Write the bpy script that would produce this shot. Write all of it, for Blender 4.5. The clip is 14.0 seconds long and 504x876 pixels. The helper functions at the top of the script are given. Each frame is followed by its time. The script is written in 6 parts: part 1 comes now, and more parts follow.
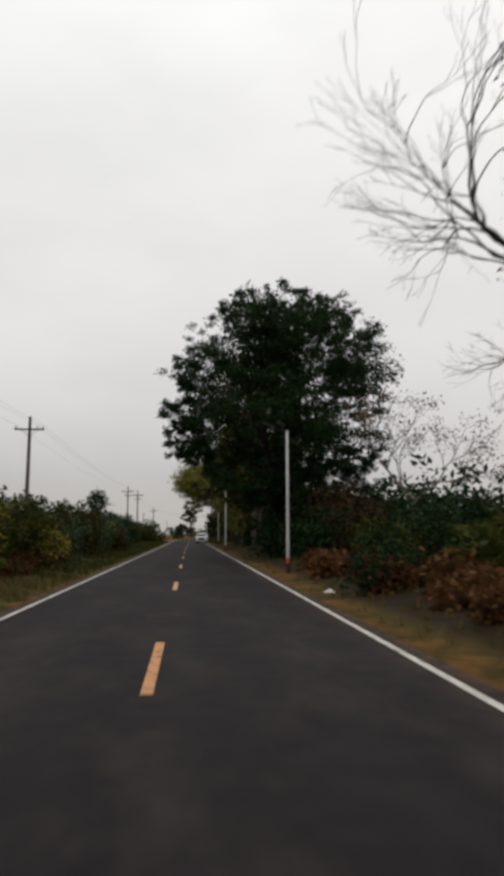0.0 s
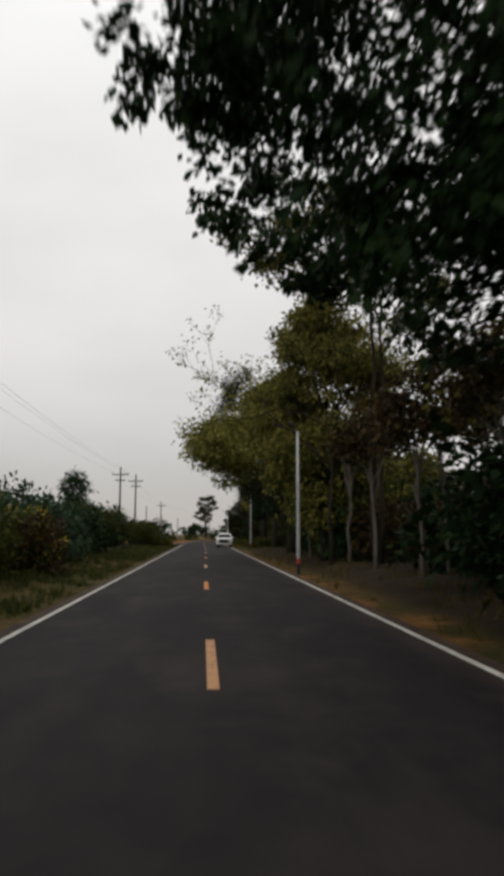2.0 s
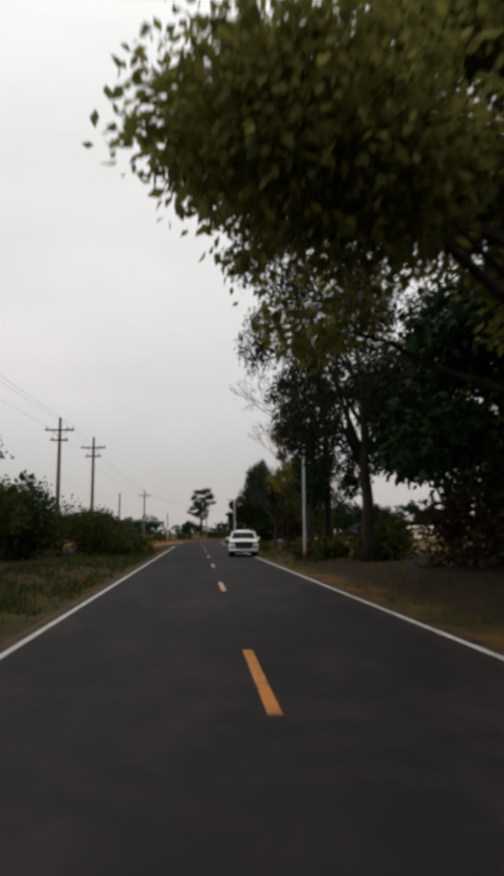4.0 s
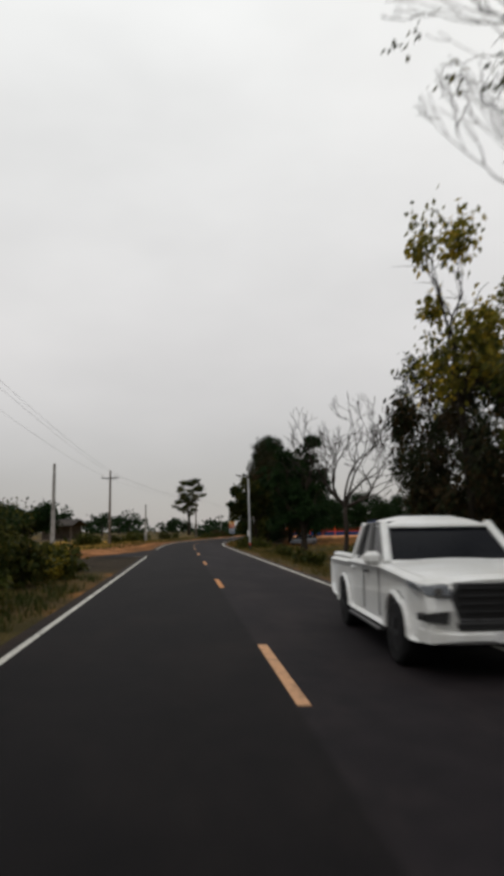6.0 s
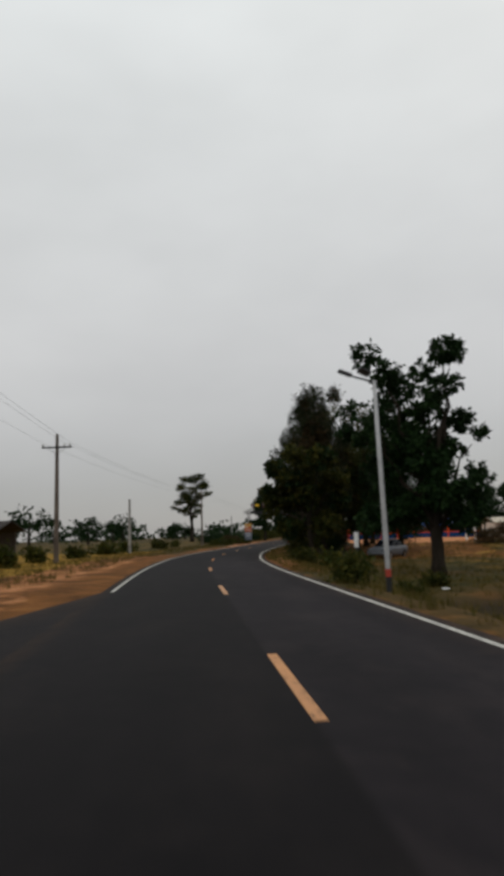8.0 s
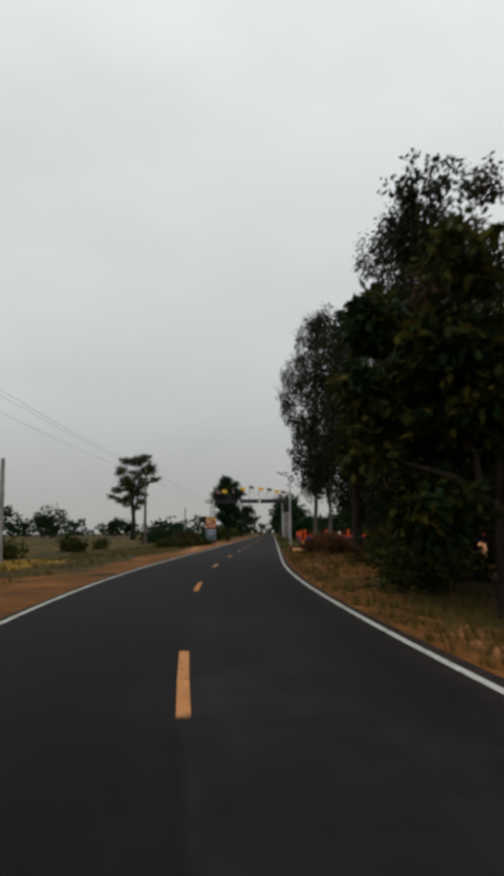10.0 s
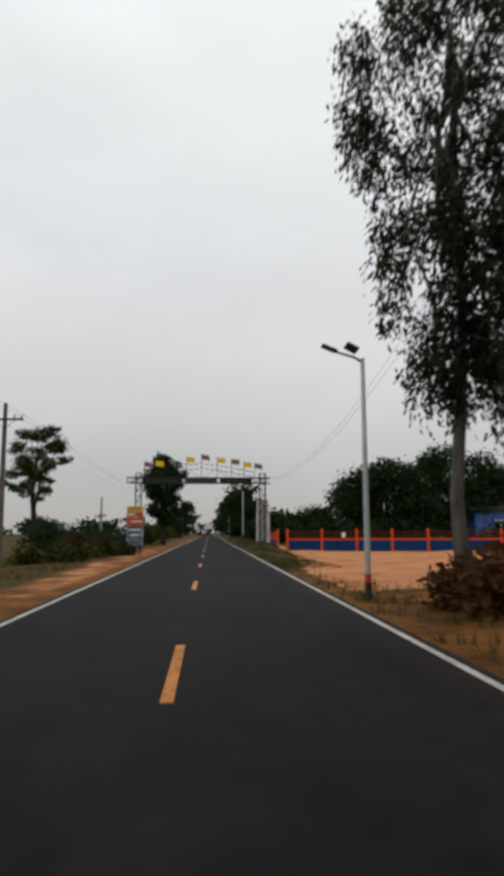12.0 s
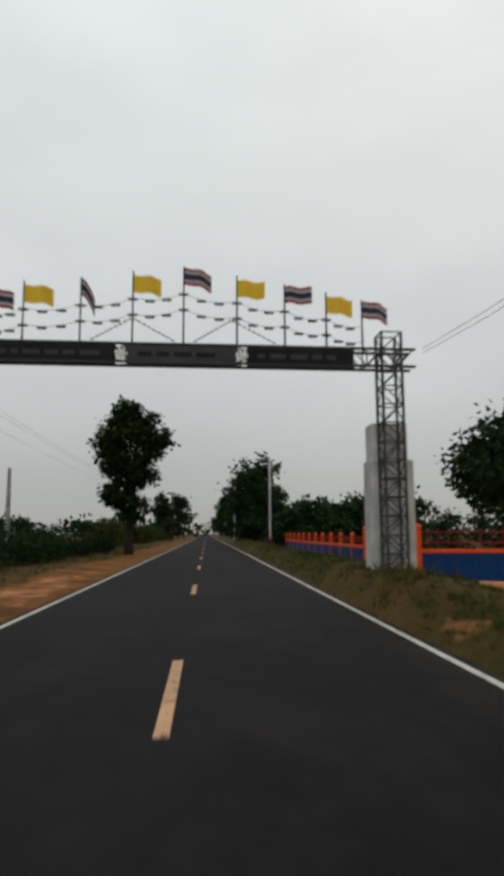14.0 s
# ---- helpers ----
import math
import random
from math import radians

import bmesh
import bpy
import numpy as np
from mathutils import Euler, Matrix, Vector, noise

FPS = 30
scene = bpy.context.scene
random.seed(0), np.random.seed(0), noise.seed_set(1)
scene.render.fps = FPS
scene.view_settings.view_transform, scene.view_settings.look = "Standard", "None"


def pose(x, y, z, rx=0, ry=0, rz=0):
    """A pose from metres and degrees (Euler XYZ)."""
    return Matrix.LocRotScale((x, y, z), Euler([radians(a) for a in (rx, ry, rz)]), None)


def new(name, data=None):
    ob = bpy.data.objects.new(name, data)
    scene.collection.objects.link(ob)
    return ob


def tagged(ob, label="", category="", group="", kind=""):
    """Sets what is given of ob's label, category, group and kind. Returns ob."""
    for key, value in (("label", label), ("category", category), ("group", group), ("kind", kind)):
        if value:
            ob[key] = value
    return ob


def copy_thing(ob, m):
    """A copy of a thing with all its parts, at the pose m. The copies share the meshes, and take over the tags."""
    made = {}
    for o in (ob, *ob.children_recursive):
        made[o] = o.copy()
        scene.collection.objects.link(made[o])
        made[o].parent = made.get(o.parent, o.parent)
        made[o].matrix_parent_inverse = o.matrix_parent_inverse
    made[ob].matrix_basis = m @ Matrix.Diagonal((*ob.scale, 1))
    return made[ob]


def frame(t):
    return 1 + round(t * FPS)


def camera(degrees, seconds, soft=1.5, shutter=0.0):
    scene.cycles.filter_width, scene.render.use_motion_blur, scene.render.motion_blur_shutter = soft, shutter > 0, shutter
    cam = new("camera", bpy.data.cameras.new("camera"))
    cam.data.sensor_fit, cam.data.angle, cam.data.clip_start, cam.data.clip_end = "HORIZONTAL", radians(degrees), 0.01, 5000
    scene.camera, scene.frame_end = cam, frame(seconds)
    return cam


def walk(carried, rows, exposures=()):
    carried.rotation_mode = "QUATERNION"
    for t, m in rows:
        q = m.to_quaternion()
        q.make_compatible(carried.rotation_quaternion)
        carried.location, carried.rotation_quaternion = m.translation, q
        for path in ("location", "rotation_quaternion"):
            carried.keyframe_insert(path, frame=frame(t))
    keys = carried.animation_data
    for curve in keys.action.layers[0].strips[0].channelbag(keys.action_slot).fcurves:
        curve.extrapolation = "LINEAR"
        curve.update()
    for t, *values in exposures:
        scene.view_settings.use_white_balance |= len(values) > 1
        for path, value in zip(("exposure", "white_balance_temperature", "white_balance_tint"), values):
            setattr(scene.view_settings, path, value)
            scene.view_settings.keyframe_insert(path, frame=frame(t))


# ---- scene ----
# ---------------------------------------------------------------- camera
cam = camera(40.6, 14.0, soft=5.0, shutter=0.22)

# seconds, x, y, yaw to the right, pitch, roll; the eye is 1.475 m over the road
ROWS = [
    (0.00, 0.29, 0.02, 5.21, 8.04, 0.0),
    (0.50, 0.20, 9.34, 4.93, 8.00, 0.0),
    (1.00, 0.16, 18.29, 4.55, 8.08, -0.1),
    (1.50, 0.02, 27.00, 4.22, 8.05, -0.1),
    (2.00, -0.20, 35.83, 4.12, 8.06, -0.1),
    (2.50, -0.17, 44.79, 4.04, 8.02, -0.1),
    (3.75, -0.52, 67.90, 4.45, 7.95, 0.2),
    (5.00, -0.83, 90.99, 5.08, 7.75, 0.5),
    (5.50, -0.82, 99.80, 5.17, 7.92, 0.7),
    (6.00, -0.90, 108.74, 5.77, 7.67, 0.7),
    (6.50, -0.90, 118.15, 5.59, 7.90, 0.9),
    (7.00, -0.87, 127.27, 5.80, 7.66, 1.1),
    (7.50, -0.99, 136.05, 5.82, 8.09, 1.4),
    (8.00, -0.95, 145.09, 5.64, 8.07, 1.8),
    (8.20, -0.91, 148.89, 6.12, 7.78, 1.9),
    (9.25, -0.44, 167.60, 8.60, 7.85, 1.1),
    (10.30, 0.59, 186.37, 11.30, 7.79, 0.3),
    (10.50, 0.86, 190.00, 12.26, 7.74, 0.2),
    (11.00, 2.00, 199.10, 13.92, 8.04, 0.2),
    (11.50, 3.69, 208.05, 15.10, 7.76, 0.2),
    (12.00, 5.23, 215.99, 15.48, 7.91, 0.2),
    (12.50, 6.92, 224.60, 16.07, 7.87, 0.3),
    (13.00, 8.90, 234.00, 16.19, 7.88, 0.3),
    (13.50, 10.79, 242.94, 16.00, 8.07, 0.2),
    (14.00, 12.80, 252.21, 15.68, 7.99, 0.3),
]

EXPOSURES = [(0.0, 0.26, 6750, 11), (2.7, 0.28, 6800, 11), (5.0, 0.26, 6750, 11), (6.0, 0.18, 6700, 10), (7.0, 0.0, 6600, 9), (8.2, -0.04, 6550, 8), (10.5, 0.06, 6500, 7), (11.8, 0.18, 6500, 8), (12.5, 0.16, 6500, 8), (13.0, 0.0, 6450, 3), (14.0, 0.02, 6500, 5)]
walk(cam, [(t, pose(x, y, 1.475, 90 + pitch, roll, -yaw)) for t, x, y, yaw, pitch, roll in ROWS], EXPOSURES)

# ---------------------------------------------------------------- sky and light
world = bpy.data.worlds.new("overcast")
scene.world = world
world.use_nodes = True
wn, wl = world.node_tree.nodes, world.node_tree.links
wn.clear()
w_out = wn.new("ShaderNodeOutputWorld")
w_bg = wn.new("ShaderNodeBackground")
w_sky = wn.new("ShaderNodeTexSky")
w_sky.sky_type, w_sky.sun_disc = "NISHITA", False
w_sky.sun_elevation, w_sky.sun_rotation = radians(48), radians(35)
w_tc = wn.new("ShaderNodeTexCoord")
w_sep = wn.new("ShaderNodeSeparateXYZ")
w_ramp = wn.new("ShaderNodeValToRGB")
w_ramp.color_ramp.elements[0].position, w_ramp.color_ramp.elements[0].color = 0.0, (0.405, 0.398, 0.40, 1)
w_ramp.color_ramp.elements[1].position, w_ramp.color_ramp.elements[1].color = 0.7, (0.92, 0.945, 0.95, 1)
mid = w_ramp.color_ramp.elements.new(0.25)
mid.color = (0.667, 0.662, 0.664, 1)
w_map = wn.new("ShaderNodeMapping")
w_map.inputs["Scale"].default_value = (1.2, 1.2, 2.6)
w_noise = wn.new("ShaderNodeTexNoise")
w_noise.inputs["Scale"].default_value, w_noise.inputs["Detail"].default_value = 1.6, 4
w_fac = wn.new("ShaderNodeMapRange")
w_fac.inputs["From Min"].default_value, w_fac.inputs["From Max"].default_value = 0.3, 0.7
w_fac.inputs["To Min"].default_value, w_fac.inputs["To Max"].default_value = 8.2, 9.8
w_mul = wn.new("ShaderNodeMixRGB")
w_mul.blend_type = "MULTIPLY"
w_mul.inputs[0].default_value = 1.0
w_mix = wn.new("ShaderNodeMixRGB")
w_mix.inputs[0].default_value = 0.93
wl.new(w_tc.outputs["Generated"], w_sep.inputs[0])
wl.new(w_sep.outputs["Z"], w_ramp.inputs[0])
wl.new(w_tc.outputs["Generated"], w_map.inputs[0])
wl.new(w_map.outputs[0], w_noise.inputs[0])
wl.new(w_noise.outputs[0], w_fac.inputs[0])
wl.new(w_ramp.outputs[0], w_mul.inputs[1])
wl.new(w_fac.outputs[0], w_mul.inputs[2])
wl.new(w_sky.outputs[0], w_mix.inputs[1])
wl.new(w_mul.outputs[0], w_mix.inputs[2])
wl.new(w_mix.outputs[0], w_bg.inputs[0])
w_bg.inputs[1].default_value = 0.1
wl.new(w_bg.outputs[0], w_out.inputs[0])

sun = new("sun", bpy.data.lights.new("sun", "SUN"))
sun.data.energy, sun.data.angle, sun.data.color = 0.5, radians(30), (1.0, 0.96, 0.9)
sun.matrix_world = pose(0, 0, 60, 42, 0, -35)

# ---------------------------------------------------------------- the road's line
BEND_FROM, BEND_TO, BEND = 163.0, 222.0, radians(11.91)
STEP = 0.25
LINE_S = np.arange(-400.0, 2600.0, STEP)
_u = np.clip((LINE_S - BEND_FROM) / (BEND_TO - BEND_FROM), 0, 1)
LINE_H = BEND * (_u * _u * (3 - 2 * _u))
_mid = (LINE_H[1:] + LINE_H[:-1]) / 2
LINE_X = np.concatenate([[0], np.cumsum(np.sin(_mid) * STEP)])
LINE_Y = np.concatenate([[0], np.cumsum(np.cos(_mid) * STEP)]) - 400.0


def along(s, lat=0.0):
    """World x, y of a place s metres along the centre line and lat metres to its right."""
    h = np.interp(s, LINE_S, LINE_H)
    return np.interp(s, LINE_S, LINE_X) + lat * np.cos(h), np.interp(s, LINE_S, LINE_Y) - lat * np.sin(h)


def heading(s):
    """Degrees for a pose's rz, so that its y runs along the road."""
    return -math.degrees(float(np.interp(s, LINE_S, LINE_H)))


def station(x, y):
    """s and lat of a world place."""
    s = np.array(y, float)
    for _ in range(8):
        h = np.interp(s, LINE_S, LINE_H)
        s = np.clip(s + (x - np.interp(s, LINE_S, LINE_X)) * np.sin(h) + (y - np.interp(s, LINE_S, LINE_Y)) * np.cos(h), -390, 2590)
    h = np.interp(s, LINE_S, LINE_H)
    return s, (x - np.interp(s, LINE_S, LINE_X)) * np.cos(h) - (y - np.interp(s, LINE_S, LINE_Y)) * np.sin(h)


def smooth(a, b, v):
    u = np.clip((v - a) / (b - a), 0, 1)
    return u * u * (3 - 2 * u)


def height(s, lat):
    """The ground beside the road: low banks, a sunk field, a raised verge at the gateway."""
    s, lat = np.asarray(s, float), np.asarray(lat, float)
    a = np.abs(lat)
    right = lat > 0
    back = 11 * smooth(8, 11, a)
    bank = np.where(right, 0.32 * (1 - smooth(112, 126, s)) - 0.62 * smooth(126, 140, s) * (1 - smooth(186 + back, 204 + back, s)) - 0.16 * smooth(153, 157, s) * (1 - smooth(164, 168, s)) * smooth(5.5, 7, a) * (1 - smooth(13, 17, a)) + 0.22 * smooth(200, 215, s) * (1 - smooth(228, 238, s))
                    + 0.74 * smooth(257, 265.5, s) * (1 - smooth(330, 360, s)), 0.22 * (1 - smooth(124, 136, s)) + 0.15 * smooth(265, 280, s))
    near = np.where(right & (s > 255), smooth(3.3, 3.8, a), smooth(3.9, 6.8, a))
    keep = np.where(right & (s > 255), 1 - smooth(4.5, 6.0, a), 1.0)
    wave = 0.05 * np.sin(s * 0.9 + lat * 0.4) * np.sin(lat * 1.3 - s * 0.23) + 0.07 * np.sin(s * 0.21 + 1.3) * np.sin(lat * 0.31)
    return -0.07 + bank * near * keep + wave * smooth(3.4, 6.0, a) * (1 - 0.6 * smooth(300, 600, a))


def ground_z(s, lat):
    return float(height(s, lat))


# ---------------------------------------------------------------- materials
def material(name, rough=0.8, metal=0.0):
    m = bpy.data.materials.new(name)
    m.use_nodes = True
    n, l = m.node_tree.nodes, m.node_tree.links
    b = n["Principled BSDF"]
    b.inputs["Roughness"].default_value, b.inputs["Metallic"].default_value = rough, metal
    return m, n, l, b


def noise_node(n, l, scale, detail=4.0, coord="Object", rough=0.55, stretch=None):
    tc, t = n.new("ShaderNodeTexCoord"), n.new("ShaderNodeTexNoise")
    t.inputs["Scale"].default_value, t.inputs["Detail"].default_value, t.inputs["Roughness"].default_value = scale, detail, rough
    if stretch:
        mp = n.new("ShaderNodeMapping")
        mp.inputs["Scale"].default_value = stretch
        l.new(tc.outputs[coord], mp.inputs[0])
        l.new(mp.outputs[0], t.inputs["Vector"])
    else:
        l.new(tc.outputs[coord], t.inputs["Vector"])
    return t


def ramp(n, l, source, *stops):
    r = n.new("ShaderNodeValToRGB")
    e = r.color_ramp.elements
    e[0].position, e[0].color = stops[0][0], (*stops[0][1], 1)
    e[1].position, e[1].color = stops[-1][0], (*stops[-1][1], 1)
    for p, c in stops[1:-1]:
        e.new(p).color = (*c, 1)
    l.new(source, r.inputs[0])
    return r


def mix(n, l, fac, a, b, mode="MIX"):
    m = n.new("ShaderNodeMixRGB")
    m.blend_type = mode
    for i, v in enumerate((fac, a, b)):
        if hasattr(v, "links"):
            l.new(v, m.inputs[i])
        else:
            m.inputs[i].default_value = v if i == 0 else (*v, 1)
    return m.outputs[0]


def bump(n, l, b, source, strength, distance):
    k = n.new("ShaderNodeBump")
    k.inputs["Strength"].default_value, k.inputs["Distance"].default_value = strength, distance
    l.new(source, k.inputs["Height"])
    l.new(k.outputs[0], b.inputs["Normal"])


def surface(name, dark, light, scale=6.0, fine=60.0, rough=0.8, metal=0.0, relief=0.3, depth=0.01, coord="Object", stretch=None, vary=0.0):
    """A worn surface: broad stains between two colours, and a fine grain."""
    m, n, l, b = material(name, rough, metal)
    big = noise_node(n, l, scale, 5, coord, 0.6, stretch)
    small = noise_node(n, l, fine, 3, coord)
    base = ramp(n, l, big.outputs[0], (0.3, dark), (0.7, light)).outputs[0]
    grain = ramp(n, l, small.outputs[0], (0.25, (0.72, 0.72, 0.72)), (0.75, (1.15, 1.15, 1.15))).outputs[0]
    col = mix(n, l, 1.0, base, grain, "MULTIPLY")
    if vary:
        info, mr = n.new("ShaderNodeObjectInfo"), n.new("ShaderNodeMapRange")
        mr.inputs["To Min"].default_value, mr.inputs["To Max"].default_value = 1 - vary, 1 + vary
        l.new(info.outputs["Random"], mr.inputs[0])
        col = mix(n, l, 1.0, col, mr.outputs[0], "MULTIPLY")
    l.new(col, b.inputs["Base Color"])
    bump(n, l, b, small.outputs[0], relief, depth)
    return m


def leaf_material(name, *colours, rough=0.55, through_light=0.25):
    m, n, l, b = material(name, rough)
    geo, info = n.new("ShaderNodeNewGeometry"), n.new("ShaderNodeObjectInfo")
    stops = [(i / max(1, len(colours) - 1), c) for i, c in enumerate(colours)]
    broad = noise_node(n, l, 0.45, 3)
    add = n.new("ShaderNodeMath")
    add.operation = "MULTIPLY_ADD"
    add.inputs[1].default_value, add.inputs[2].default_value = 0.55, 0.0
    l.new(geo.outputs["Random Per Island"], add.inputs[0])
    sub = n.new("ShaderNodeMath")
    sub.operation = "MULTIPLY_ADD"
    sub.inputs[1].default_value = 0.5
    l.new(broad.outputs[0], sub.inputs[0])
    l.new(add.outputs[0], sub.inputs[2])
    col = ramp(n, l, sub.outputs[0], *stops).outputs[0]
    mr = n.new("ShaderNodeMapRange")
    mr.inputs["To Min"].default_value, mr.inputs["To Max"].default_value = 0.8, 1.2
    l.new(info.outputs["Random"], mr.inputs[0])
    col = mix(n, l, 1.0, col, mr.outputs[0], "MULTIPLY")
    l.new(col, b.inputs["Base Color"])
    b.inputs["Specular IOR Level"].default_value = 0.05
    tr, ms = n.new("ShaderNodeBsdfTranslucent"), n.new("ShaderNodeMixShader")
    l.new(col, tr.inputs[0])
    ms.inputs[0].default_value = through_light
    l.new(b.outputs[0], ms.inputs[1])
    l.new(tr.outputs[0], ms.inputs[2])
    l.new(ms.outputs[0], n["Material Output"].inputs[0])
    return m


def paint(name, colour, rough=0.5, metal=0.0, wear=0.85, scale=8.0):
    return surface(name, tuple(c * wear for c in colour), colour, scale, 90, rough, metal, 0.12, 0.003)


ASPHALT, an, al, ab = material("asphalt", 0.82)
a_big = noise_node(an, al, 0.35, 4, stretch=(1.0, 0.25, 1.0))
a_mid = noise_node(an, al, 2.6, 5)
a_fine = noise_node(an, al, 95, 2)
a_col = ramp(an, al, a_big.outputs[0], (0.32, (0.0135, 0.0117, 0.0130)), (0.7, (0.0262, 0.0231, 0.0255))).outputs[0]
a_col = mix(an, al, 1.0, a_col, ramp(an, al, a_mid.outputs[0], (0.3, (0.72, 0.71, 0.72)), (0.75, (1.2, 1.14, 1.1))).outputs[0], "MULTIPLY")
a_col = mix(an, al, 1.0, a_col, ramp(an, al, a_fine.outputs[0], (0.3, (0.7, 0.7, 0.7)), (0.72, (1.35, 1.35, 1.33))).outputs[0], "MULTIPLY")
a_dust = noise_node(an, al, 0.8, 5, rough=0.68, stretch=(1.0, 0.45, 1.0))
a_col = mix(an, al, ramp(an, al, a_dust.outputs[0], (0.48, (0, 0, 0)), (0.70, (0.55, 0.55, 0.55))).outputs[0], a_col, (0.050, 0.040, 0.037))
a_edge = an.new("ShaderNodeAttribute")
a_edge.attribute_name = "edge_dust"
a_em = an.new("ShaderNodeMath")
a_em.operation = "MULTIPLY"
al.new(a_edge.outputs["Fac"], a_em.inputs[0])
al.new(ramp(an, al, a_mid.outputs[0], (0.35, (0.15, 0.15, 0.15)), (0.65, (1, 1, 1))).outputs[0], a_em.inputs[1])
a_col = mix(an, al, a_em.outputs[0], a_col, (0.105, 0.062, 0.034))
# the newer, lighter lane strip and the polished wheel tracks
a_at = an.new("ShaderNodeAttribute")
a_at.attribute_name = "lane"
a_sep = an.new("ShaderNodeSeparateXYZ")
al.new(a_at.outputs["Vector"], a_sep.inputs[0])
a_col = mix(an, al, a_sep.outputs["X"], a_col, mix(an, al, 1.0, a_col, (2.3, 2.3, 2.4), "MULTIPLY"))
a_col = mix(an, al, a_sep.outputs["Z"], a_col, mix(an, al, 1.0, a_col, (0.33, 0.32, 0.335), "MULTIPLY"))
a_col = mix(an, al, a_sep.outputs["Y"], a_col, mix(an, al, 1.0, a_col, (0.8, 0.8, 0.8), "MULTIPLY"))
al.new(a_col, ab.inputs["Base Color"])
ab.inputs["Specular IOR Level"].default_value = 0.09
bump(an, al, ab, a_fine.outputs[0], 0.5, 0.006)

GROUND, gn, gl, gb = material("soil_and_dry_grass", 0.95)
gb.inputs["Specular IOR Level"].default_value = 0.1
g_a = gn.new("ShaderNodeAttribute")
g_a.attribute_name = "cover"
g_sep = gn.new("ShaderNodeSeparateXYZ")
gl.new(g_a.outputs["Vector"], g_sep.inputs[0])
g_big = noise_node(gn, gl, 0.05, 5)
g_mid = noise_node(gn, gl, 0.55, 6, rough=0.65)
g_fine = noise_node(gn, gl, 9, 5, rough=0.7)
g_grass = mix(gn, gl, ramp(gn, gl, g_big.outputs[0], (0.4, (0, 0, 0)), (0.62, (1, 1, 1))).outputs[0],
              ramp(gn, gl, g_mid.outputs[0], (0.3, (0.020, 0.023, 0.005)), (0.55, (0.050, 0.042, 0.010)), (0.75, (0.105, 0.066, 0.020))).outputs[0],
              ramp(gn, gl, g_mid.outputs[0], (0.3, (0.040, 0.028, 0.008)), (0.7, (0.115, 0.066, 0.020))).outputs[0])
g_dirt = ramp(gn, gl, g_mid.outputs[0], (0.3, (0.056, 0.024, 0.006)), (0.58, (0.200, 0.080, 0.020)), (0.78, (0.36, 0.170, 0.050))).outputs[0]
g_sand = ramp(gn, gl, g_mid.outputs[0], (0.28, (0.33, 0.120, 0.045)), (0.55, (0.55, 0.240, 0.105)), (0.8, (0.66, 0.345, 0.185))).outputs[0]


def cover_mask(socket, lo, hi):
    """An edge broken up by the ground's own unevenness."""
    a = gn.new("ShaderNodeMath")
    a.operation = "ADD"
    s = gn.new("ShaderNodeMath")
    s.operation = "MULTIPLY_ADD"
    s.inputs[1].default_value, s.inputs[2].default_value = 0.9, -0.45
    gl.new(g_mid.outputs[0], s.inputs[0])
    gl.new(socket, a.inputs[0])
    gl.new(s.outputs[0], a.inputs[1])
    r = gn.new("ShaderNodeMapRange")
    r.inputs["From Min"].default_value, r.inputs["From Max"].default_value = lo, hi
    gl.new(a.outputs[0], r.inputs[0])
    return r.outputs[0]


g_col = mix(gn, gl, cover_mask(g_sep.outputs["X"], 0.35, 0.65), g_grass, g_dirt)
# leaf litter, its near-black brown also holding the shade under the trees
g_litter_shade = gn.new("ShaderNodeAttribute")
g_litter_shade.attribute_name = "litter"
g_shaded_litter = ramp(gn, gl, g_mid.outputs[0], (0.3, (0.010, 0.008, 0.004)), (0.7, (0.040, 0.026, 0.013))).outputs[0]
g_col = mix(gn, gl, cover_mask(g_litter_shade.outputs["Fac"], 0.2, 0.8), g_col, g_shaded_litter)
g_col = mix(gn, gl, cover_mask(g_sep.outputs["Y"], 0.35, 0.6), g_col, g_sand)
g_crop = ramp(gn, gl, g_mid.outputs[0], (0.3, (0.15, 0.085, 0.008)), (0.7, (0.32, 0.180, 0.024))).outputs[0]
g_col = mix(gn, gl, cover_mask(g_sep.outputs["Z"], 0.35, 0.6), g_col, g_crop)
g_col = mix(gn, gl, 1.0, g_col, ramp(gn, gl, g_fine.outputs[0], (0.3, (0.62, 0.62, 0.62)), (0.7, (1.2, 1.2, 1.2))).outputs[0], "MULTIPLY")
gl.new(g_col, gb.inputs["Base Color"])
bump(gn, gl, gb, g_fine.outputs[0], 0.8, 0.05)

def worn_paint(name, dark, light, faded=None):
    """Road paint that has flaked off the asphalt in patches."""
    m, n, l, b = material(name, 0.75)
    big, mid_, fine = noise_node(n, l, 1.3, 4), noise_node(n, l, 9, 5, rough=0.7), noise_node(n, l, 60, 3)
    base = ramp(n, l, big.outputs[0], (0.3, dark), (0.7, light)).outputs[0]
    base = mix(n, l, 1.0, base, ramp(n, l, fine.outputs[0], (0.3, (0.75, 0.75, 0.75)), (0.7, (1.1, 1.1, 1.1))).outputs[0], "MULTIPLY")
    if faded:
        info = n.new("ShaderNodeObjectInfo")
        pale = ramp(n, l, info.outputs["Random"], (0.1, (0.05, 0.05, 0.05)), (0.9, (0.5, 0.5, 0.5))).outputs[0]
        base = mix(n, l, pale, base, faded)
    gone = ramp(n, l, mid_.outputs[0], (0.34, (1, 1, 1)), (0.46, (0, 0, 0))).outputs[0]
    l.new(mix(n, l, gone, base, (0.028, 0.025, 0.024)), b.inputs["Base Color"])
    b.inputs["Specular IOR Level"].default_value = 0.15
    bump(n, l, b, mid_.outputs[0], 0.3, 0.004)
    return m


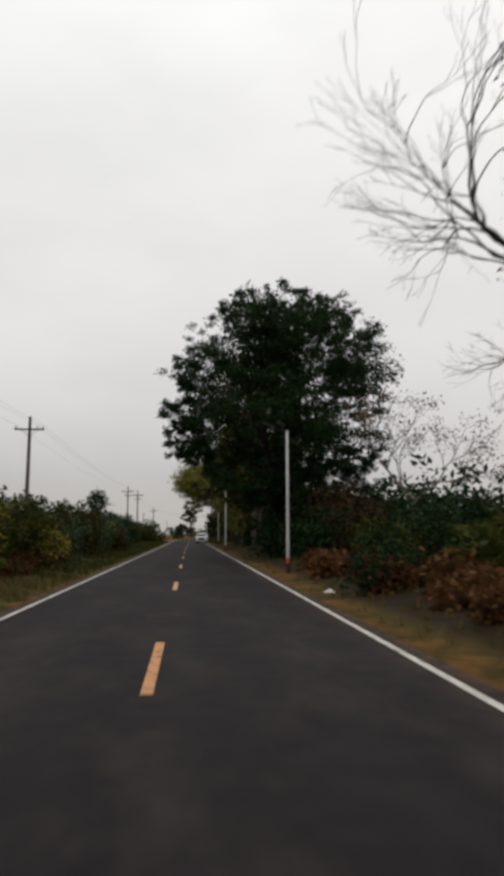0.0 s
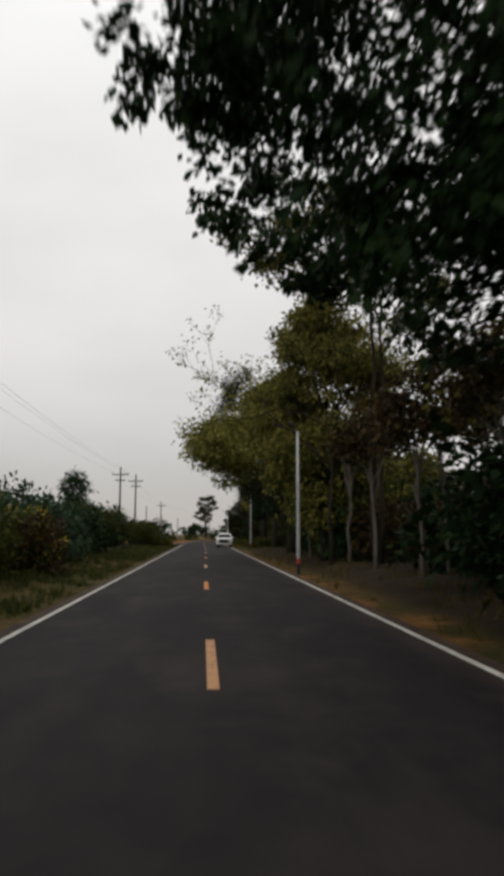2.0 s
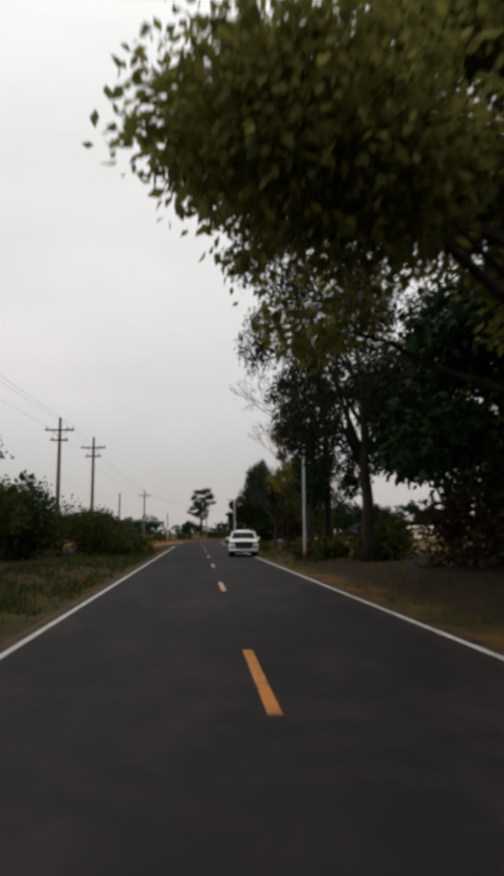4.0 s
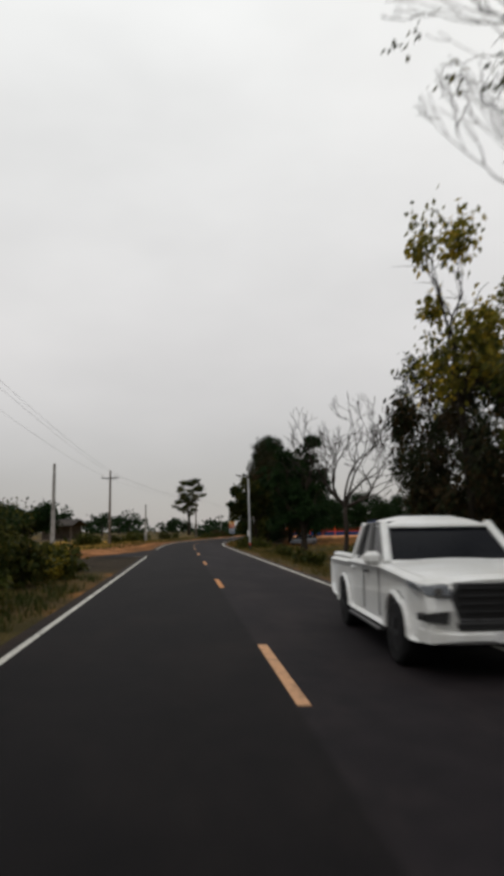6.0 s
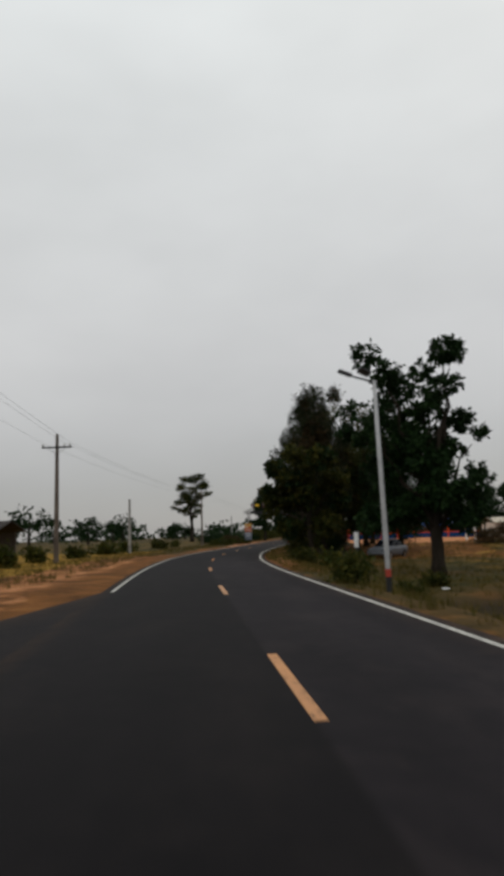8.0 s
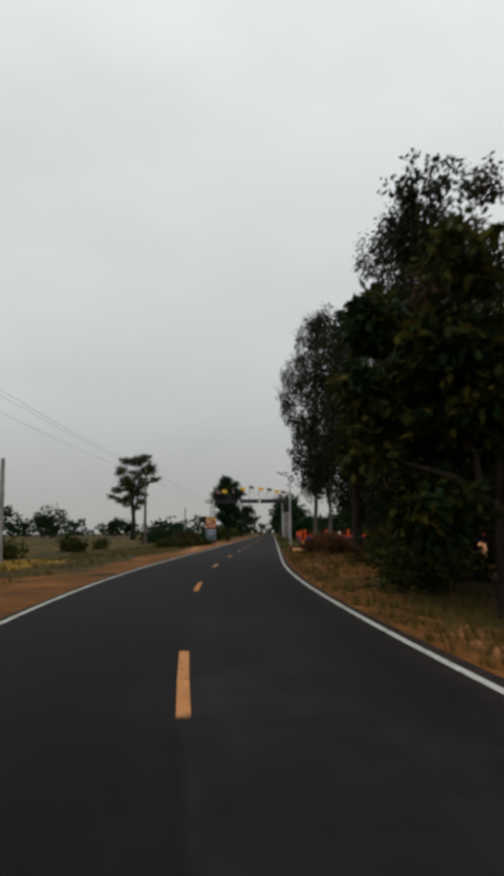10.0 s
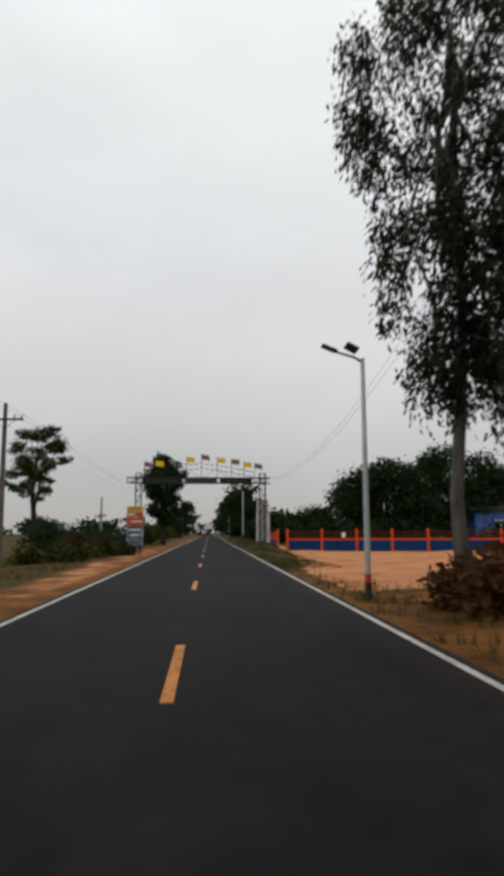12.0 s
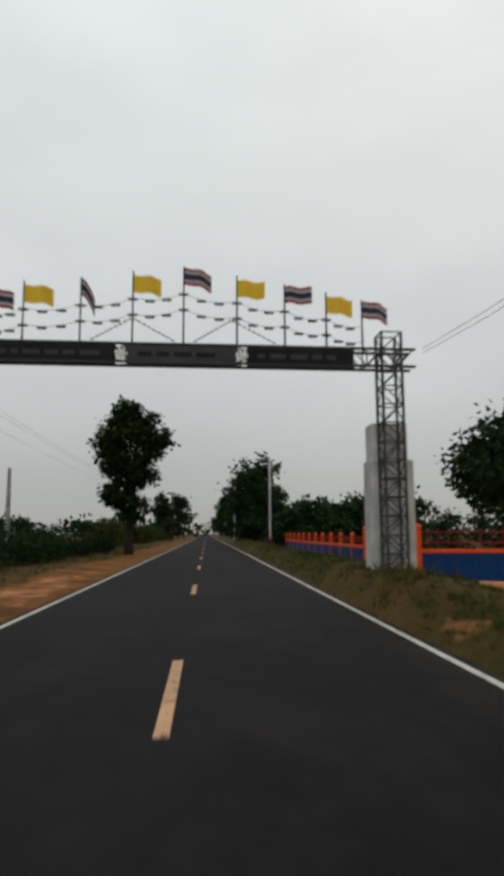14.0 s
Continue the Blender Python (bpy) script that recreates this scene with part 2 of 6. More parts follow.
WHITE_LINE = worn_paint("white_road_paint", (0.40, 0.39, 0.36), (0.66, 0.64, 0.58))
YELLOW_LINE = worn_paint("orange_yellow_road_paint", (0.42, 0.145, 0.026), (0.66, 0.25, 0.050), (0.52, 0.43, 0.33))
BARK = surface("grey_brown_bark", (0.011, 0.009, 0.006), (0.040, 0.031, 0.023), 3, 30, 0.95, 0, 0.9, 0.03, stretch=(1, 1, 0.25))
PALE_BARK = surface("pale_peeling_bark", (0.05, 0.041, 0.034), (0.19, 0.165, 0.135), 2.2, 26, 0.9, 0, 0.6, 0.02, stretch=(1, 1, 0.3))
DEAD_WOOD = surface("weathered_dead_wood", (0.018, 0.014, 0.012), (0.055, 0.045, 0.038), 3, 30, 0.95, 0, 0.7, 0.02, stretch=(1, 1, 0.25))
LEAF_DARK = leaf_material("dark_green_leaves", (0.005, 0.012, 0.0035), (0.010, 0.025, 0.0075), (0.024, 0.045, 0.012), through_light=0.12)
LEAF_OLIVE = leaf_material("olive_leaves", (0.022, 0.031, 0.008), (0.10, 0.104, 0.025), (0.36, 0.30, 0.075), through_light=0.38)
LEAF_YELLOW = leaf_material("yellowing_leaves", (0.050, 0.060, 0.012), (0.19, 0.165, 0.024), (0.50, 0.32, 0.034), through_light=0.42)
LEAF_LIME = leaf_material("pale_yellow_green_leaves", (0.050, 0.060, 0.014), (0.17, 0.170, 0.040), (0.48, 0.43, 0.11), through_light=0.45)
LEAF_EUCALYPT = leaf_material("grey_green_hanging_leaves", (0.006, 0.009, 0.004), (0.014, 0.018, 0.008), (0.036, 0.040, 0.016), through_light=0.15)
LEAF_BUSH = leaf_material("mixed_bush_leaves", (0.010, 0.018, 0.004), (0.034, 0.042, 0.009), (0.12, 0.098, 0.018))
LEAF_DRY = leaf_material("dry_brown_leaves", (0.06, 0.035, 0.015), (0.13, 0.07, 0.028), (0.2, 0.11, 0.04))
LEAF_BROWN = leaf_material("dusty_brown_green_leaves", (0.012, 0.010, 0.005), (0.034, 0.024, 0.010), (0.085, 0.052, 0.020), through_light=0.15)
LEAF_BRUSH = leaf_material("dry_brush_leaves", (0.030, 0.015, 0.007), (0.085, 0.038, 0.016), (0.16, 0.075, 0.028))
LEAF_TEAL = leaf_material("blue_green_bush_leaves", (0.010, 0.023, 0.013), (0.028, 0.054, 0.030), (0.075, 0.105, 0.052))
GRASS = leaf_material("dry_grass_blades", (0.026, 0.032, 0.007), (0.070, 0.058, 0.015), (0.18, 0.115, 0.040), rough=0.8, through_light=0.3)
GRASS_GREEN = leaf_material("green_grass_blades", (0.012, 0.022, 0.006), (0.030, 0.044, 0.011), (0.075, 0.080, 0.024), rough=0.8, through_light=0.25)
CONCRETE = surface("weathered_concrete", (0.13, 0.127, 0.12), (0.40, 0.39, 0.37), 2.0, 45, 0.9)
PEDESTAL = surface("pale_grey_render", (0.33, 0.325, 0.31), (0.60, 0.585, 0.56), 1.4, 40, 0.9)
POLE_GREY = surface("pale_galvanised_pole", (0.34, 0.35, 0.36), (0.52, 0.52, 0.52), 1.5, 60, 0.55, 0.1)
STEEL_DARK = surface("dull_dark_steel", (0.014, 0.014, 0.015), (0.04, 0.04, 0.042), 4, 60, 0.6, 0.5)
STEEL_GREY = surface("grey_lattice_steel", (0.028, 0.028, 0.030), (0.080, 0.080, 0.084), 4, 60, 0.5, 0.5)
BLACK = paint("black_paint", (0.012, 0.012, 0.013), 0.5)
RED_BAND = paint("red_band_paint", (0.42, 0.045, 0.025), 0.5)
WHITE = paint("white_paint", (0.78, 0.78, 0.76), 0.45)
ORANGE = paint("orange_paint", (0.72, 0.085, 0.014), 0.5, wear=0.75)
BLUE = paint("deep_blue_paint", (0.004, 0.042, 0.15), 0.75, wear=0.6)
RAIL_RED = paint("red_painted_iron", (0.26, 0.022, 0.016), 0.7, wear=0.6)
CAR_WHITE = surface("dusty_white_car_paint", (0.66, 0.655, 0.63), (0.80, 0.81, 0.82), 1.6, 90, 0.28, 0.0, 0.05, 0.002)
CAR_GREY = surface("dusty_blue_grey_car_paint", (0.075, 0.085, 0.10), (0.13, 0.14, 0.155), 1.6, 90, 0.35, 0.0, 0.05, 0.002)
TYRE = paint("tyre_rubber", (0.014, 0.014, 0.015), 0.85)
GLASS_DARK = paint("dark_tinted_glass", (0.006, 0.007, 0.010), 0.12, wear=0.9)
LAMP_GLASS = paint("headlamp_lens", (0.12, 0.13, 0.145), 0.1, 0.3)
CHROME = paint("bright_metal", (0.55, 0.56, 0.58), 0.25, 0.9)
FLAG_YELLOW = paint("yellow_flag_cloth", (0.86, 0.56, 0.025), 0.8)
FLAG_RED = paint("red_flag_cloth", (0.30, 0.024, 0.034), 0.8)
FLAG_WHITE = paint("white_flag_cloth", (0.72, 0.72, 0.74), 0.8)
# white cloth with its colour darkened to look backlit against the sky
FLAG_BACKLIT = paint("backlit_white_flag_cloth", (0.42, 0.42, 0.43), 0.85)
FLAG_BLUE = paint("navy_flag_cloth", (0.010, 0.011, 0.040), 0.8)
PANEL_DARK = surface("dark_sign_panel", (0.008, 0.0085, 0.009), (0.022, 0.023, 0.025), 1.5, 30, 0.6)
PANEL_GREY = surface("grey_sign_panel", (0.04, 0.04, 0.043), (0.07, 0.07, 0.074), 1.5, 30, 0.6)
BANNER_ORANGE = surface("orange_banner_print", (0.28, 0.05, 0.018), (0.62, 0.24, 0.04), 2.2, 14, 0.6)
BANNER_YELLOW = surface("yellow_banner_print", (0.42, 0.28, 0.05), (0.66, 0.5, 0.14), 3, 14, 0.6)
BANNER_BLUE = surface("blue_white_banner_print", (0.015, 0.03, 0.07), (0.34, 0.40, 0.46), 4, 12, 0.6)
WALL_CREAM = surface("cream_rendered_wall", (0.55, 0.52, 0.46), (0.72, 0.70, 0.64), 0.8, 25, 0.85)
ROOF_TIN = surface("beige_tin_roof", (0.42, 0.36, 0.27), (0.58, 0.50, 0.38), 0.7, 20, 0.5, 0.2)
ROOF_DARK = surface("rusty_dark_roof", (0.016, 0.013, 0.012), (0.05, 0.038, 0.031), 1.0, 20, 0.7)
BLUE_WALL = surface("blue_shed_cladding", (0.02, 0.07, 0.26), (0.035, 0.11, 0.36), 0.9, 20, 0.55)
TIMBER = surface("grey_timber", (0.06, 0.045, 0.035), (0.14, 0.11, 0.085), 3, 40, 0.9, stretch=(1, 1, 0.3))
PAPER = surface("crumpled_white_litter", (0.5, 0.5, 0.5), (0.75, 0.75, 0.74), 9, 50, 0.7)
WIRE = paint("black_cable", (0.02, 0.02, 0.022), 0.6)

GLASS_DARK.node_tree.nodes["Principled BSDF"].inputs["Specular IOR Level"].default_value = 0.10
for m_ in (TYRE, BLUE, ORANGE, RAIL_RED, ROOF_DARK, BARK, DEAD_WOOD):
    m_.node_tree.nodes["Principled BSDF"].inputs["Specular IOR Level"].default_value = 0.15
for m_ in (PANEL_DARK, PANEL_GREY, STEEL_DARK, STEEL_GREY):
    m_.node_tree.nodes["Principled BSDF"].inputs["Specular IOR Level"].default_value = 0.15
    m_.node_tree.nodes["Principled BSDF"].inputs["Metallic"].default_value = 0.0
    m_.node_tree.nodes["Principled BSDF"].inputs["Roughness"].default_value = 0.75


# ---------------------------------------------------------------- mesh helpers
class Shape:
    """Gathers corners and faces of one mesh."""

    def __init__(self):
        self.v, self.f = [], []

    def add(self, verts, faces):
        k = len(self.v)
        self.v += [tuple(p) for p in verts]
        self.f += [tuple(i + k for i in f) for f in faces]
        return self

    def box(self, c, size, rz=0.0, chamfer=0.0, tilt=None):
        """A box with its long edges cut off a little."""
        hx, hy, hz = size[0] / 2, size[1] / 2, size[2] / 2
        k = min(chamfer, hx * 0.9, hy * 0.9, hz * 0.9)
        rot = (tilt if tilt is not None else Matrix.Rotation(rz, 3, "Z"))
        if k <= 0:
            pts = [(x, y, z) for z in (-hz, hz) for x, y in ((-hx, -hy), (hx, -hy), (hx, hy), (-hx, hy))]
            faces = [(0, 3, 2, 1), (4, 5, 6, 7), (0, 1, 5, 4), (1, 2, 6, 5), (2, 3, 7, 6), (3, 0, 4, 7)]
        else:
            ring = [(-hx + k, -hy), (hx - k, -hy), (hx, -hy + k), (hx, hy - k), (hx - k, hy), (-hx + k, hy), (-hx, hy - k), (-hx, -hy + k)]
            inner = [(x * (hx - k) / hx, y * (hy - k) / hy) for x, y in ring]
            pts = [(x, y, -hz) for x, y in inner] + [(x, y, -hz + k) for x, y in ring] + [(x, y, hz - k) for x, y in ring] + [(x, y, hz) for x, y in inner]
            faces = [tuple(range(7, -1, -1)), tuple(range(24, 32))]
            faces += [(r * 8 + i, r * 8 + (i + 1) % 8, r * 8 + 8 + (i + 1) % 8, r * 8 + 8 + i) for r in range(3) for i in range(8)]
        return self.add([tuple(rot @ Vector(p) + Vector(c)) for p in pts], faces)

    def tube(self, pts, radii, sides=6, cap=True):
        """A tapered round bar along a line of points."""
        pts = [Vector(p) for p in pts]
        if isinstance(radii, (int, float)):
            radii = [radii] * len(pts)
        rings, ref = [], Vector((0.31, 0.87, 0.12))
        for i, p in enumerate(pts):
            d = (pts[min(i + 1, len(pts) - 1)] - pts[max(i - 1, 0)]).normalized()
            a = d.cross(ref)
            if a.length < 0.05:
                a = d.cross(Vector((1, 0, 0)))
            a.normalize()
            b = d.cross(a)
            rings += [p + (a * math.cos(2 * math.pi * j / sides) + b * math.sin(2 * math.pi * j / sides)) * radii[i] for j in range(sides)]
        n = len(pts)
        faces = [(i * sides + j, i * sides + (j + 1) % sides, (i + 1) * sides + (j + 1) % sides, (i + 1) * sides + j) for i in range(n - 1) for j in range(sides)]
        if cap:
            faces += [tuple(range(sides - 1, -1, -1)), tuple(range((n - 1) * sides, n * sides))]
        return self.add(rings, faces)

    def prism(self, outline, x0, x1, axis="x"):
        """An outline in y, z drawn out along x (or in x, z along y)."""
        n = len(outline)
        put = (lambda t, a, b: (t, a, b)) if axis == "x" else (lambda t, a, b: (a, t, b))
        pts = [put(x0, a, b) for a, b in outline] + [put(x1, a, b) for a, b in outline]
        return self.add(pts, [tuple(range(n - 1, -1, -1)), tuple(range(n, 2 * n))] + [(i, (i + 1) % n, n + (i + 1) % n, n + i) for i in range(n)])

    def loft(self, rings, cap=True):
        n = len(rings[0])
        faces = [(r * n + i, r * n + (i + 1) % n, (r + 1) * n + (i + 1) % n, (r + 1) * n + i) for r in range(len(rings) - 1) for i in range(n)]
        if cap:
            faces += [tuple(range(n - 1, -1, -1)), tuple(range((len(rings) - 1) * n, len(rings) * n))]
        return self.add([p for r in rings for p in r], faces)

    def mesh(self, name, mat, shade=False):
        me = bpy.data.meshes.new(name)
        me.from_pydata(self.v, [], self.f)
        bm = bmesh.new()
        bm.from_mesh(me)
        bmesh.ops.recalc_face_normals(bm, faces=bm.faces)
        bm.to_mesh(me)
        bm.free()
        if shade:
            me.polygons.foreach_set("use_smooth", [True] * len(me.polygons))
        me.materials.append(mat)
        return me


def part(name, shape, mat, parent, label="", shade=False):
    me = shape if isinstance(shape, bpy.types.Mesh) else shape.mesh(name, mat, shade)
    ob = new(name, me)
    ob.parent = parent
    if label:
        ob["label"] = label
    return ob


def thing(name, m, label, category, group=""):
    ob = new(name)
    ob.empty_display_size = 0.2
    ob.matrix_world = m
    return tagged(ob, label, category, group)


def quads_mesh(name, corners, mat, tris=False):
    """A mesh of loose quads (or triangles) from an array (n, 4 or 3, 3)."""
    n, k, _ = corners.shape
    me = bpy.data.meshes.new(name)
    me.vertices.add(n * k)
    me.vertices.foreach_set("co", corners.reshape(-1).astype(np.float32))
    me.loops.add(n * k)
    me.loops.foreach_set("vertex_index", np.arange(n * k, dtype=np.int32))
    me.polygons.add(n)
    me.polygons.foreach_set("loop_start", np.arange(0, n * k, k, dtype=np.int32))
    me.polygons.foreach_set("loop_total", np.full(n, k, dtype=np.int32))
    me.update(calc_edges=True)
    me.materials.append(mat)
    return me


def on_ground(s, lat, dz=0.0, turn=0.0):
    x, y = along(s, lat)
    return pose(float(x), float(y), ground_z(s, lat) + dz, 0, 0, heading(s) + turn)


# ---------------------------------------------------------------- ground and road
def spread(a, b, step, far, n):
    """Fine steps from a to b, then wider and wider out to far."""
    core = np.arange(a, b + step / 2, step)
    grow = np.geomspace(step, far, n)
    out = np.cumsum(grow) * (far / np.cumsum(grow)[-1])
    return np.concatenate([a - out[::-1], core, b + out])


gx, gy = spread(-26, 56, 0.5, 3400, 26), spread(-12, 330, 0.9, 3400, 26)
GX, GY = np.meshgrid(gx, gy, indexing="xy")
GS, GL = station(GX, GY)
GZ = height(GS, GL)
under = 1 - smooth(3.1, 3.5, np.abs(GL))
side_road = smooth(-3.0, -3.2, GL) * smooth(149.5, 150.6, GS - 0.25 * (-3.2 - GL)) * (1 - smooth(163, 166.5, GS)) * (1 - smooth(-6.3, -7.2, GL))
GZ = GZ * (1 - side_road) - 0.07 * side_road
GZ = GZ - 0.10 * under - 0.04 * side_road
corner = (GL < 0) * smooth(126, 136, GS) * (1 - smooth(149.6, 150.4, GS)) * smooth(3.2, 3.5, -GL) * (1 - smooth(14, 22, -GL))
GZ = GZ * (1 - corner) - 0.028 * corner
nx, ny = len(gx), len(gy)
ground_me = bpy.data.meshes.new("ground")
idx = np.arange(nx * ny).reshape(ny, nx)
gfaces = np.stack([idx[:-1, :-1], idx[:-1, 1:], idx[1:, 1:], idx[1:, :-1]], -1).reshape(-1, 4)
ground_me.from_pydata(np.stack([GX, GY, GZ], -1).reshape(-1, 3).tolist(), [], gfaces.tolist())
ground_me.polygons.foreach_set("use_smooth", [True] * len(ground_me.polygons))
ground_me.materials.append(GROUND)
A = np.abs(GL)
R, Lf = GL > 0, GL < 0
dirt = np.zeros_like(GL)
dirt = np.maximum(dirt, (1 - smooth(3.5, 4.6, A)) * (0.45 + 0.3 * smooth(112, 130, GS) - 0.5 * R * smooth(238, 250, GS) - 0.32 * Lf * smooth(20, 35, GS) * (1 - smooth(149, 153, GS)) - 0.35 * R * smooth(112, 125, GS) * (1 - smooth(185, 200, GS))))
dirt = np.maximum(dirt, R * (GS < 112) * (1 - smooth(4.2, 6.0, A)) * 0.34)
dirt = np.maximum(dirt, R * smooth(196, 206, GS) * (1 - smooth(232, 238, GS)) * (1 - smooth(7, 10, A)) * 0.64)
dirt = np.maximum(dirt, R * smooth(165, 180, GS) * (1 - smooth(196, 206, GS)) * (1 - smooth(4.5, 7, A)) * 0.8)
dirt = np.maximum(dirt, Lf * smooth(146, 156, GS) * (1 - smooth(200, 215, GS)) * (1 - smooth(9, 17, A)) * 0.95)
dirt = np.maximum(dirt, Lf * smooth(200, 215, GS) * (1 - smooth(5.0, 6.4, A)) * 0.95)
dirt = np.maximum(dirt, Lf * smooth(126, 138, GS) * (1 - smooth(150, 160, GS)) * smooth(4.6, 6.2, A) * (1 - smooth(9, 14, A)) * 0.62)
dirt = np.maximum(dirt, R * smooth(128, 140, GS) * (1 - smooth(196, 210, GS)) * smooth(6, 9, A) * (1 - smooth(34, 44, A)) * (0.26 + 0.16 * np.sin(GS * 0.55 - A * 0.2)))
dirt = np.maximum(dirt, R * smooth(194, 199, GS) * (1 - smooth(213, 217, GS)) * smooth(9, 10.5, A) * (1 - smooth(21, 24, A)))
verge = 4.0 + 2.2 * smooth(240, 266, GS)
sand = R * smooth(232.5, 236.5, GS) * (1 - smooth(290, 300, GS)) * smooth(-0.4, 0.5, A - verge) * (1 - smooth(60, 80, A)) * (1 - smooth(269, 273, GS) * (1 - smooth(6.5, 7.5, A)))
sand = np.maximum(sand, Lf * smooth(152, 160, GS) * (1 - smooth(190, 205, GS)) * smooth(4.5, 5.5, A) * (1 - smooth(8, 11, A)) * 0.42)
sand = np.maximum(sand, R * 0.72 * np.exp(-((GS - 262.4) / 0.9) ** 2 - ((A - 3.65) / 0.3) ** 2))
crop = Lf * smooth(164, 170, GS) * (1 - smooth(214, 232, GS)) * smooth(8, 10, A) * (1 - smooth(24, 30, A)) * 0.95
crop = np.maximum(crop, R * smooth(146, 156, GS) * (1 - smooth(222, 232, GS)) * smooth(10, 16, A) * (1 - smooth(55, 65, A)) * 0.36)
sand = np.maximum(sand, R * smooth(194, 199, GS) * (1 - smooth(213, 217, GS)) * smooth(9, 10.5, A) * (1 - smooth(21, 24, A)) * 0.3)
sand = np.maximum(sand, R * smooth(214, 217, GS) * (1 - smooth(290, 300, GS)) * smooth(10.5, 12.5, A) * (1 - smooth(24, 27, A)))
sand = np.maximum(sand, R * smooth(176, 182, GS) * (1 - smooth(190, 200, GS)) * smooth(3.6, 4.2, A) * (1 - smooth(5.6, 6.8, A)) * 0.52)
sand = np.maximum(sand, Lf * smooth(226, 238, GS) * (1 - smooth(275, 290, GS)) * smooth(3.5, 4.0, A) * (1 - smooth(5.2, 6.2, A)) * 0.45)
crop = np.maximum(crop, Lf * smooth(200, 214, GS) * (1 - smooth(330, 380, GS)) * smooth(11, 15, A) * (1 - smooth(70, 110, A)) * 0.34)
cover = ground_me.attributes.new("cover", "FLOAT_VECTOR", "POINT")
cover.data.foreach_set("vector", np.stack([dirt, sand, crop], -1).reshape(-1).astype(np.float32))
# where litter lies and the ground is coloured darker for tree and hedge shade
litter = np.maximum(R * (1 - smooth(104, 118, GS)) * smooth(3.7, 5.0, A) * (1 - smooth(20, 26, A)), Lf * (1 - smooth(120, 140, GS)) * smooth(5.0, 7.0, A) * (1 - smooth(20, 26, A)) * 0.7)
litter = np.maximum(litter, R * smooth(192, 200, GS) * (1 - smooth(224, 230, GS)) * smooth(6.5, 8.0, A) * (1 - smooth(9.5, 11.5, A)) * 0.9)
# the corner's dark gravel and the sunk hollow take the same dark colour
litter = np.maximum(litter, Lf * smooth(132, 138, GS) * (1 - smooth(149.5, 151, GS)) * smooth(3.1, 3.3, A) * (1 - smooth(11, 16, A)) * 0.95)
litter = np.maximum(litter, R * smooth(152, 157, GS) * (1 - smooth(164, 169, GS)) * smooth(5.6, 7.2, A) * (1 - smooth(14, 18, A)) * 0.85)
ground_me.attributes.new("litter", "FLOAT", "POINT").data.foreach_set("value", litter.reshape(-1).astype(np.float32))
tagged(new("ground", ground_me), "flat dry ground of grass, red dirt and pale sand", "ground", kind="structure")


road_s = np.concatenate([np.arange(-60, 330, 1.5), np.geomspace(330, 2200, 40)])
random.seed(4)
edge_l = {float(s): -3.28 - 0.10 * random.random() for s in road_s}
edge_r = {float(s): 3.26 + 0.12 * random.random() for s in road_s}
lane_at = (-3.3, -2.9, -2.2, -1.6, -1.0, -0.35, 0.02, 0.1, 0.6, 1.2, 1.8, 2.4, 2.95, 3.3)
rv, rf, lane_v, dust_v = [], [], [], []
for s in road_s:
    s = float(s)
    wide = 0.11 * float(smooth(182, 198, s))
    edge_l[s], edge_r[s] = edge_l[s] - wide, edge_r[s] + wide
    row = [(edge_l[s], -0.10)] + [(max(edge_l[s], min(edge_r[s], a)), 0.0) for a in lane_at] + [(edge_r[s], -0.10)]
    for a, dz in row:
        x, y = along(s, a)
        rv.append((float(x), float(y), dz - 0.012 * (a / 3.2) ** 2))
        dust_v.append(0.75 if abs(a) > 3.15 else 0.22 if abs(a) > 2.92 else 0.0)
        lane_v.append((float(a > 0.05) * float(smooth(95, 112, s) * (1 - smooth(178, 204, s))) * 0.8, math.exp(-((abs(abs(a) - 1.6) - 0.75) / 0.35) ** 2) * 0.6, float(smooth(95, 112, s) * (1 - 0.24 * smooth(205, 235, s)))))
k = len(lane_at) + 2
rf = [(i * k + j, i * k + j + 1, (i + 1) * k + j + 1, (i + 1) * k + j) for i in range(len(road_s) - 1) for j in range(k - 1)]
road_me = bpy.data.meshes.new("road")
road_me.from_pydata(rv, [], rf)
road_me.materials.append(ASPHALT)
road_me.attributes.new("lane", "FLOAT_VECTOR", "POINT").data.foreach_set("vector", np.array(lane_v, np.float32).reshape(-1))
road_me.attributes.new("edge_dust", "FLOAT", "POINT").data.foreach_set("value", np.array(dust_v, np.float32))
road = tagged(new("road", road_me), "dark grey two-lane asphalt road bending gently", "road", kind="structure")

# the mouth of the side road, a short dusty flare of the same asphalt
apron = Shape()
apron_rows = []
for i in range(9):
    u = i / 8
    s0, s1 = 149.4 + 0.9 * u, 166.0 - 14.2 * u ** 0.85
    apron_rows.append([(*map(float, along(s0 + (s1 - s0) * j / 8, -3.24 - 3.3 * u + 0.12 * math.sin(2.1 * i + 1.7 * j) * u)), -0.016 - 0.022 * u - 0.02 * (j == 8)) for j in range(9)])
apron.add([p for r in apron_rows for p in r], [(i * 9 + j, i * 9 + j + 1, (i + 1) * 9 + j + 1, (i + 1) * 9 + j) for i in range(8) for j in range(8)])
apron_me = apron.mesh("side_road", ASPHALT)
apron_me.attributes.new("edge_dust", "FLOAT", "POINT").data.foreach_set("value", [max(0.12 * i / 8, 0.9 * max(0.0, i / 8 - 0.6), 0.8 * max(0, j - 5) / 3) for i in range(9) for j in range(9)])
apron_me.attributes.new("lane", "FLOAT_VECTOR", "POINT").data.foreach_set("vector", [0.0, 0.0, 0.9] * 81)
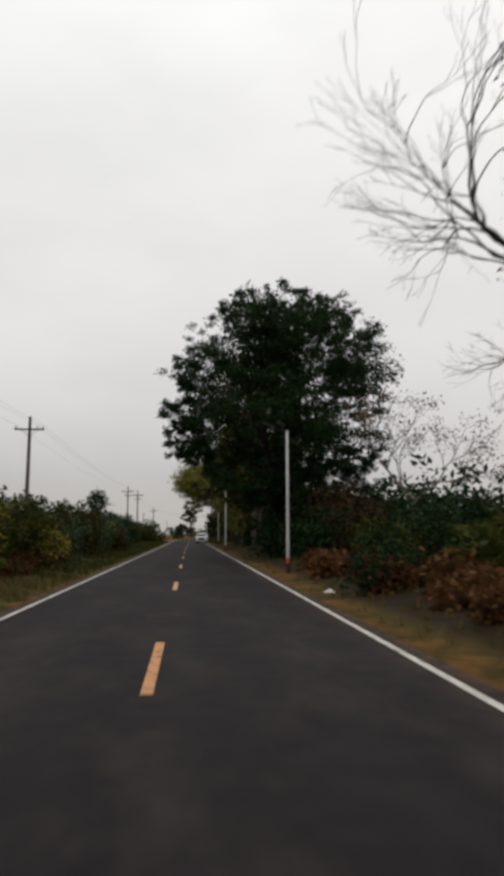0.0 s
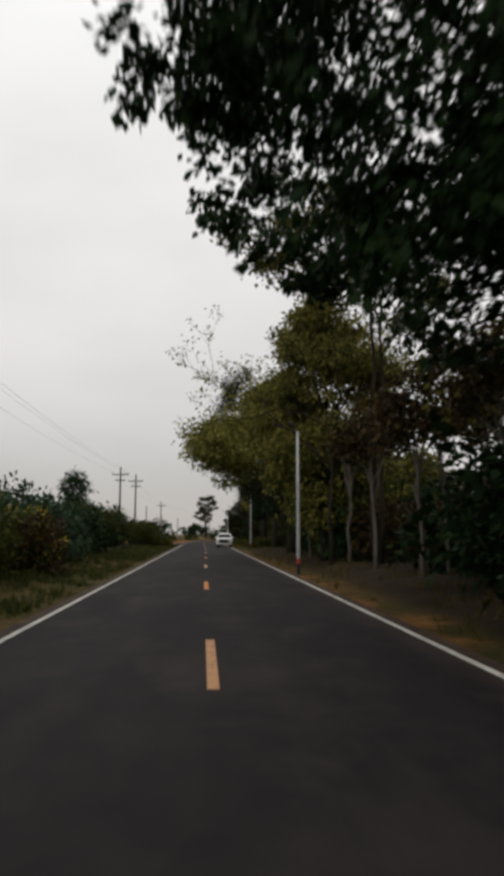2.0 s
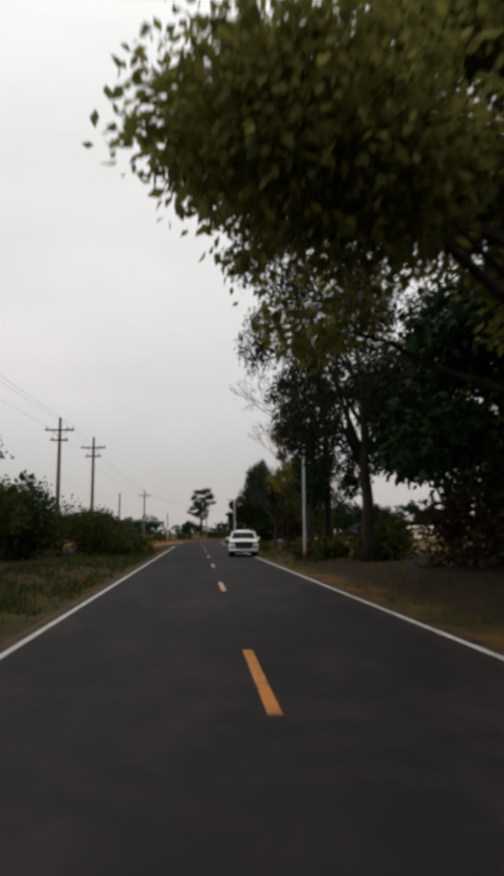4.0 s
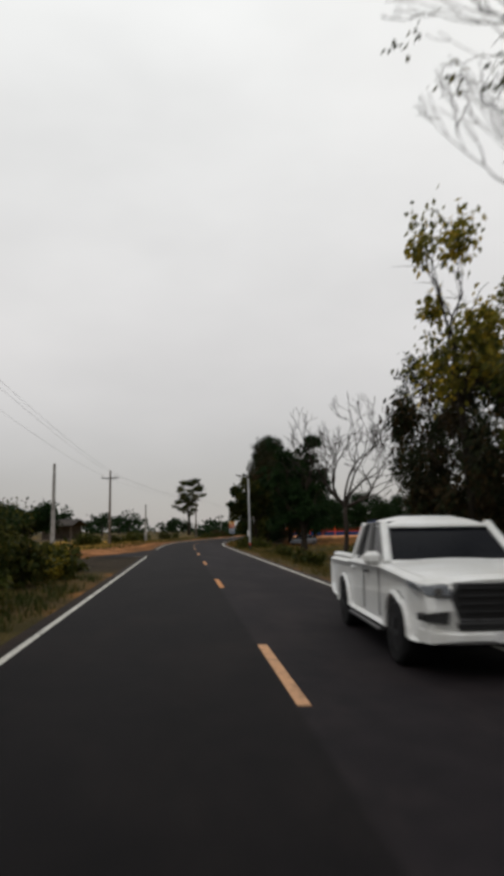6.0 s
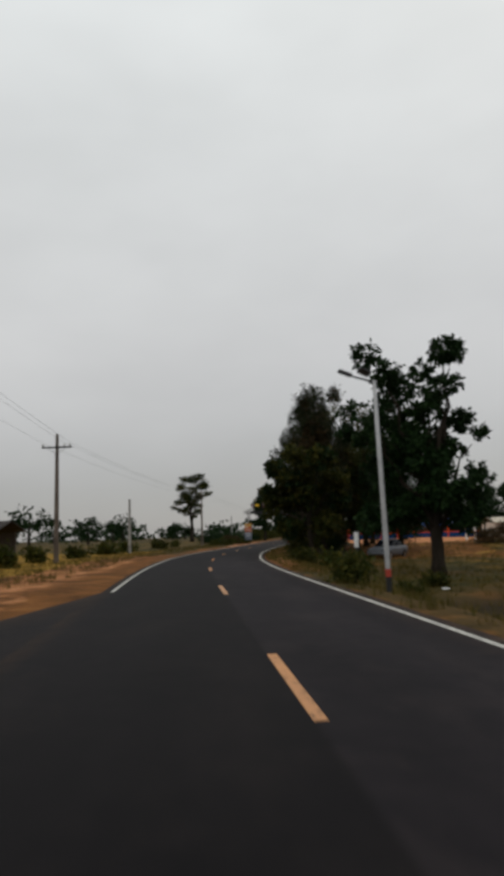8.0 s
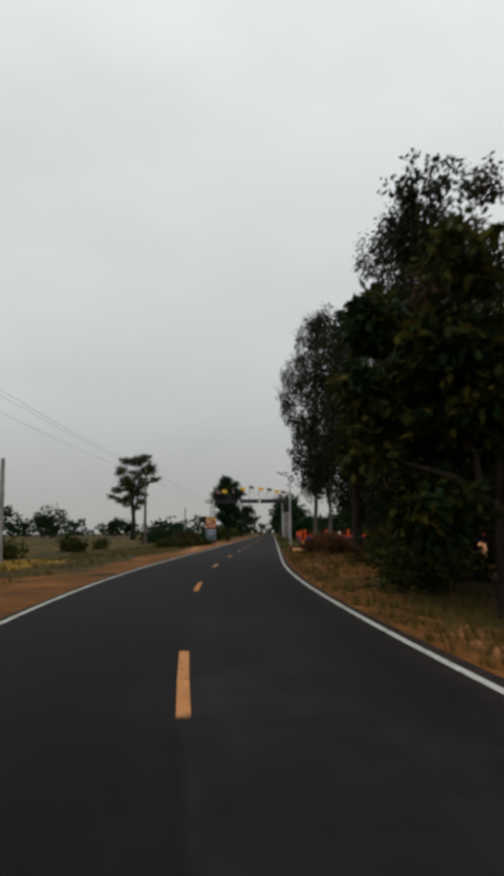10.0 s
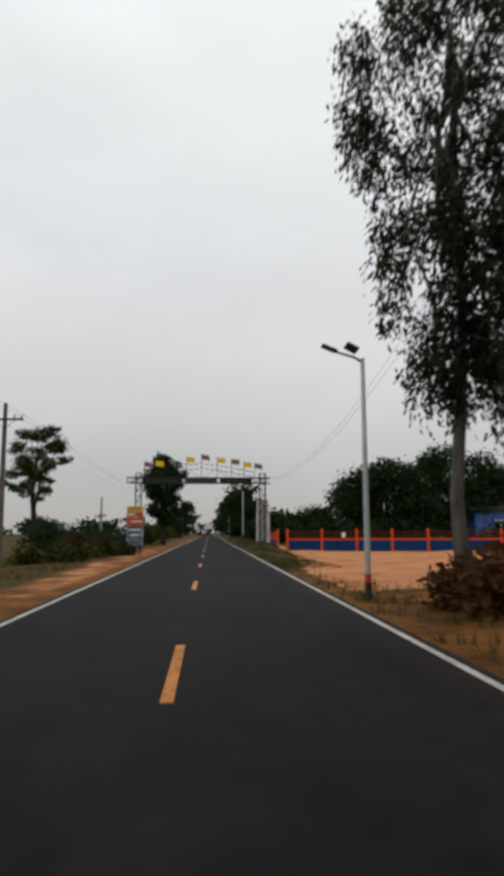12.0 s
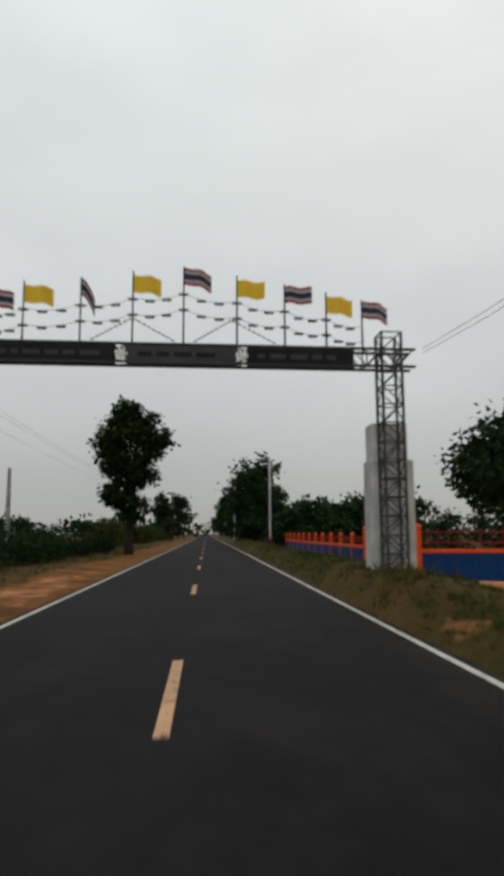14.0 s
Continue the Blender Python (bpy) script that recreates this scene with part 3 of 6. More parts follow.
tagged(new("side_road", apron_me), "dusty asphalt mouth of a dirt side road", "road", kind="structure")


def line_part(name, s0, s1, lat, width, mat, label, lift=0.006):
    n = max(2, int((s1 - s0) / 1.5) + 1)
    sh = Shape()
    pts = []
    for i in range(n):
        s = s0 + (s1 - s0) * i / (n - 1)
        off = math.copysign(0.11, lat) * float(smooth(182, 198, s)) if abs(lat) > 1 else 0.0
        for a, dz in ((lat + off - width / 2, -0.004), (lat + off - width / 2 + 0.008, lift), (lat + off + width / 2 - 0.008, lift), (lat + off + width / 2, -0.004)):
            x, y = along(s, a)
            pts.append((float(x), float(y), dz - 0.012 * (a / 3.2) ** 2))
    sh.add(pts, [(i * 4 + j, i * 4 + j + 1, (i + 1) * 4 + j + 1, (i + 1) * 4 + j) for i in range(n - 1) for j in range(3)])
    ob = part(name, sh, mat, road, label)
    return ob


line_part("edge_line", -50, 149.6, -3.0, 0.11, WHITE_LINE, "white painted edge line")
line_part("edge_line", 165.0, 900, -3.0, 0.11, WHITE_LINE, "white painted edge line")
line_part("edge_line", -50, 900, 3.0, 0.11, WHITE_LINE, "white painted edge line")
# the edge line turns into the side road
turn_line = Shape()
turn_pts = []
for i in range(9):
    u = i / 8
    cs, cl = 149.55 + 0.75 * u ** 0.6, -3.0 - 1.15 * u ** 1.4
    for o in (-0.06, 0.06):
        x, y = along(cs + o * u, cl + o * (1 - u))
        turn_pts.append((float(x), float(y), -0.004))
turn_line.add(turn_pts, [(2 * i, 2 * i + 1, 2 * i + 3, 2 * i + 2) for i in range(8)])
part("edge_line", turn_line, WHITE_LINE, road, "white painted edge line")
for i in range(-3, 60):
    drift = float(np.interp(8.2 + 12 * i, (0, 60, 100, 140, 200, 230, 300), (-0.09, -0.07, 0.13, 0.12, 0.05, -0.11, -0.11)))
    line_part("centre_dash", 6.65 + 12 * i, 9.75 + 12 * i, drift, 0.13, YELLOW_LINE, "orange-yellow painted centre dash")


# ---------------------------------------------------------------- trees and bushes
def leaf_quads(rng, clumps, count, size, droop=0.2, tuft=10, spread_=0.45, slim=0.55, fill=0.55):
    """Leaves in tufts through the outer part of each clump (x, y, z, rx, ry, rz)."""
    c = np.array(clumps, float)
    wgt = (c[:, 3] * c[:, 4] + c[:, 3] * c[:, 5] + c[:, 4] * c[:, 5])
    nt = max(1, count // tuft)
    which = rng.choice(len(c), nt, p=wgt / wgt.sum())
    d = rng.normal(size=(nt, 3))
    d /= np.linalg.norm(d, axis=1)[:, None]
    rad = rng.random(nt) ** (1 / 3) * (1 - fill) + fill
    rad = np.where(rng.random(nt) < 0.22, rng.random(nt) * 0.8, rad) * (0.86 + 0.28 * rng.random(nt))
    centre = c[which, :3] + d * rad[:, None] * c[which, 3:6]
    t = np.repeat(np.arange(nt), tuft)
    n = len(t)
    off = rng.normal(size=(n, 3)) * spread_ * np.clip(c[which][t, 3:6] / c[:, 3:6].max(), 0.35, 1) * np.array([1, 1, 0.8])
    p = centre[t] + off
    axis = d[t] * 0.7 + rng.normal(size=(n, 3)) * 0.6
    axis[:, 2] -= droop * 3
    axis /= np.linalg.norm(axis, axis=1)[:, None] + 1e-9
    side = np.cross(axis, rng.normal(size=(n, 3)))
    side /= np.linalg.norm(side, axis=1)[:, None] + 1e-9
    norm = np.cross(axis, side)
    ln = size * (0.6 + 0.8 * rng.random(n))[:, None]
    w = ln * slim * 0.5
    q = np.stack([p, p + axis * ln * 0.5 + side * w + norm * w * 0.3, p + axis * ln - norm * w * 0.2, p + axis * ln * 0.45 - side * w + norm * w * 0.3], 1)
    return q


def bend_line(rng, a, b, n=6, sag=0.1):
    a, b = Vector(a), Vector(b)
    k = (b - a).length
    out = []
    for i in range(n):
        u = i / (n - 1)
        w = math.sin(math.pi * u) * sag * k
        out.append(a.lerp(b, u) + Vector((rng.normal() * 0.35, rng.normal() * 0.35, 0.8)) * w * 0.6)
    out[0], out[-1] = a, b
    return out


def limbs(rng, sh, base, fork, radius, targets, lean=0.05, sides=9, most=10, low=0.45):
    """A tapered trunk up to fork, and a limb from it to each target."""
    trunk = bend_line(rng, base, fork, 7, lean)
    sh.tube(trunk, [radius * (1.35 if i == 0 else 1.0 - 0.45 * i / 6) for i in range(7)], sides)
    order = list(targets)
    rng.shuffle(order)
    for tg in order[:most]:
        tg = Vector(tg)
        u = low + (1 - low) * rng.random()
        i = min(5, int(u * 6))
        start = trunk[i].lerp(trunk[i + 1], u * 6 - i)
        r0 = radius * (0.28 + 0.2 * rng.random())
        line = bend_line(rng, start, start.lerp(tg, 0.9), 6, 0.2)
        sh.tube(line, [r0 * (1 - 0.8 * j / 5) for j in range(6)], 6)
        for _ in range(3):
            j = 2 + int(rng.random() * 3)
            tip = line[j] + Vector((rng.normal(), rng.normal(), 0.5 + rng.normal() * 0.6)) * (line[5] - line[0]).length * 0.11
            sh.tube(bend_line(rng, line[j], tip, 4, 0.1), [r0 * 0.35, r0 * 0.25, r0 * 0.17, r0 * 0.08], 5)


def tree(name, s, lat, label, seed, high, trunk_r, fork, clumps, count, size, leaf, bark=BARK, group="", droop=0.2, tuft=18, spread_=0.36, slim=0.55, turn=0.0, fill=0.55, second=None, most=10, low=0.45):
    """clumps: (across, along, up, rx, ry, rz) about the base."""
    rng = np.random.default_rng(seed)
    root = thing(name, on_ground(s, lat, -0.05, turn), label, "tree", group)
    sh = Shape()
    limbs(rng, sh, (0, 0, -0.2), (rng.normal() * 0.2, rng.normal() * 0.2, fork), trunk_r, [(c[0], c[1], c[2] - 0.2 * c[5]) for c in clumps], most=most, low=low)
    part("trunk", sh, bark, root, shade=True)
    q = leaf_quads(rng, clumps, count, size, droop, tuft, spread_, slim, fill)
    part("crown", quads_mesh("crown", q, leaf), leaf, root)
    if second:
        leaf2, share = second
        q2 = leaf_quads(rng, [clumps[i] for i in range(0, len(clumps), 2)], int(count * share), size, droop, tuft, spread_, slim, fill)
        part("crown", quads_mesh("crown", q2, leaf2), leaf2, root, "yellowed patches of leaves")
    return root


def dome(rng, n, cx, cy, cz, rx, ry, rz, r0, r1, low=-0.55):
    """n clumps spread over a broad uneven crown."""
    out = []
    while len(out) < n:
        d = rng.normal(size=3)
        d /= np.linalg.norm(d)
        if d[2] < low:
            continue
        k = 0.45 + 0.5 * rng.random() ** 0.5
        r = r0 + (r1 - r0) * rng.random()
        out.append((cx + d[0] * rx * k, cy + d[1] * ry * k, cz + d[2] * rz * k, r, r, r * 0.78))
    return out


def tall(rng, n, z0, z1, width, r0, r1, lean=0.0):
    """n hanging clumps up a tall narrow crown."""
    out = []
    for i in range(n):
        u = (i + rng.random()) / n
        w = width * (0.45 + 0.75 * math.sin(math.pi * (0.12 + 0.82 * u)))
        a = rng.random() * 2 * math.pi
        r = (r0 + (r1 - r0) * rng.random()) * (1.1 - 0.45 * u)
        out.append((math.cos(a) * w * (0.4 + 0.6 * rng.random()) + lean * u, math.sin(a) * w * (0.4 + 0.6 * rng.random()), z0 + (z1 - z0) * u, r, r, r * 1.5))
    return out


def outline_crown(rng, n, levels, deep, r0, r1, tall_=1.3):
    """n clumps inside a crown given by rows of height, left edge and right edge; deep: its half depth along the road."""
    lv = np.array(levels, float)
    out = []
    for i in range(n):
        z = lv[0, 0] + (lv[-1, 0] - lv[0, 0]) * (i + rng.random()) / n
        a, b = np.interp(z, lv[:, 0], lv[:, 1]), np.interp(z, lv[:, 0], lv[:, 2])
        r = min(r0 + (r1 - r0) * rng.random(), max(0.3, (b - a) * 0.45))
        u = rng.random()
        u = 0.5 + (u - 0.5) * (0.7 + 0.3 * rng.random()) if i % 3 else round(u)
        x = a + r * 0.8 + (b - a - 1.6 * r) * u
        k = math.sqrt(max(0.05, 1 - (2 * u - 1) ** 2 * 0.8))
        out.append((float(x), float(rng.uniform(-1, 1) * deep * k), float(z), r, r, r * tall_))
    return out


def twigs(rng, sh, p, d, length, r, depth, split=(2, 3), angle=0.55, up=0.12, min_r=0.006, wander=0.16):
    """A bare branch that forks again and again."""
    n = 4 if depth > 1 else 3
    pts = [p]
    q = d.copy()
    for i in range(n):
        q = (q + Vector(rng.normal(size=3)) * wander + Vector((0, 0, up * 0.3))).normalized()
        pts.append(pts[-1] + q * length / n)
    sh.tube(pts, [max(min_r, r * (1 - 0.42 * i / n)) for i in range(n + 1)], 7 if depth > 3 else (5 if depth > 1 else 3), cap=False)
    if depth == 0:
        return [pts[-1]]
    tips = []
    for k in range(rng.integers(split[0], split[1] + 1)):
        axis = Vector(rng.normal(size=3)).cross(q).normalized()
        nd = (Matrix.Rotation(angle * (0.6 + 0.8 * rng.random()), 3, axis) @ q + Vector((0, 0, up))).normalized()
        start = pts[-1] if k < 2 else pts[2]
        tips += twigs(rng, sh, start, nd, length * (0.62 + 0.25 * rng.random()), max(min_r, r * 0.58), depth - 1, split, angle, up, min_r, wander)
    return tips


def bare_tree(name, s, lat, label, seed, trunk_h, trunk_r, first, depth, leaf=None, count=0, size=0.2, bark=DEAD_WOOD, lean=(0, 0), limbs_=None, angle=0.55, up=0.12, group="", min_r=0.007):
    rng = np.random.default_rng(seed)
    root = thing(name, on_ground(s, lat, -0.05), label, "tree", group)
    sh = Shape()
    top = Vector((lean[0], lean[1], trunk_h))
    trunk = bend_line(rng, (0, 0, -0.2), top, 7, 0.04)
    sh.tube(trunk, [trunk_r * (1.4 if i == 0 else 1 - 0.35 * i / 6) for i in range(7)], 9)
    tips = []
    for d, at, k, rr in limbs_:
        start = trunk[min(6, int(at * 6))]
        bough = Shape()
        tips += twigs(rng, bough, start, Vector(d).normalized(), first * k, trunk_r * rr, depth, angle=angle, up=up, min_r=min_r)
        part("limb", bough, bark, root, shade=True)
    part("trunk", sh, bark, root, shade=True)
    if leaf:
        pick = rng.choice(len(tips), min(len(tips), max(1, count // 8)), replace=False)
        cl = [(*tips[i], 0.35, 0.35, 0.35) for i in pick]
        part("crown", quads_mesh("crown", leaf_quads(rng, cl, count, size, 0.35, 6, 0.18), leaf), leaf, root, "few scattered leaves")
    return root


def bush_clumps(rng, n, w, d, h):
    out = []
    for _ in range(n):
        u = rng.random()
        z = h * (0.15 + 0.75 * u)
        k = 1 - 0.45 * u
        r = (0.30 + 0.22 * rng.random()) * h * (0.75 if h > 2.5 else 0.9)
        out.append((rng.uniform(-1, 1) * w / 2 * k, rng.uniform(-1, 1) * d / 2 * k, z, r, r, r * 0.8))
    return out


def bush(name, m, label, seed, w, d, h, count, size, leaf, group="", category="bush"):
    rng = np.random.default_rng(seed)
    root = thing(name, m, label, category, group)
    cl = bush_clumps(rng, 9 + int(w * 1.2), w, d, h)
    sh = Shape()
    for c in cl[::2]:
        sh.tube(bend_line(rng, (c[0] * 0.3, c[1] * 0.3, -0.1), c[:3], 5, 0.08), [0.05, 0.04, 0.03, 0.02, 0.01], 5)
    part("woody_base", sh, BARK, root)
    part("foliage", quads_mesh("foliage", leaf_quads(rng, cl, count, size, 0.1, 8, 0.3, 0.5, 0.35), leaf), leaf, root)
    return root


# ---------------------------------------------------------------- roadside trees, first stretch
rng = np.random.default_rng(11)
big = dome(rng, 40, 0, 0, 10.4, 7.0, 7.2, 5.8, 1.5, 2.4, -0.7) + dome(rng, 16, 0, 0, 5.0, 4.4, 4.8, 3.2, 1.2, 2.0)
big = [c for i, c in enumerate(big) if not (c[0] > 1.5 and c[2] < 10 and i % 4 == 1) and not (c[1] > 2.0 and c[2] < 11.5 and i % 2 == 0)]
# lobes of the outline, and the low skirt
big += [(-5.6, 0, 9.2, 1.2, 1.2, 1.0), (-5.6, 0.5, 7.6, 1.1, 1.1, 0.9), (-5.4, -0.6, 10.6, 1.2, 1.2, 1.0), (-5.5, 0.6, 6.7, 1.0, 1.0, 0.8), (-5.2, 0.4, 12.0, 1.1, 1.1, 0.9), (-5.8, -0.8, 8.4, 1.1, 1.1, 0.8),
        (-6.7, 0.5, 9.5, 1.1, 1.3, 0.8), (-6.7, -0.8, 8.2, 1.1, 1.2, 0.8), (-6.3, 0.8, 6.9, 1.0, 1.1, 0.7), (-6.5, -1.0, 11.0, 1.2, 1.3, 0.9), (-6.0, 1.0, 12.6, 1.1, 1.3, 0.8), (-5.0, 0, 14.0, 1.2, 1.3, 0.9), (-3.4, 0.4, 15.2, 1.2, 1.2, 1.0),
        (-2.8, -0.4, 16.2, 1.0, 1.0, 0.8), (-1.4, 0, 16.6, 1.1, 1.1, 0.9), (0.6, 0, 17.2, 1.2, 1.2, 1.0), (2.2, 0.3, 16.8, 1.2, 1.2, 0.9), (4.0, 0, 15.8, 1.4, 1.4, 1.1), (5.4, 0.4, 14.4, 1.4, 1.4, 1.1), (-3.6, -2.0, 12.0, 1.7, 1.7, 1.3), (-2.2, -2.6, 10.6, 1.8, 1.8, 1.3),
        (-0.6, -3.0, 12.6, 1.8, 1.8, 1.4), (1.6, -2.6, 11.2, 1.7, 1.7, 1.3), (-4.2, -2.0, 9.0, 1.6, 1.6, 1.2), (-1.0, -2.0, 14.4, 1.6, 1.6, 1.2), (1.4, -1.4, 14.8, 1.6, 1.6, 1.2), (3.4, -1.6, 13.2, 1.7, 1.7, 1.3), (5.0, 0.5, 11.6, 1.6, 1.6, 1.2), (5.2, -0.5, 9.4, 1.5, 1.5, 1.1),
        (-5.0, -1.0, 6.4, 1.1, 1.1, 0.9), (-4.2, 0.5, 5.4, 1.1, 1.1, 0.9), (4.4, 0, 3.8, 1.5, 1.5, 1.2), (5.4, 1.0, 5.0, 1.5, 1.5, 1.2), (5.8, -1.0, 6.6, 1.3, 1.3, 1.0), (0.5, -0.5, 3.4, 1.6, 1.6, 1.2), (-2.0, 0.5, 3.8, 1.4, 1.4, 1.1), (2.6, 0.5, 4.4, 1.5, 1.5, 1.2), (3.4, -1.0, 2.6, 1.4, 1.4, 1.0), (5.8, 0.5, 3.0, 1.4, 1.4, 1.0),
        (-5.4, 5.4, 8.3, 1.2, 1.2, 0.9), (-4.9, 5.2, 6.9, 1.1, 1.1, 0.9), (-4.2, 4.9, 5.8, 1.0, 1.0, 0.8)]
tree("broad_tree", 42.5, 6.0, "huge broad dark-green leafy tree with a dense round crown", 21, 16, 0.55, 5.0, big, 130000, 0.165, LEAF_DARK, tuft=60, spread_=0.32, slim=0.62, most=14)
bare_tree("bare_tree", 14.0, 10.2, "bare grey tree with a long branch over the verge", 31, 5.7, 0.2, 2.65, 6, bark=DEAD_WOOD, lean=(-0.4, -0.1),
          limbs_=[((-0.9, 0.0, 0.5), 1.0, 1.05, 0.5), ((-0.75, 0.25, 0.75), 0.9, 0.85, 0.4), ((0.5, 0.6, 0.9), 1.0, 0.9, 0.5), ((0.6, -0.6, 0.8), 0.8, 0.8, 0.45)], angle=0.36, up=0.05, min_r=0.004)
bare_tree("bare_tree", 34, 11.6, "small bare tree with fine pale twigs", 32, 3.2, 0.14, 1.9, 5, bark=PALE_BARK,
          limbs_=[((-0.6, 0.2, 0.8), 1.0, 1.0, 0.6), ((0.6, -0.2, 0.8), 0.9, 1.0, 0.6), ((0.1, 0.6, 0.9), 0.8, 1.0, 0.5)], leaf=LEAF_DRY, count=1500, size=0.14)
bare_tree("bare_tree", 65.5, 5.4, "slim half-bare tree with thin branches over the road", 33, 6.0, 0.08, 2.3, 5, bark=BARK,
          limbs_=[((-0.8, 0.1, 0.7), 1.0, 1.15, 0.6), ((-0.6, -0.3, 0.9), 0.8, 0.9, 0.5), ((0.2, 0.3, 1.0), 1.0, 1.0, 0.6)], leaf=LEAF_OLIVE, count=2200, size=0.16, angle=0.42, up=0.06)
tree("tall_tree", 17.0, 11.9, "tall leafy tree with drooping grey-green branches", 35, 15, 0.26, 9, tall(np.random.default_rng(35), 18, 8.6, 15, 2.2, 0.5, 0.9, -1.2), 6500, 0.2, LEAF_EUCALYPT, droop=0.4, tuft=9, spread_=0.4, slim=0.35)

r2 = np.random.default_rng(22)
tree("broad_tree", 71, 6.3, "tall olive-green tree with a pointed dense crown", 41, 14, 0.35, 4.5,
     dome(r2, 24, 0, 0, 7.6, 3.6, 3.6, 5.6, 0.9, 1.5, -0.9) + dome(r2, 12, -0.3, 0, 11.6, 1.9, 1.9, 2.2, 0.7, 1.1) + dome(r2, 12, 0, 0, 4.0, 3.2, 3.2, 2.6, 1.0, 1.5), 56000, 0.24, LEAF_OLIVE)
tree("broad_tree", 84, 6.1, "leaning tree with yellow-green leaves reaching over the road", 42, 10, 0.3, 4.2,
     dome(r2, 26, -2.0, -0.6, 7.6, 4.6, 4.6, 3.6, 1.0, 1.7, -0.7) + [(-6.2, -0.6, 7.6, 1.0, 1.0, 0.8), (-5.4, 0.5, 6.7, 1.1, 1.1, 0.8), (-2.3, 0, 10.7, 1.2, 1.2, 0.9), (-1.0, 0, 11.5, 1.2, 1.2, 1.0)], 24000, 0.23, LEAF_LIME, second=(LEAF_OLIVE, 0.7))
tree("tall_tree", 62.0, 6.5, "tall thin-trunked tree with leaves high up", 43, 14, 0.11, 11.5, dome(r2, 30, -1.7, 0, 13.2, 4.2, 2.8, 2.9, 0.35, 0.75), 5600, 0.2, LEAF_BUSH, second=(LEAF_OLIVE, 0.3), bark=BARK, fill=0.3, most=15, low=0.85)
tree("tall_tree", 64.0, 7.2, "tall thin-trunked tree with leaves high up", 44, 14, 0.10, 11.5, dome(r2, 24, 0.6, 0, 12.6, 3.6, 2.6, 3.2, 0.35, 0.75), 3900, 0.2, LEAF_BUSH, second=(LEAF_OLIVE, 0.2), bark=BARK, fill=0.3, most=5, low=0.7)
tree("tall_tree", 51.5, 8.8, "tall thin-trunked tree with a spreading dark crown", 40, 14, 0.12, 9, dome(r2, 26, -1.6, 1.5, 9.6, 3.6, 3.0, 3.2, 0.45, 0.9, -0.9), 4800, 0.2, LEAF_DARK, bark=BARK, fill=0.3, most=12, second=(LEAF_OLIVE, 0.12))
tree("hedge_tree", 118, -15.4, "narrow dark tree rising over the hedge", 37, 8.8, 0.16, 5.5, [(0, 0, 7.9, 1.1, 1.1, 0.9), (-0.9, 0.3, 7.0, 1.0, 1.0, 0.8), (0.9, -0.2, 6.8, 1.1, 1.1, 0.8), (0, 0.4, 5.4, 1.1, 1.1, 1.1), (-0.6, 0, 4.2, 1.3, 1.3, 1.1)], 3600, 0.28, LEAF_DARK)
tree("hedge_tree", 28.5, -9.6, "small dark tree rising over the hedge", 38, 6.0, 0.14, 3.4, [(0, 0, 5.2, 1.0, 1.0, 0.8), (-0.9, 0.3, 4.4, 1.0, 1.0, 0.8), (0.6, -0.2, 4.0, 0.8, 0.8, 0.7), (0, 0.4, 3.0, 1.1, 1.1, 0.9)], 3200, 0.24, LEAF_DARK)
rs = np.random.default_rng(39)
for i, (s, lat, h) in enumerate(((50.5, 6.6, 6.2), (53.0, 7.4, 7.0), (55.4, 6.2, 6.0), (57.2, 7.6, 7.4), (60.2, 6.0, 6.6), (66.5, 6.4, 7.2), (69.0, 7.4, 6.8), (75.5, 6.0, 7.0), (78.2, 7.2, 7.4))):
    tree("young_tree", s, lat, "young pale-stemmed tree with dusty brownish leaves", 240 + i, h, 0.075, h * 0.62, dome(rs, 7, 0, 0, h * 0.74, 1.2, 1.2, h * 0.22, 0.45, 0.8), 1500, 0.22, (LEAF_BROWN, LEAF_OLIVE)[i % 2], bark=PALE_BARK, group="young trees in the thicket", fill=0.3)
for i, (s, lat, h, w) in enumerate(((79, 12.5, 6.5, 3.0), (92, 9.2, 9, 3.6), (96, 13, 9, 4), (102, 10.5, 8, 3))):
    rr = np.random.default_rng(60 + i)
    tree("roadside_tree", s, lat, "dark leafy tree in a roadside thicket", 60 + i, h, 0.22, h * 0.4, dome(rr, 13, 0, 0, h * 0.6, w, w, h * 0.38, 0.9, 1.6), 8500, 0.34, (LEAF_OLIVE, LEAF_DARK)[i % 2], group="roadside thicket")

tree("tall_tree", 102.5, 6.9, "tall tree with long hanging foliage over the verge", 45, 17, 0.3, 8,
     tall(np.random.default_rng(45), 30, 6.5, 17, 3.8, 0.8, 1.4, -2.2), 48000, 0.18, LEAF_EUCALYPT, bark=BARK, droop=0.45, slim=0.38)
tree("tall_tree", 110.5, 6.7, "dark tree with a straight trunk and hanging open foliage", 46, 13, 0.24, 9, tall(np.random.default_rng(46), 34, 3.4, 12.6, 2.7, 0.4, 0.8, 0.6) + [(-2.9, 0, 9.0, .5, .5, .5), (-2.4, .4, 9.9, .5, .5, .5), (-2.0, 0, 7.0, .45, .45, .45)], 12500, 0.21, LEAF_DARK, droop=0.35, tuft=14, spread_=0.3, fill=0.3)
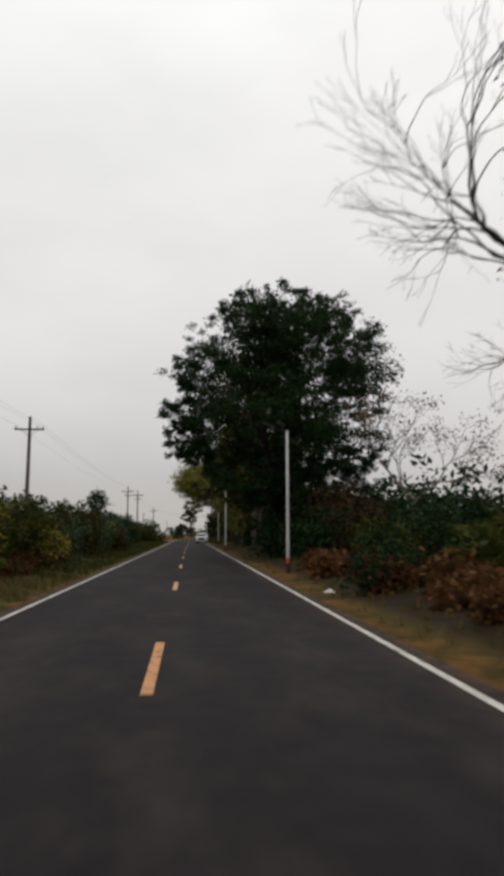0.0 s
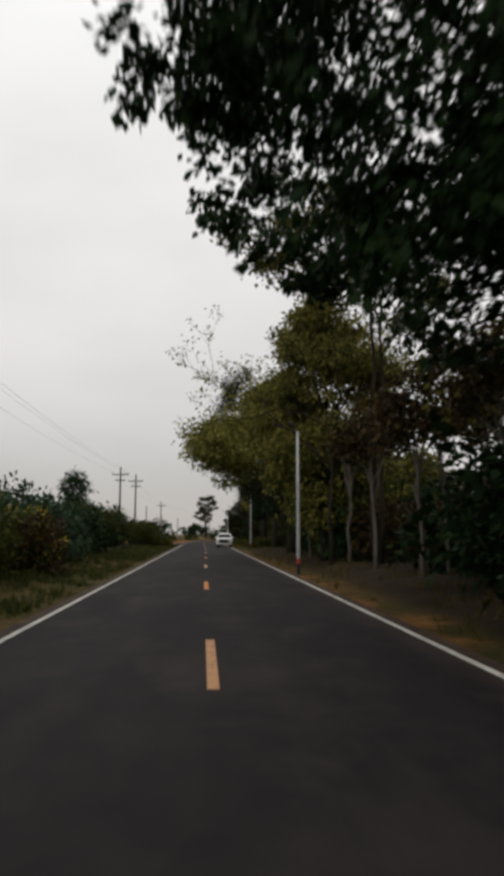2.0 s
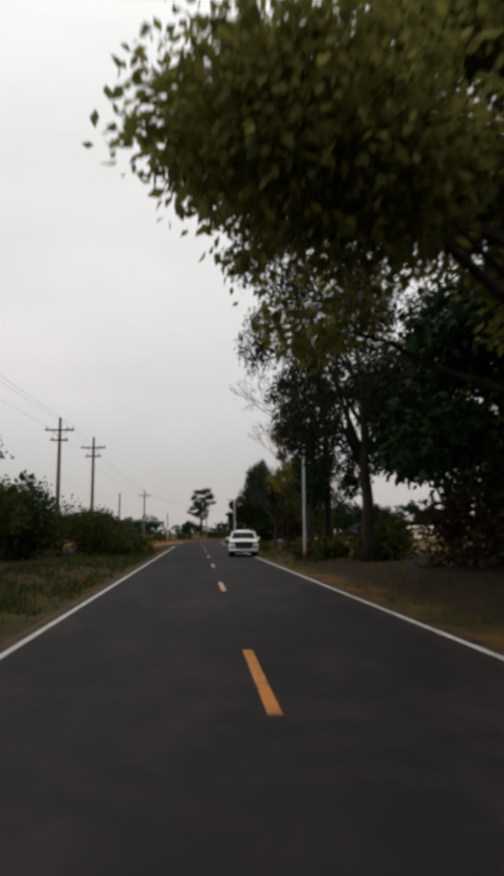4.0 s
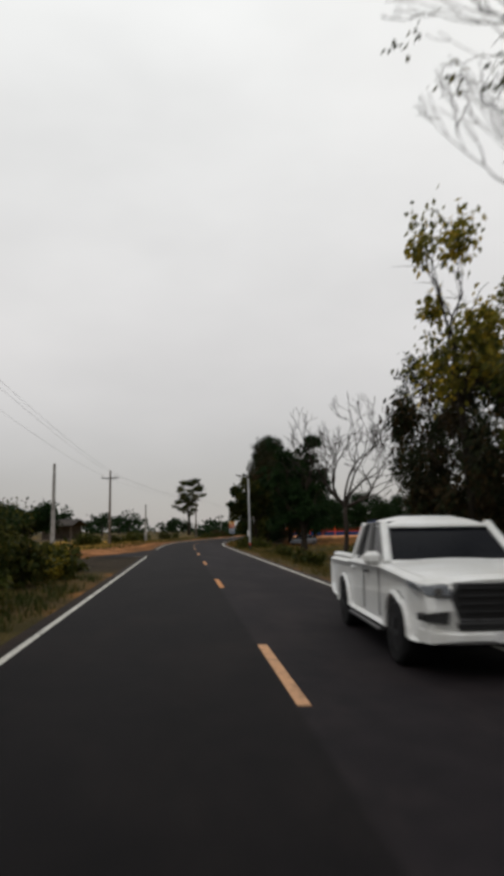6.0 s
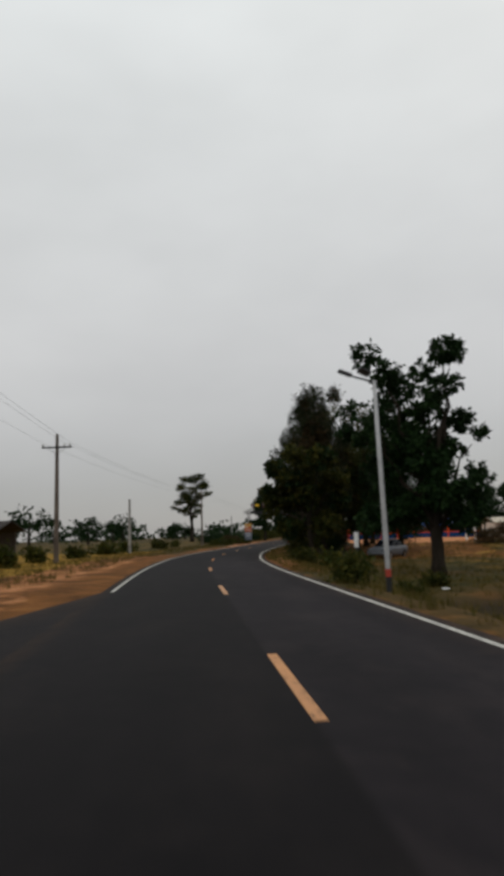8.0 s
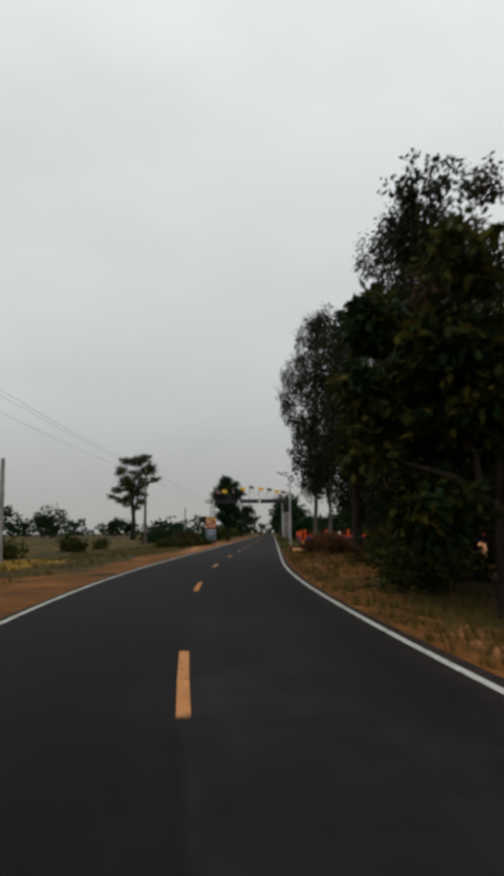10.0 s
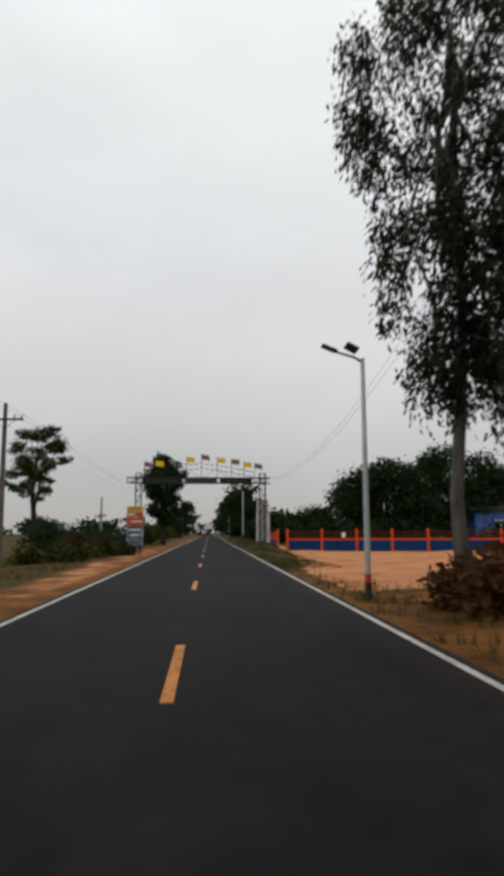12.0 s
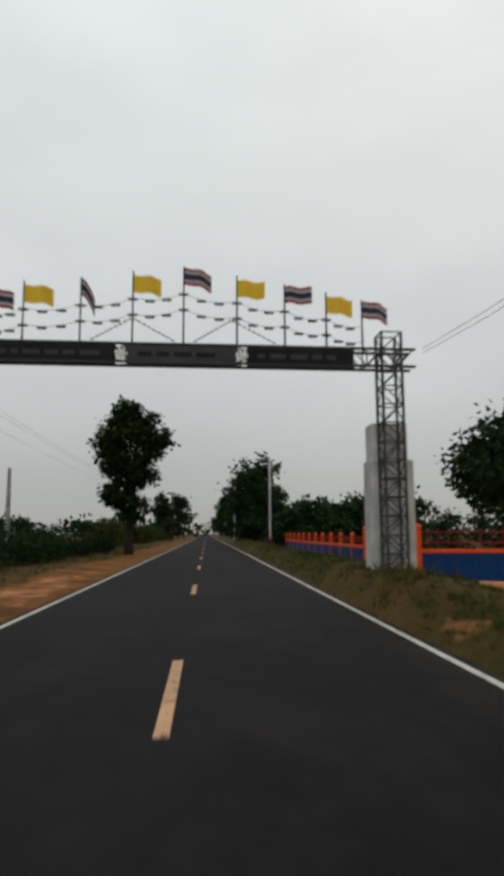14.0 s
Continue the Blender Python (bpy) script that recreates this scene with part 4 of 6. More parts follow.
bare_tree("bare_tree", 118.8, 7.1, "tall half-bare tree with thin spreading branches", 47, 10.6, 0.2, 1.95, 5, leaf=LEAF_BUSH, count=1000, size=0.15, bark=BARK, lean=(0.35, 0.2),
          limbs_=[((-0.75, 0.1, 0.8), 0.52, 1.35, 0.42), ((-1.0, 0.0, 0.35), 0.55, 0.9, 0.3), ((-0.9, -0.1, 0.6), 0.72, 1.05, 0.36), ((0.8, 0.2, 0.7), 0.6, 1.1, 0.35), ((-0.2, 0.4, 1.0), 1.0, 1.1, 0.5), ((-0.6, -0.2, 0.8), 0.9, 0.9, 0.36), ((0.5, -0.3, 1.0), 1.0, 1.1, 0.5), ((0.7, 0.3, 0.6), 0.45, 0.9, 0.3)], angle=0.4)
tree("roadside_tree", 121.8, 7.7, "slim tree with sparse dark leaves beside a half-bare one", 50, 9, 0.09, 6.5, tall(np.random.default_rng(50), 24, 2.4, 8.6, 1.8, 0.3, 0.6), 4200, 0.2, LEAF_BUSH, droop=0.4, tuft=9, fill=0.3)
tree("roadside_tree", 125.6, 6.45, "thin tree with yellow and brown hanging leaves", 48, 11, 0.10, 6.5, tall(np.random.default_rng(48), 18, 5.4, 10.0, 1.8, 0.25, 0.5, -0.2), 700, 0.2, LEAF_OLIVE, droop=0.45, tuft=9, second=(LEAF_YELLOW, 2.4), fill=0.3, most=18, low=0.6)
tree("roadside_tree", 126.6, 7.0, "small dusty tree with dark hanging foliage", 51, 6.6, 0.09, 3.8, tall(np.random.default_rng(51), 22, 1.2, 6.4, 1.7, 0.3, 0.55), 5200, 0.2, LEAF_BROWN, droop=0.5, tuft=12, slim=0.4, fill=0.3, second=(LEAF_EUCALYPT, 0.8))
tree("tall_tree", 139.5, 11.3, "weeping grey-green tree with hanging strands of leaves", 49, 10, 0.2, 5, tall(np.random.default_rng(49), 36, 2.8, 10.2, 2.3, 0.45, 0.75), 14000, 0.22, LEAF_EUCALYPT, droop=0.6, slim=0.3)
bare_tree("dead_tree", 143.6, 7.5, "dead leafless tree with a forked trunk and bare branches", 53, 3.3, 0.15, 1.42, 5, bark=DEAD_WOOD, min_r=0.013,
          limbs_=[((-0.6, 0.1, 0.95), 1.0, 1.15, 0.7), ((0.75, 0.1, 0.7), 1.0, 1.0, 0.7), ((-0.1, -0.3, 1.0), 1.0, 1.15, 0.55), ((0.35, 0.2, 1.0), 1.0, 1.25, 0.55), ((0.05, -0.3, 1.0), 1.0, 1.3, 0.5), ((-0.85, 0.2, 0.6), 1.0, 1.0, 0.45), ((0.95, -0.2, 0.45), 1.0, 1.0, 0.45)], angle=0.48, up=0.09)

# second stretch, round the bend
rb = np.random.default_rng(70)
lobes = [(-3.5, 10.5, .75), (-2.8, 9.6, .8), (-1.9, 8.9, 1.05), (-4.5, 7.7, .6), (-4.4, 6.9, .5), (-3.7, 6.3, .7), (-2.6, 7.5, 1.1), (-1.75, 6.1, 1.25), (-2.6, 4.8, 1.15), (.45, 10.7, .85), (1.1, 10.7, .65), (-.25, 9.9, .65), (.45, 8.9, .8), (-.4, 7.8, .85), (1.4, 7.3, .75),
         (1.8, 6.5, .55), (.15, 6.4, .75), (-.5, 4.8, 1.0), (1.8, 4.1, .8), (2.2, 4.7, .5), (1.5, 2.9, .9), (-.9, 3.0, 1.2), (-2.3, 3.0, 1.2), (.85, 2.2, .85), (-3.2, 2.4, .9), (-.2, 8.4, .8), (-1.2, 7.2, 1.0), (.6, 5.6, .9), (-.3, 3.7, 1.2), (-1.2, 5.2, 1.0)]
tree("broad_tree", 178.2, 11.2, "dark irregular tree with lobed clumps on a thick trunk", 71, 12, 0.36, 4.6, [(x + 0.4, rb.normal() * 0.7, z + 0.5, r * 0.84, r, r * 0.74) for x, z, r in lobes], 23000, 0.24, LEAF_DARK, fill=0.3, spread_=0.2, most=22, low=0.3)
rounds = [(-2.8, 6.8, .75), (-1.2, 7.6, .9), (.8, 7.2, 1.0), (2.0, 5.7, 1.0), (2.4, 4.2, .85), (-2.4, 4.6, 1.1), (-.4, 4.8, 1.5), (1.2, 2.6, 1.2), (-1.6, 2.4, 1.1), (-3.3, 3.7, .7), (-3.4, 5.0, .55), (.2, 6.2, 1.2), (-1.6, 5.8, 1.0)]
tree("roadside_tree", 195.5, 6.9, "round bushy olive-green tree beside the bend", 72, 9, 0.25, 2.6, [(x * 0.9, rb.normal() * 1.0, z, r * 0.82, r * 1.2, r * 0.75) for x, z, r in rounds], 15000, 0.27, LEAF_BUSH, second=(LEAF_DARK, 0.4), spread_=0.3)
tree("tall_tree", 201, 7.0, "slender tree with a narrow sparse crown", 73, 12.5, 0.18, 7, tall(rb, 16, 6.0, 10.4, 0.8, 0.4, 0.65, 1.1), 3200, 0.24, LEAF_BROWN, droop=0.3, slim=0.4)

# tall trees before the sandy yard
high = outline_crown(np.random.default_rng(80), 92, [(4.4, -1.0, 1.0), (6, -1.6, 1.5), (8, -1.9, 1.9), (9.4, -1.9, 2.1), (10.2, -2.3, 2.2), (12.4, -2.5, 2.4), (13.8, -2.2, 2.5), (15.2, -1.6, 2.2), (16.6, -0.9, 1.9), (17.8, 0.4, 1.4)], 1.9, 0.4, 0.62, 1.7)
tree("tall_tree", 231.0, 5.8, "tall pale-trunked tree with a narrow crown of hanging leaves", 80, 17.4, 0.16, 13.4, high, 27000, 0.18, LEAF_EUCALYPT, bark=PALE_BARK, droop=0.5, slim=0.36, group="tall trees before the yard", fill=0.3, tuft=12, spread_=0.26, most=26, low=0.3)
lower = outline_crown(np.random.default_rng(81), 52, [(3.8, -0.6, 1.5), (5.5, -1.1, 2.6), (8.6, -1.2, 2.6), (10.2, -0.7, 2.3), (11.6, 0.0, 1.6)], 1.8, 0.4, 0.62, 1.6)
tree("tall_tree", 229.6, 6.6, "tall pale-trunked tree with a narrow crown of hanging leaves", 81, 11.6, 0.14, 8.6, lower, 12000, 0.18, LEAF_EUCALYPT, bark=PALE_BARK, droop=0.5, slim=0.36, group="tall trees before the yard", fill=0.3, tuft=12, spread_=0.26, most=20, low=0.3)
for i, (s, lat, h, w, n_, z0) in enumerate(((221.8, 8.3, 14.0, 2.9, 9000, 5.8), (214.5, 6.8, 11.4, 2.9, 10500, 3.0), (208.5, 8.8, 13.6, 3.2, 10500, 3.0))):
    re = np.random.default_rng(85 + i)
    tree("tall_tree", s, lat, "tall dark tree with lobed clumps of leaves", 85 + i, h, 0.26, h * 0.55, tall(re, 44, z0, h + 0.6, w * (0.72 if i == 0 else 0.9), 0.5, 0.95), int(n_ * 2.2), 0.18, LEAF_EUCALYPT, group="tall trees before the yard", fill=0.3, droop=0.4, tuft=14, spread_=0.32, slim=0.42)
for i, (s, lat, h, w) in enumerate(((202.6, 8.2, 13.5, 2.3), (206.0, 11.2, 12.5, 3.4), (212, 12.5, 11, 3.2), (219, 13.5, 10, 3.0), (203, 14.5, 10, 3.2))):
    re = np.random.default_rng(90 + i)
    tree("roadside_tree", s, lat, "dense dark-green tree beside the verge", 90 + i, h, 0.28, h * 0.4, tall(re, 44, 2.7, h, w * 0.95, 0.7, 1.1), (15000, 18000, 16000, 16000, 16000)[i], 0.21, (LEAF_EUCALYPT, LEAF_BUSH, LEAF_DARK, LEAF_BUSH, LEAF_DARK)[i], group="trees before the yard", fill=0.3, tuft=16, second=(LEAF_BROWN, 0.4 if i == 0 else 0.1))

for i, (s, lat, h, w) in enumerate(((180, -16.8, 4.6, 2.3), (184, -20.2, 4.8, 2.6), (207, -27, 4.4, 2.2))):
    re = np.random.default_rng(96 + i)
    tree("field_tree", s, lat, "small dark rounded tree beside the field hut", 96 + i, h, 0.16, h * 0.35, dome(re, 12, 0, 0, h * 0.6, w, w, h * 0.36, 0.6, 1.0), 4500, 0.3, LEAF_DARK, group="trees by the hut")
# the lone tree in the field, and those past the gateway
lone = [(0.2, 0, 16.2, 1.6, 1.6, 1.3), (-2.2, 0, 16.4, 1.4, 1.4, 1.1), (2.4, .3, 16.6, 1.5, 1.4, 1.1), (-3.0, 0, 14.2, 1.6, 1.5, 1.3), (3.2, .2, 14.4, 1.7, 1.6, 1.3), (0.4, 0, 13.6, 1.6, 1.5, 1.4), (-1.8, 0, 12.0, 1.7, 1.6, 1.3), (2.0, 0, 11.8, 1.6, 1.5, 1.2),
        (4.8, 0, 12.2, 1.2, 1.1, .7), (6.2, 0, 12.7, 0.8, 0.7, .5), (-3.6, 0, 10.2, 1.5, 1.4, 1.0), (-5.0, 0, 9.0, 1.1, 1.0, .7), (0.2, .4, 9.6, 1.5, 1.4, 1.0), (2.2, 0, 9.4, 1.0, 1.0, .8), (-1.6, 0, 8.6, 1.2, 1.2, .8),
        (-1.0, .3, 7.4, 1.3, 1.2, .9), (1.6, -.2, 7.7, 1.2, 1.1, .8), (0.3, 0, 6.4, 1.0, 1.0, .8), (-3.0, 0, 8.1, 1.0, 1.0, .7), (0.9, .4, 10.8, 1.4, 1.3, 1.1), (-1.0, -.3, 10.6, 1.3, 1.2, 1.0)]
tree("lone_tree", 319.8, -25.7, "lone tall tree with open clumped crown in the field", 101, 17.5, 0.5, 9.5, [(c[0] * 0.9, c[1], c[2], c[3] * 0.76, c[4] * 0.76, c[5] * 0.74) for c in lone], 8500, 0.34, LEAF_BUSH, fill=0.2, spread_=0.36, second=(LEAF_DARK, 0.4))
behind = [(-.8, 0, 9.4, 1.5, 1.5, 1.2), (1.0, 0, 10.1, 1.2, 1.2, 1.0), (-2.0, 0, 8.2, 1.1, 1.1, 1.1), (1.3, 0, 8.0, 1.2, 1.2, 1.0), (2.6, 0, 8.9, 1.0, 1.0, .9), (-.8, 0, 6.8, 1.6, 1.6, 1.2), (.6, 0, 6.2, 1.3, 1.3, 1.0), (-1.0, 0, 4.6, 1.2, 1.2, 1.0), (0.4, 0, 3.4, 1.1, 1.1, 1.0), (-.4, 0, 11.0, 1.0, 1.0, .8)]
behind = [(c[0] * 0.84, c[1], c[2], c[3] * 0.88, c[4] * 0.88, c[5] * 0.88) for c in behind]
tree("roadside_tree", 305.5, -5.6, "dark leafy tree standing behind the gateway", 102, 11.6, 0.3, 6, behind, 11000, 0.34, LEAF_DARK, fill=0.35, second=(LEAF_OLIVE, 0.05))
for i, (s, lat, h, w) in enumerate(((326, 6.0, 9.6, 2.6), (336, 6.6, 8.4, 3.2), (352, 7.0, 9.5, 3.5), (372, 7.4, 11.0, 4.2), (398, 7.2, 12, 4.5), (430, 7.6, 12, 5), (470, 8, 13, 5.5), (403, -7.6, 12, 4.6), (428, -8.2, 11, 4.6), (465, -8.4, 12, 5), (520, 8.4, 13, 5.5), (520, -8.6, 13, 5.5))):
    re = np.random.default_rng(110 + i)
    tree("roadside_tree", s, lat, "dark rounded roadside tree in a row", 110 + i, h, 0.25, h * 0.35, dome(re, 14, 0, 0, h * 0.54, w, w, h * 0.46, 1.1, 1.8, -0.9), 4500 if s < 380 else 2500, 0.42 if s < 380 else 0.6, LEAF_DARK, group="row of trees along the road")
# dense domes behind the yard fence
for i, (s, lat, h, w) in enumerate(((285.5, 18.2, 9.4, 4.6), (289, 26, 11.0, 5.6), (290, 36, 10.4, 5.6), (294, 45, 10.8, 6), (300, 55, 10, 6), (322, 13, 4.6, 3.4), (330, 18, 5.2, 4), (316, 9.5, 3.8, 2.4))):
    re = np.random.default_rng(130 + i)
    tree("yard_tree", s, lat, "dense dark dome-shaped tree behind the yard fence", 130 + i, h, 0.3, h * 0.3, dome(re, 34, 0, 0, h * 0.5, w, w, h * 0.46, 1.2, 1.9, -0.9), (20000 if i < 3 else 8000), (0.38 if i < 3 else 0.55), LEAF_DARK, group="trees behind the fence", tuft=12, spread_=0.45)

# ---------------------------------------------------------------- bushes
protos = []
for i, (w, d, h, cnt, leaf) in enumerate(((4.2, 3.4, 3.6, 2100, LEAF_BUSH), (3.4, 3.0, 2.8, 1700, LEAF_BUSH), (4.6, 3.6, 4.4, 1700, LEAF_DARK), (2.2, 2.0, 1.6, 1300, LEAF_BUSH), (1.4, 1.3, 0.9, 700, LEAF_BUSH), (4.0, 3.2, 3.4, 2300, LEAF_YELLOW), (4.2, 3.4, 3.6, 4600, LEAF_BUSH), (1.8, 1.5, 1.0, 1200, LEAF_BRUSH), (3.8, 3.2, 3.2, 1900, LEAF_BROWN), (4.2, 3.4, 3.6, 2300, LEAF_TEAL))):
    protos.append((w, h, leaf, cnt))
first_of = {}


def put_bush(kind, s, lat, turn, k, label, group):
    w, h, leaf, cnt = protos[kind]
    m = on_ground(s, lat, -0.08, turn) @ Matrix.Diagonal((k, k, k * (0.9 + 0.2 * ((s * 7.3) % 1)), 1))
    if kind not in first_of:
        first_of[kind] = bush("bush", m, label, 200 + kind, w, w * 0.8, h, cnt, 0.19 if kind == 6 else 0.33 if kind == 2 else 0.29, leaf, group)
    else:
        ob = copy_thing(first_of[kind], m)
        ob.matrix_basis = m
        tagged(ob, label, "bush", group)


rng = np.random.default_rng(5)
HEDGE = "dense mixed-green roadside bush with some yellow leaves"
for s in np.arange(2, 135, 3.1):
    kind = int(rng.choice([5, 0, 5, 0] if s < 26 else [5, 0, 5, 9, 0] if s < 48 else [9, 9, 0, 9, 2] if s < 100 else [6, 6, 2, 6]))
    put_bush(kind, s + rng.normal() * 0.6, -8.8 - abs(rng.normal()) * 1.2 + 1.6 * math.sin(s * 0.11), rng.random() * 360, (0.85 + 0.35 * rng.random()) * (1.0 if s < 48 else 0.8 if s < 90 else 1.0 if s < 116 else 0.62), HEDGE, "hedge of bushes")
for i, s in enumerate(np.arange(13, 66, 3.0)):
    put_bush((0, 8, 5, 9, 0)[i % 5], s, -6.9 - 0.5 * math.sin(i * 2.3), i * 67, 0.52 + 0.12 * (i % 3), HEDGE, "hedge of bushes")
for s, lat, kind, k in ((115.0, -7.0, 6, 0.8), (118.4, -6.7, 6, 0.72), (121.6, -6.5, 9, 0.7), (124.6, -6.3, 6, 0.6), (128.4, -5.5, 3, 0.75), (131.0, -5.3, 5, 0.34)):
    put_bush(kind, s, lat, s * 57, k, HEDGE, "hedge of bushes")
for s in np.arange(4, 135, 6.5):
    put_bush(2, s + rng.normal(), -13.5 - rng.random() * 3, rng.random() * 360, 0.95 + 0.4 * rng.random(), HEDGE, "hedge of bushes")
for s in np.arange(5, 100, 3.4):
    put_bush(int(rng.choice([3, 3, 4, 3] if s < 30 else [1, 8, 8, 3] if 46 < s < 68 else [8, 2, 8, 3])), s + rng.normal() * 0.7, 7.6 + abs(rng.normal()) * 1.4, rng.random() * 360, 0.7 + 0.35 * rng.random(), "dark bush under roadside trees", "undergrowth beside the road")
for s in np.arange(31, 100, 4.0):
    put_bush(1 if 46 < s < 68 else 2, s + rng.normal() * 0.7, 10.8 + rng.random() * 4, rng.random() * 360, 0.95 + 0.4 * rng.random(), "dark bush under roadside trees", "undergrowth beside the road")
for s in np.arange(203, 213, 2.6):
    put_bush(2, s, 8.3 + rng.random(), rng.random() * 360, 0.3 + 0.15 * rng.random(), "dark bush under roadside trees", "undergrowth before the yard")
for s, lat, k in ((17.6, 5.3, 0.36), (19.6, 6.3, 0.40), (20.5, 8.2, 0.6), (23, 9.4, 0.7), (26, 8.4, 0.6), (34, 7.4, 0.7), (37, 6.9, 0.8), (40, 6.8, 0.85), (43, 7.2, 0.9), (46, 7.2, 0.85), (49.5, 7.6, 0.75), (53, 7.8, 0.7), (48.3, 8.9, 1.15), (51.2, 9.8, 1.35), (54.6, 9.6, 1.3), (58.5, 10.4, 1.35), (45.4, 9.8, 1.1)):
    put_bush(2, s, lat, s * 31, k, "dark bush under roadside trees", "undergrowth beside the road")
for s, lat, kind, k in ((150.5, 5.2, 3, 0.45), (141.4, 5.1, 4, 0.8), (132.6, 5.2, 3, 0.5), (166.3, 4.15, 3, 0.52), (168, 6.6, 4, 0.5), (171, 8.5, 4, 0.6), (156, 8.5, 4, 0.6), (186, 7.4, 4, 1.0), (190, 6.0, 3, 0.7), (200, 6.4, 3, 0.9), (160, 13, 3, 0.8), (225, 8.6, 4, 0.7), (229, 8.2, 4, 0.8), (219, 9.5, 4, 0.9), (209, 7.6, 3, 0.9), (234, 9.6, 4, 0.6), (231.8, 8.0, 3, 0.4), (222, 9.8, 4, 0.8), (108, 6.2, 4, 1.0), (110, 5.6, 4, 1.1), (104, 7.6, 3, 0.9), (107, 8.6, 3, 1.0), (109.5, 9.6, 3, 1.1), (112, 10.4, 3, 1.0), (115, 11.5, 3, 0.9), (112.5, 7.4, 4, 1.0), (116, 6.6, 4, 0.8), (124, 7.4, 4, 0.9), (128, 7.0, 4, 0.8)):
    put_bush(kind, s, lat, s * 40, k, "low green shrub in dry grass", "scattered shrubs")
for s, lat, k in ((222.4, 8.2, 0.5), (224, 9.2, 0.55), (226, 9.9, 0.6), (227.4, 8.4, 0.6), (229.3, 7.5, 0.5), (230.4, 9.4, 0.6), (232.2, 8.2, 0.5), (219.6, 7.6, 0.4), (228.4, 5.8, 0.9), (229.6, 6.6, 1.1), (227.2, 6.5, 1.0), (230.2, 5.5, 0.8), (226.0, 7.2, 0.8), (231.6, 6.6, 0.8)):
    put_bush(7, s, lat, s * 37, k, "dry red-brown brush in the dirt", "dry brush beside the yard")
for i, s in enumerate(np.arange(9, 30, 2.1)):
    put_bush(7, s, 5.3 + 1.6 * rng.random(), s * 53, 0.45 + 0.35 * rng.random(), "dry red-brown brush on the bank", "dry brush beside the road")
    put_bush(7, s + 6, -5.6 - 1.2 * rng.random(), s * 61, 0.4 + 0.3 * rng.random(), "dry red-brown brush on the bank", "dry brush beside the road")
for s, lat, kind, k in ((176, -17, 3, 0.7), (186, -12.5, 4, 1.2), (196, -13.5, 3, 0.7), (204, -13, 4, 1.1), (212, -13, 4, 1.2), (226, -15, 4, 1.2), (238, -14, 4, 1.2), (245, -13.5, 3, 0.6), (251, -8.6, 4, 0.9), (253.6, -6.9, 4, 0.95), (122.6, -4.9, 3, 0.5), (120.6, -5.6, 3, 0.6), (131.5, -5.2, 4, 0.9), (135.5, -5.6, 4, 1.0), (255.5, -8.2, 3, 0.6), (257.6, -6.8, 3, 0.5), (259.5, -8.4, 3, 0.7), (261.6, -7.0, 3, 0.55), (262.6, -9.4, 2, 0.38), (264.6, -7.7, 3, 0.6), (266.4, -9.2, 2, 0.42), (268.4, -8.0, 2, 0.36), (270.2, -9.8, 2, 0.46), (263.4, -6.4, 3, 0.5), (265.2, -6.7, 2, 0.24), (266.6, -6.2, 3, 0.62), (267.2, -5.6, 3, 0.4), (262.0, -6.9, 8, 0.42), (258.6, -7.6, 8, 0.45), (264.4, -7.6, 2, 0.42), (266.0, -7.4, 8, 0.4), (267.6, -6.9, 2, 0.32), (260.2, -7.4, 2, 0.26), (257.0, -7.8, 2, 0.24), (254.2, -8.2, 2, 0.26)):
    put_bush(kind, s, lat, s * 33, k, "low dark shrub in dry grass beside the field", "scattered shrubs")
for i, s in enumerate(np.arange(272, 312, 2.3)):
    put_bush(2, s, -7.7 - 1.4 * rng.random(), rng.random() * 360, (0.36, 0.3, 0.44)[i % 3], "dark bush beside the dirt shoulder", "bushes before the fields")
for i, s in enumerate(np.arange(276, 320, 4.5)):
    put_bush(2, s, -12.5 - 3 * rng.random(), rng.random() * 360, 0.5 + 0.2 * rng.random(), "dark bush beside the dirt shoulder", "bushes before the fields")
for s in np.arange(318, 420, 7.0):
    put_bush(1, s, -8.6 - 2 * rng.random(), rng.random() * 360, 0.9, "dark bush beside the dirt shoulder", "bushes before the fields")
    put_bush(3, s, 8.4 + 2 * rng.random(), rng.random() * 360, 0.9, "low shrub along the verge", "bushes before the fields")

for i, u in enumerate(np.arange(0.02, 1.0, 0.065)):
    put_bush(2, 277.6 - 7.6 * u + rng.random(), 8.6 + 36 * u, rng.random() * 360, 0.55 + 0.15 * rng.random(), "dark bush behind the yard wall", "bushes behind the wall")

for s, lat, k in ((214, 9.4, 0.42), (216.4, 9.6, 0.4), (218.8, 9.9, 0.4), (221.4, 10.2, 0.4), (212, 8.2, 0.4), (224, 10.4, 0.42)):
    put_bush(8, s, lat, s * 29, k, "dusty brown bush under tall trees", "undergrowth before the yard")

for s, lat, kind, k in ((212.6, 7.4, 8, 0.3), (216.6, 7.4, 8, 0.34), (222.6, 6.6, 7, 0.8), (211.0, 6.6, 7, 0.6)):
    put_bush(kind, s, lat, s * 43, k, "dusty brown bush under tall trees", "undergrowth before the yard")

# distant tree line round the plain
far = []
for i in range(5):
    re = np.random.default_rng(160 + i)
    h = 6 + 1.3 * i
    ft = thing("distant_tree", pose(0, 0, -500), "small dark tree on the far edge of the fields", "tree", "distant tree line")
    sh = Shape().tube([(0, 0, -0.2), (0.1, 0, h * 0.4), (0, 0.1, h * 0.7)], [0.3, 0.22, 0.1], 6)
    part("trunk", sh, BARK, ft)
    part("crown", quads_mesh("crown", leaf_quads(re, dome(re, 9, 0, 0, h * 0.6, h * 0.36, h * 0.36, h * 0.36, 0.9, 1.6), 420, 0.95, 0.1, 6, 0.5), LEAF_DARK), LEAF_DARK, ft)
    far.append(ft)
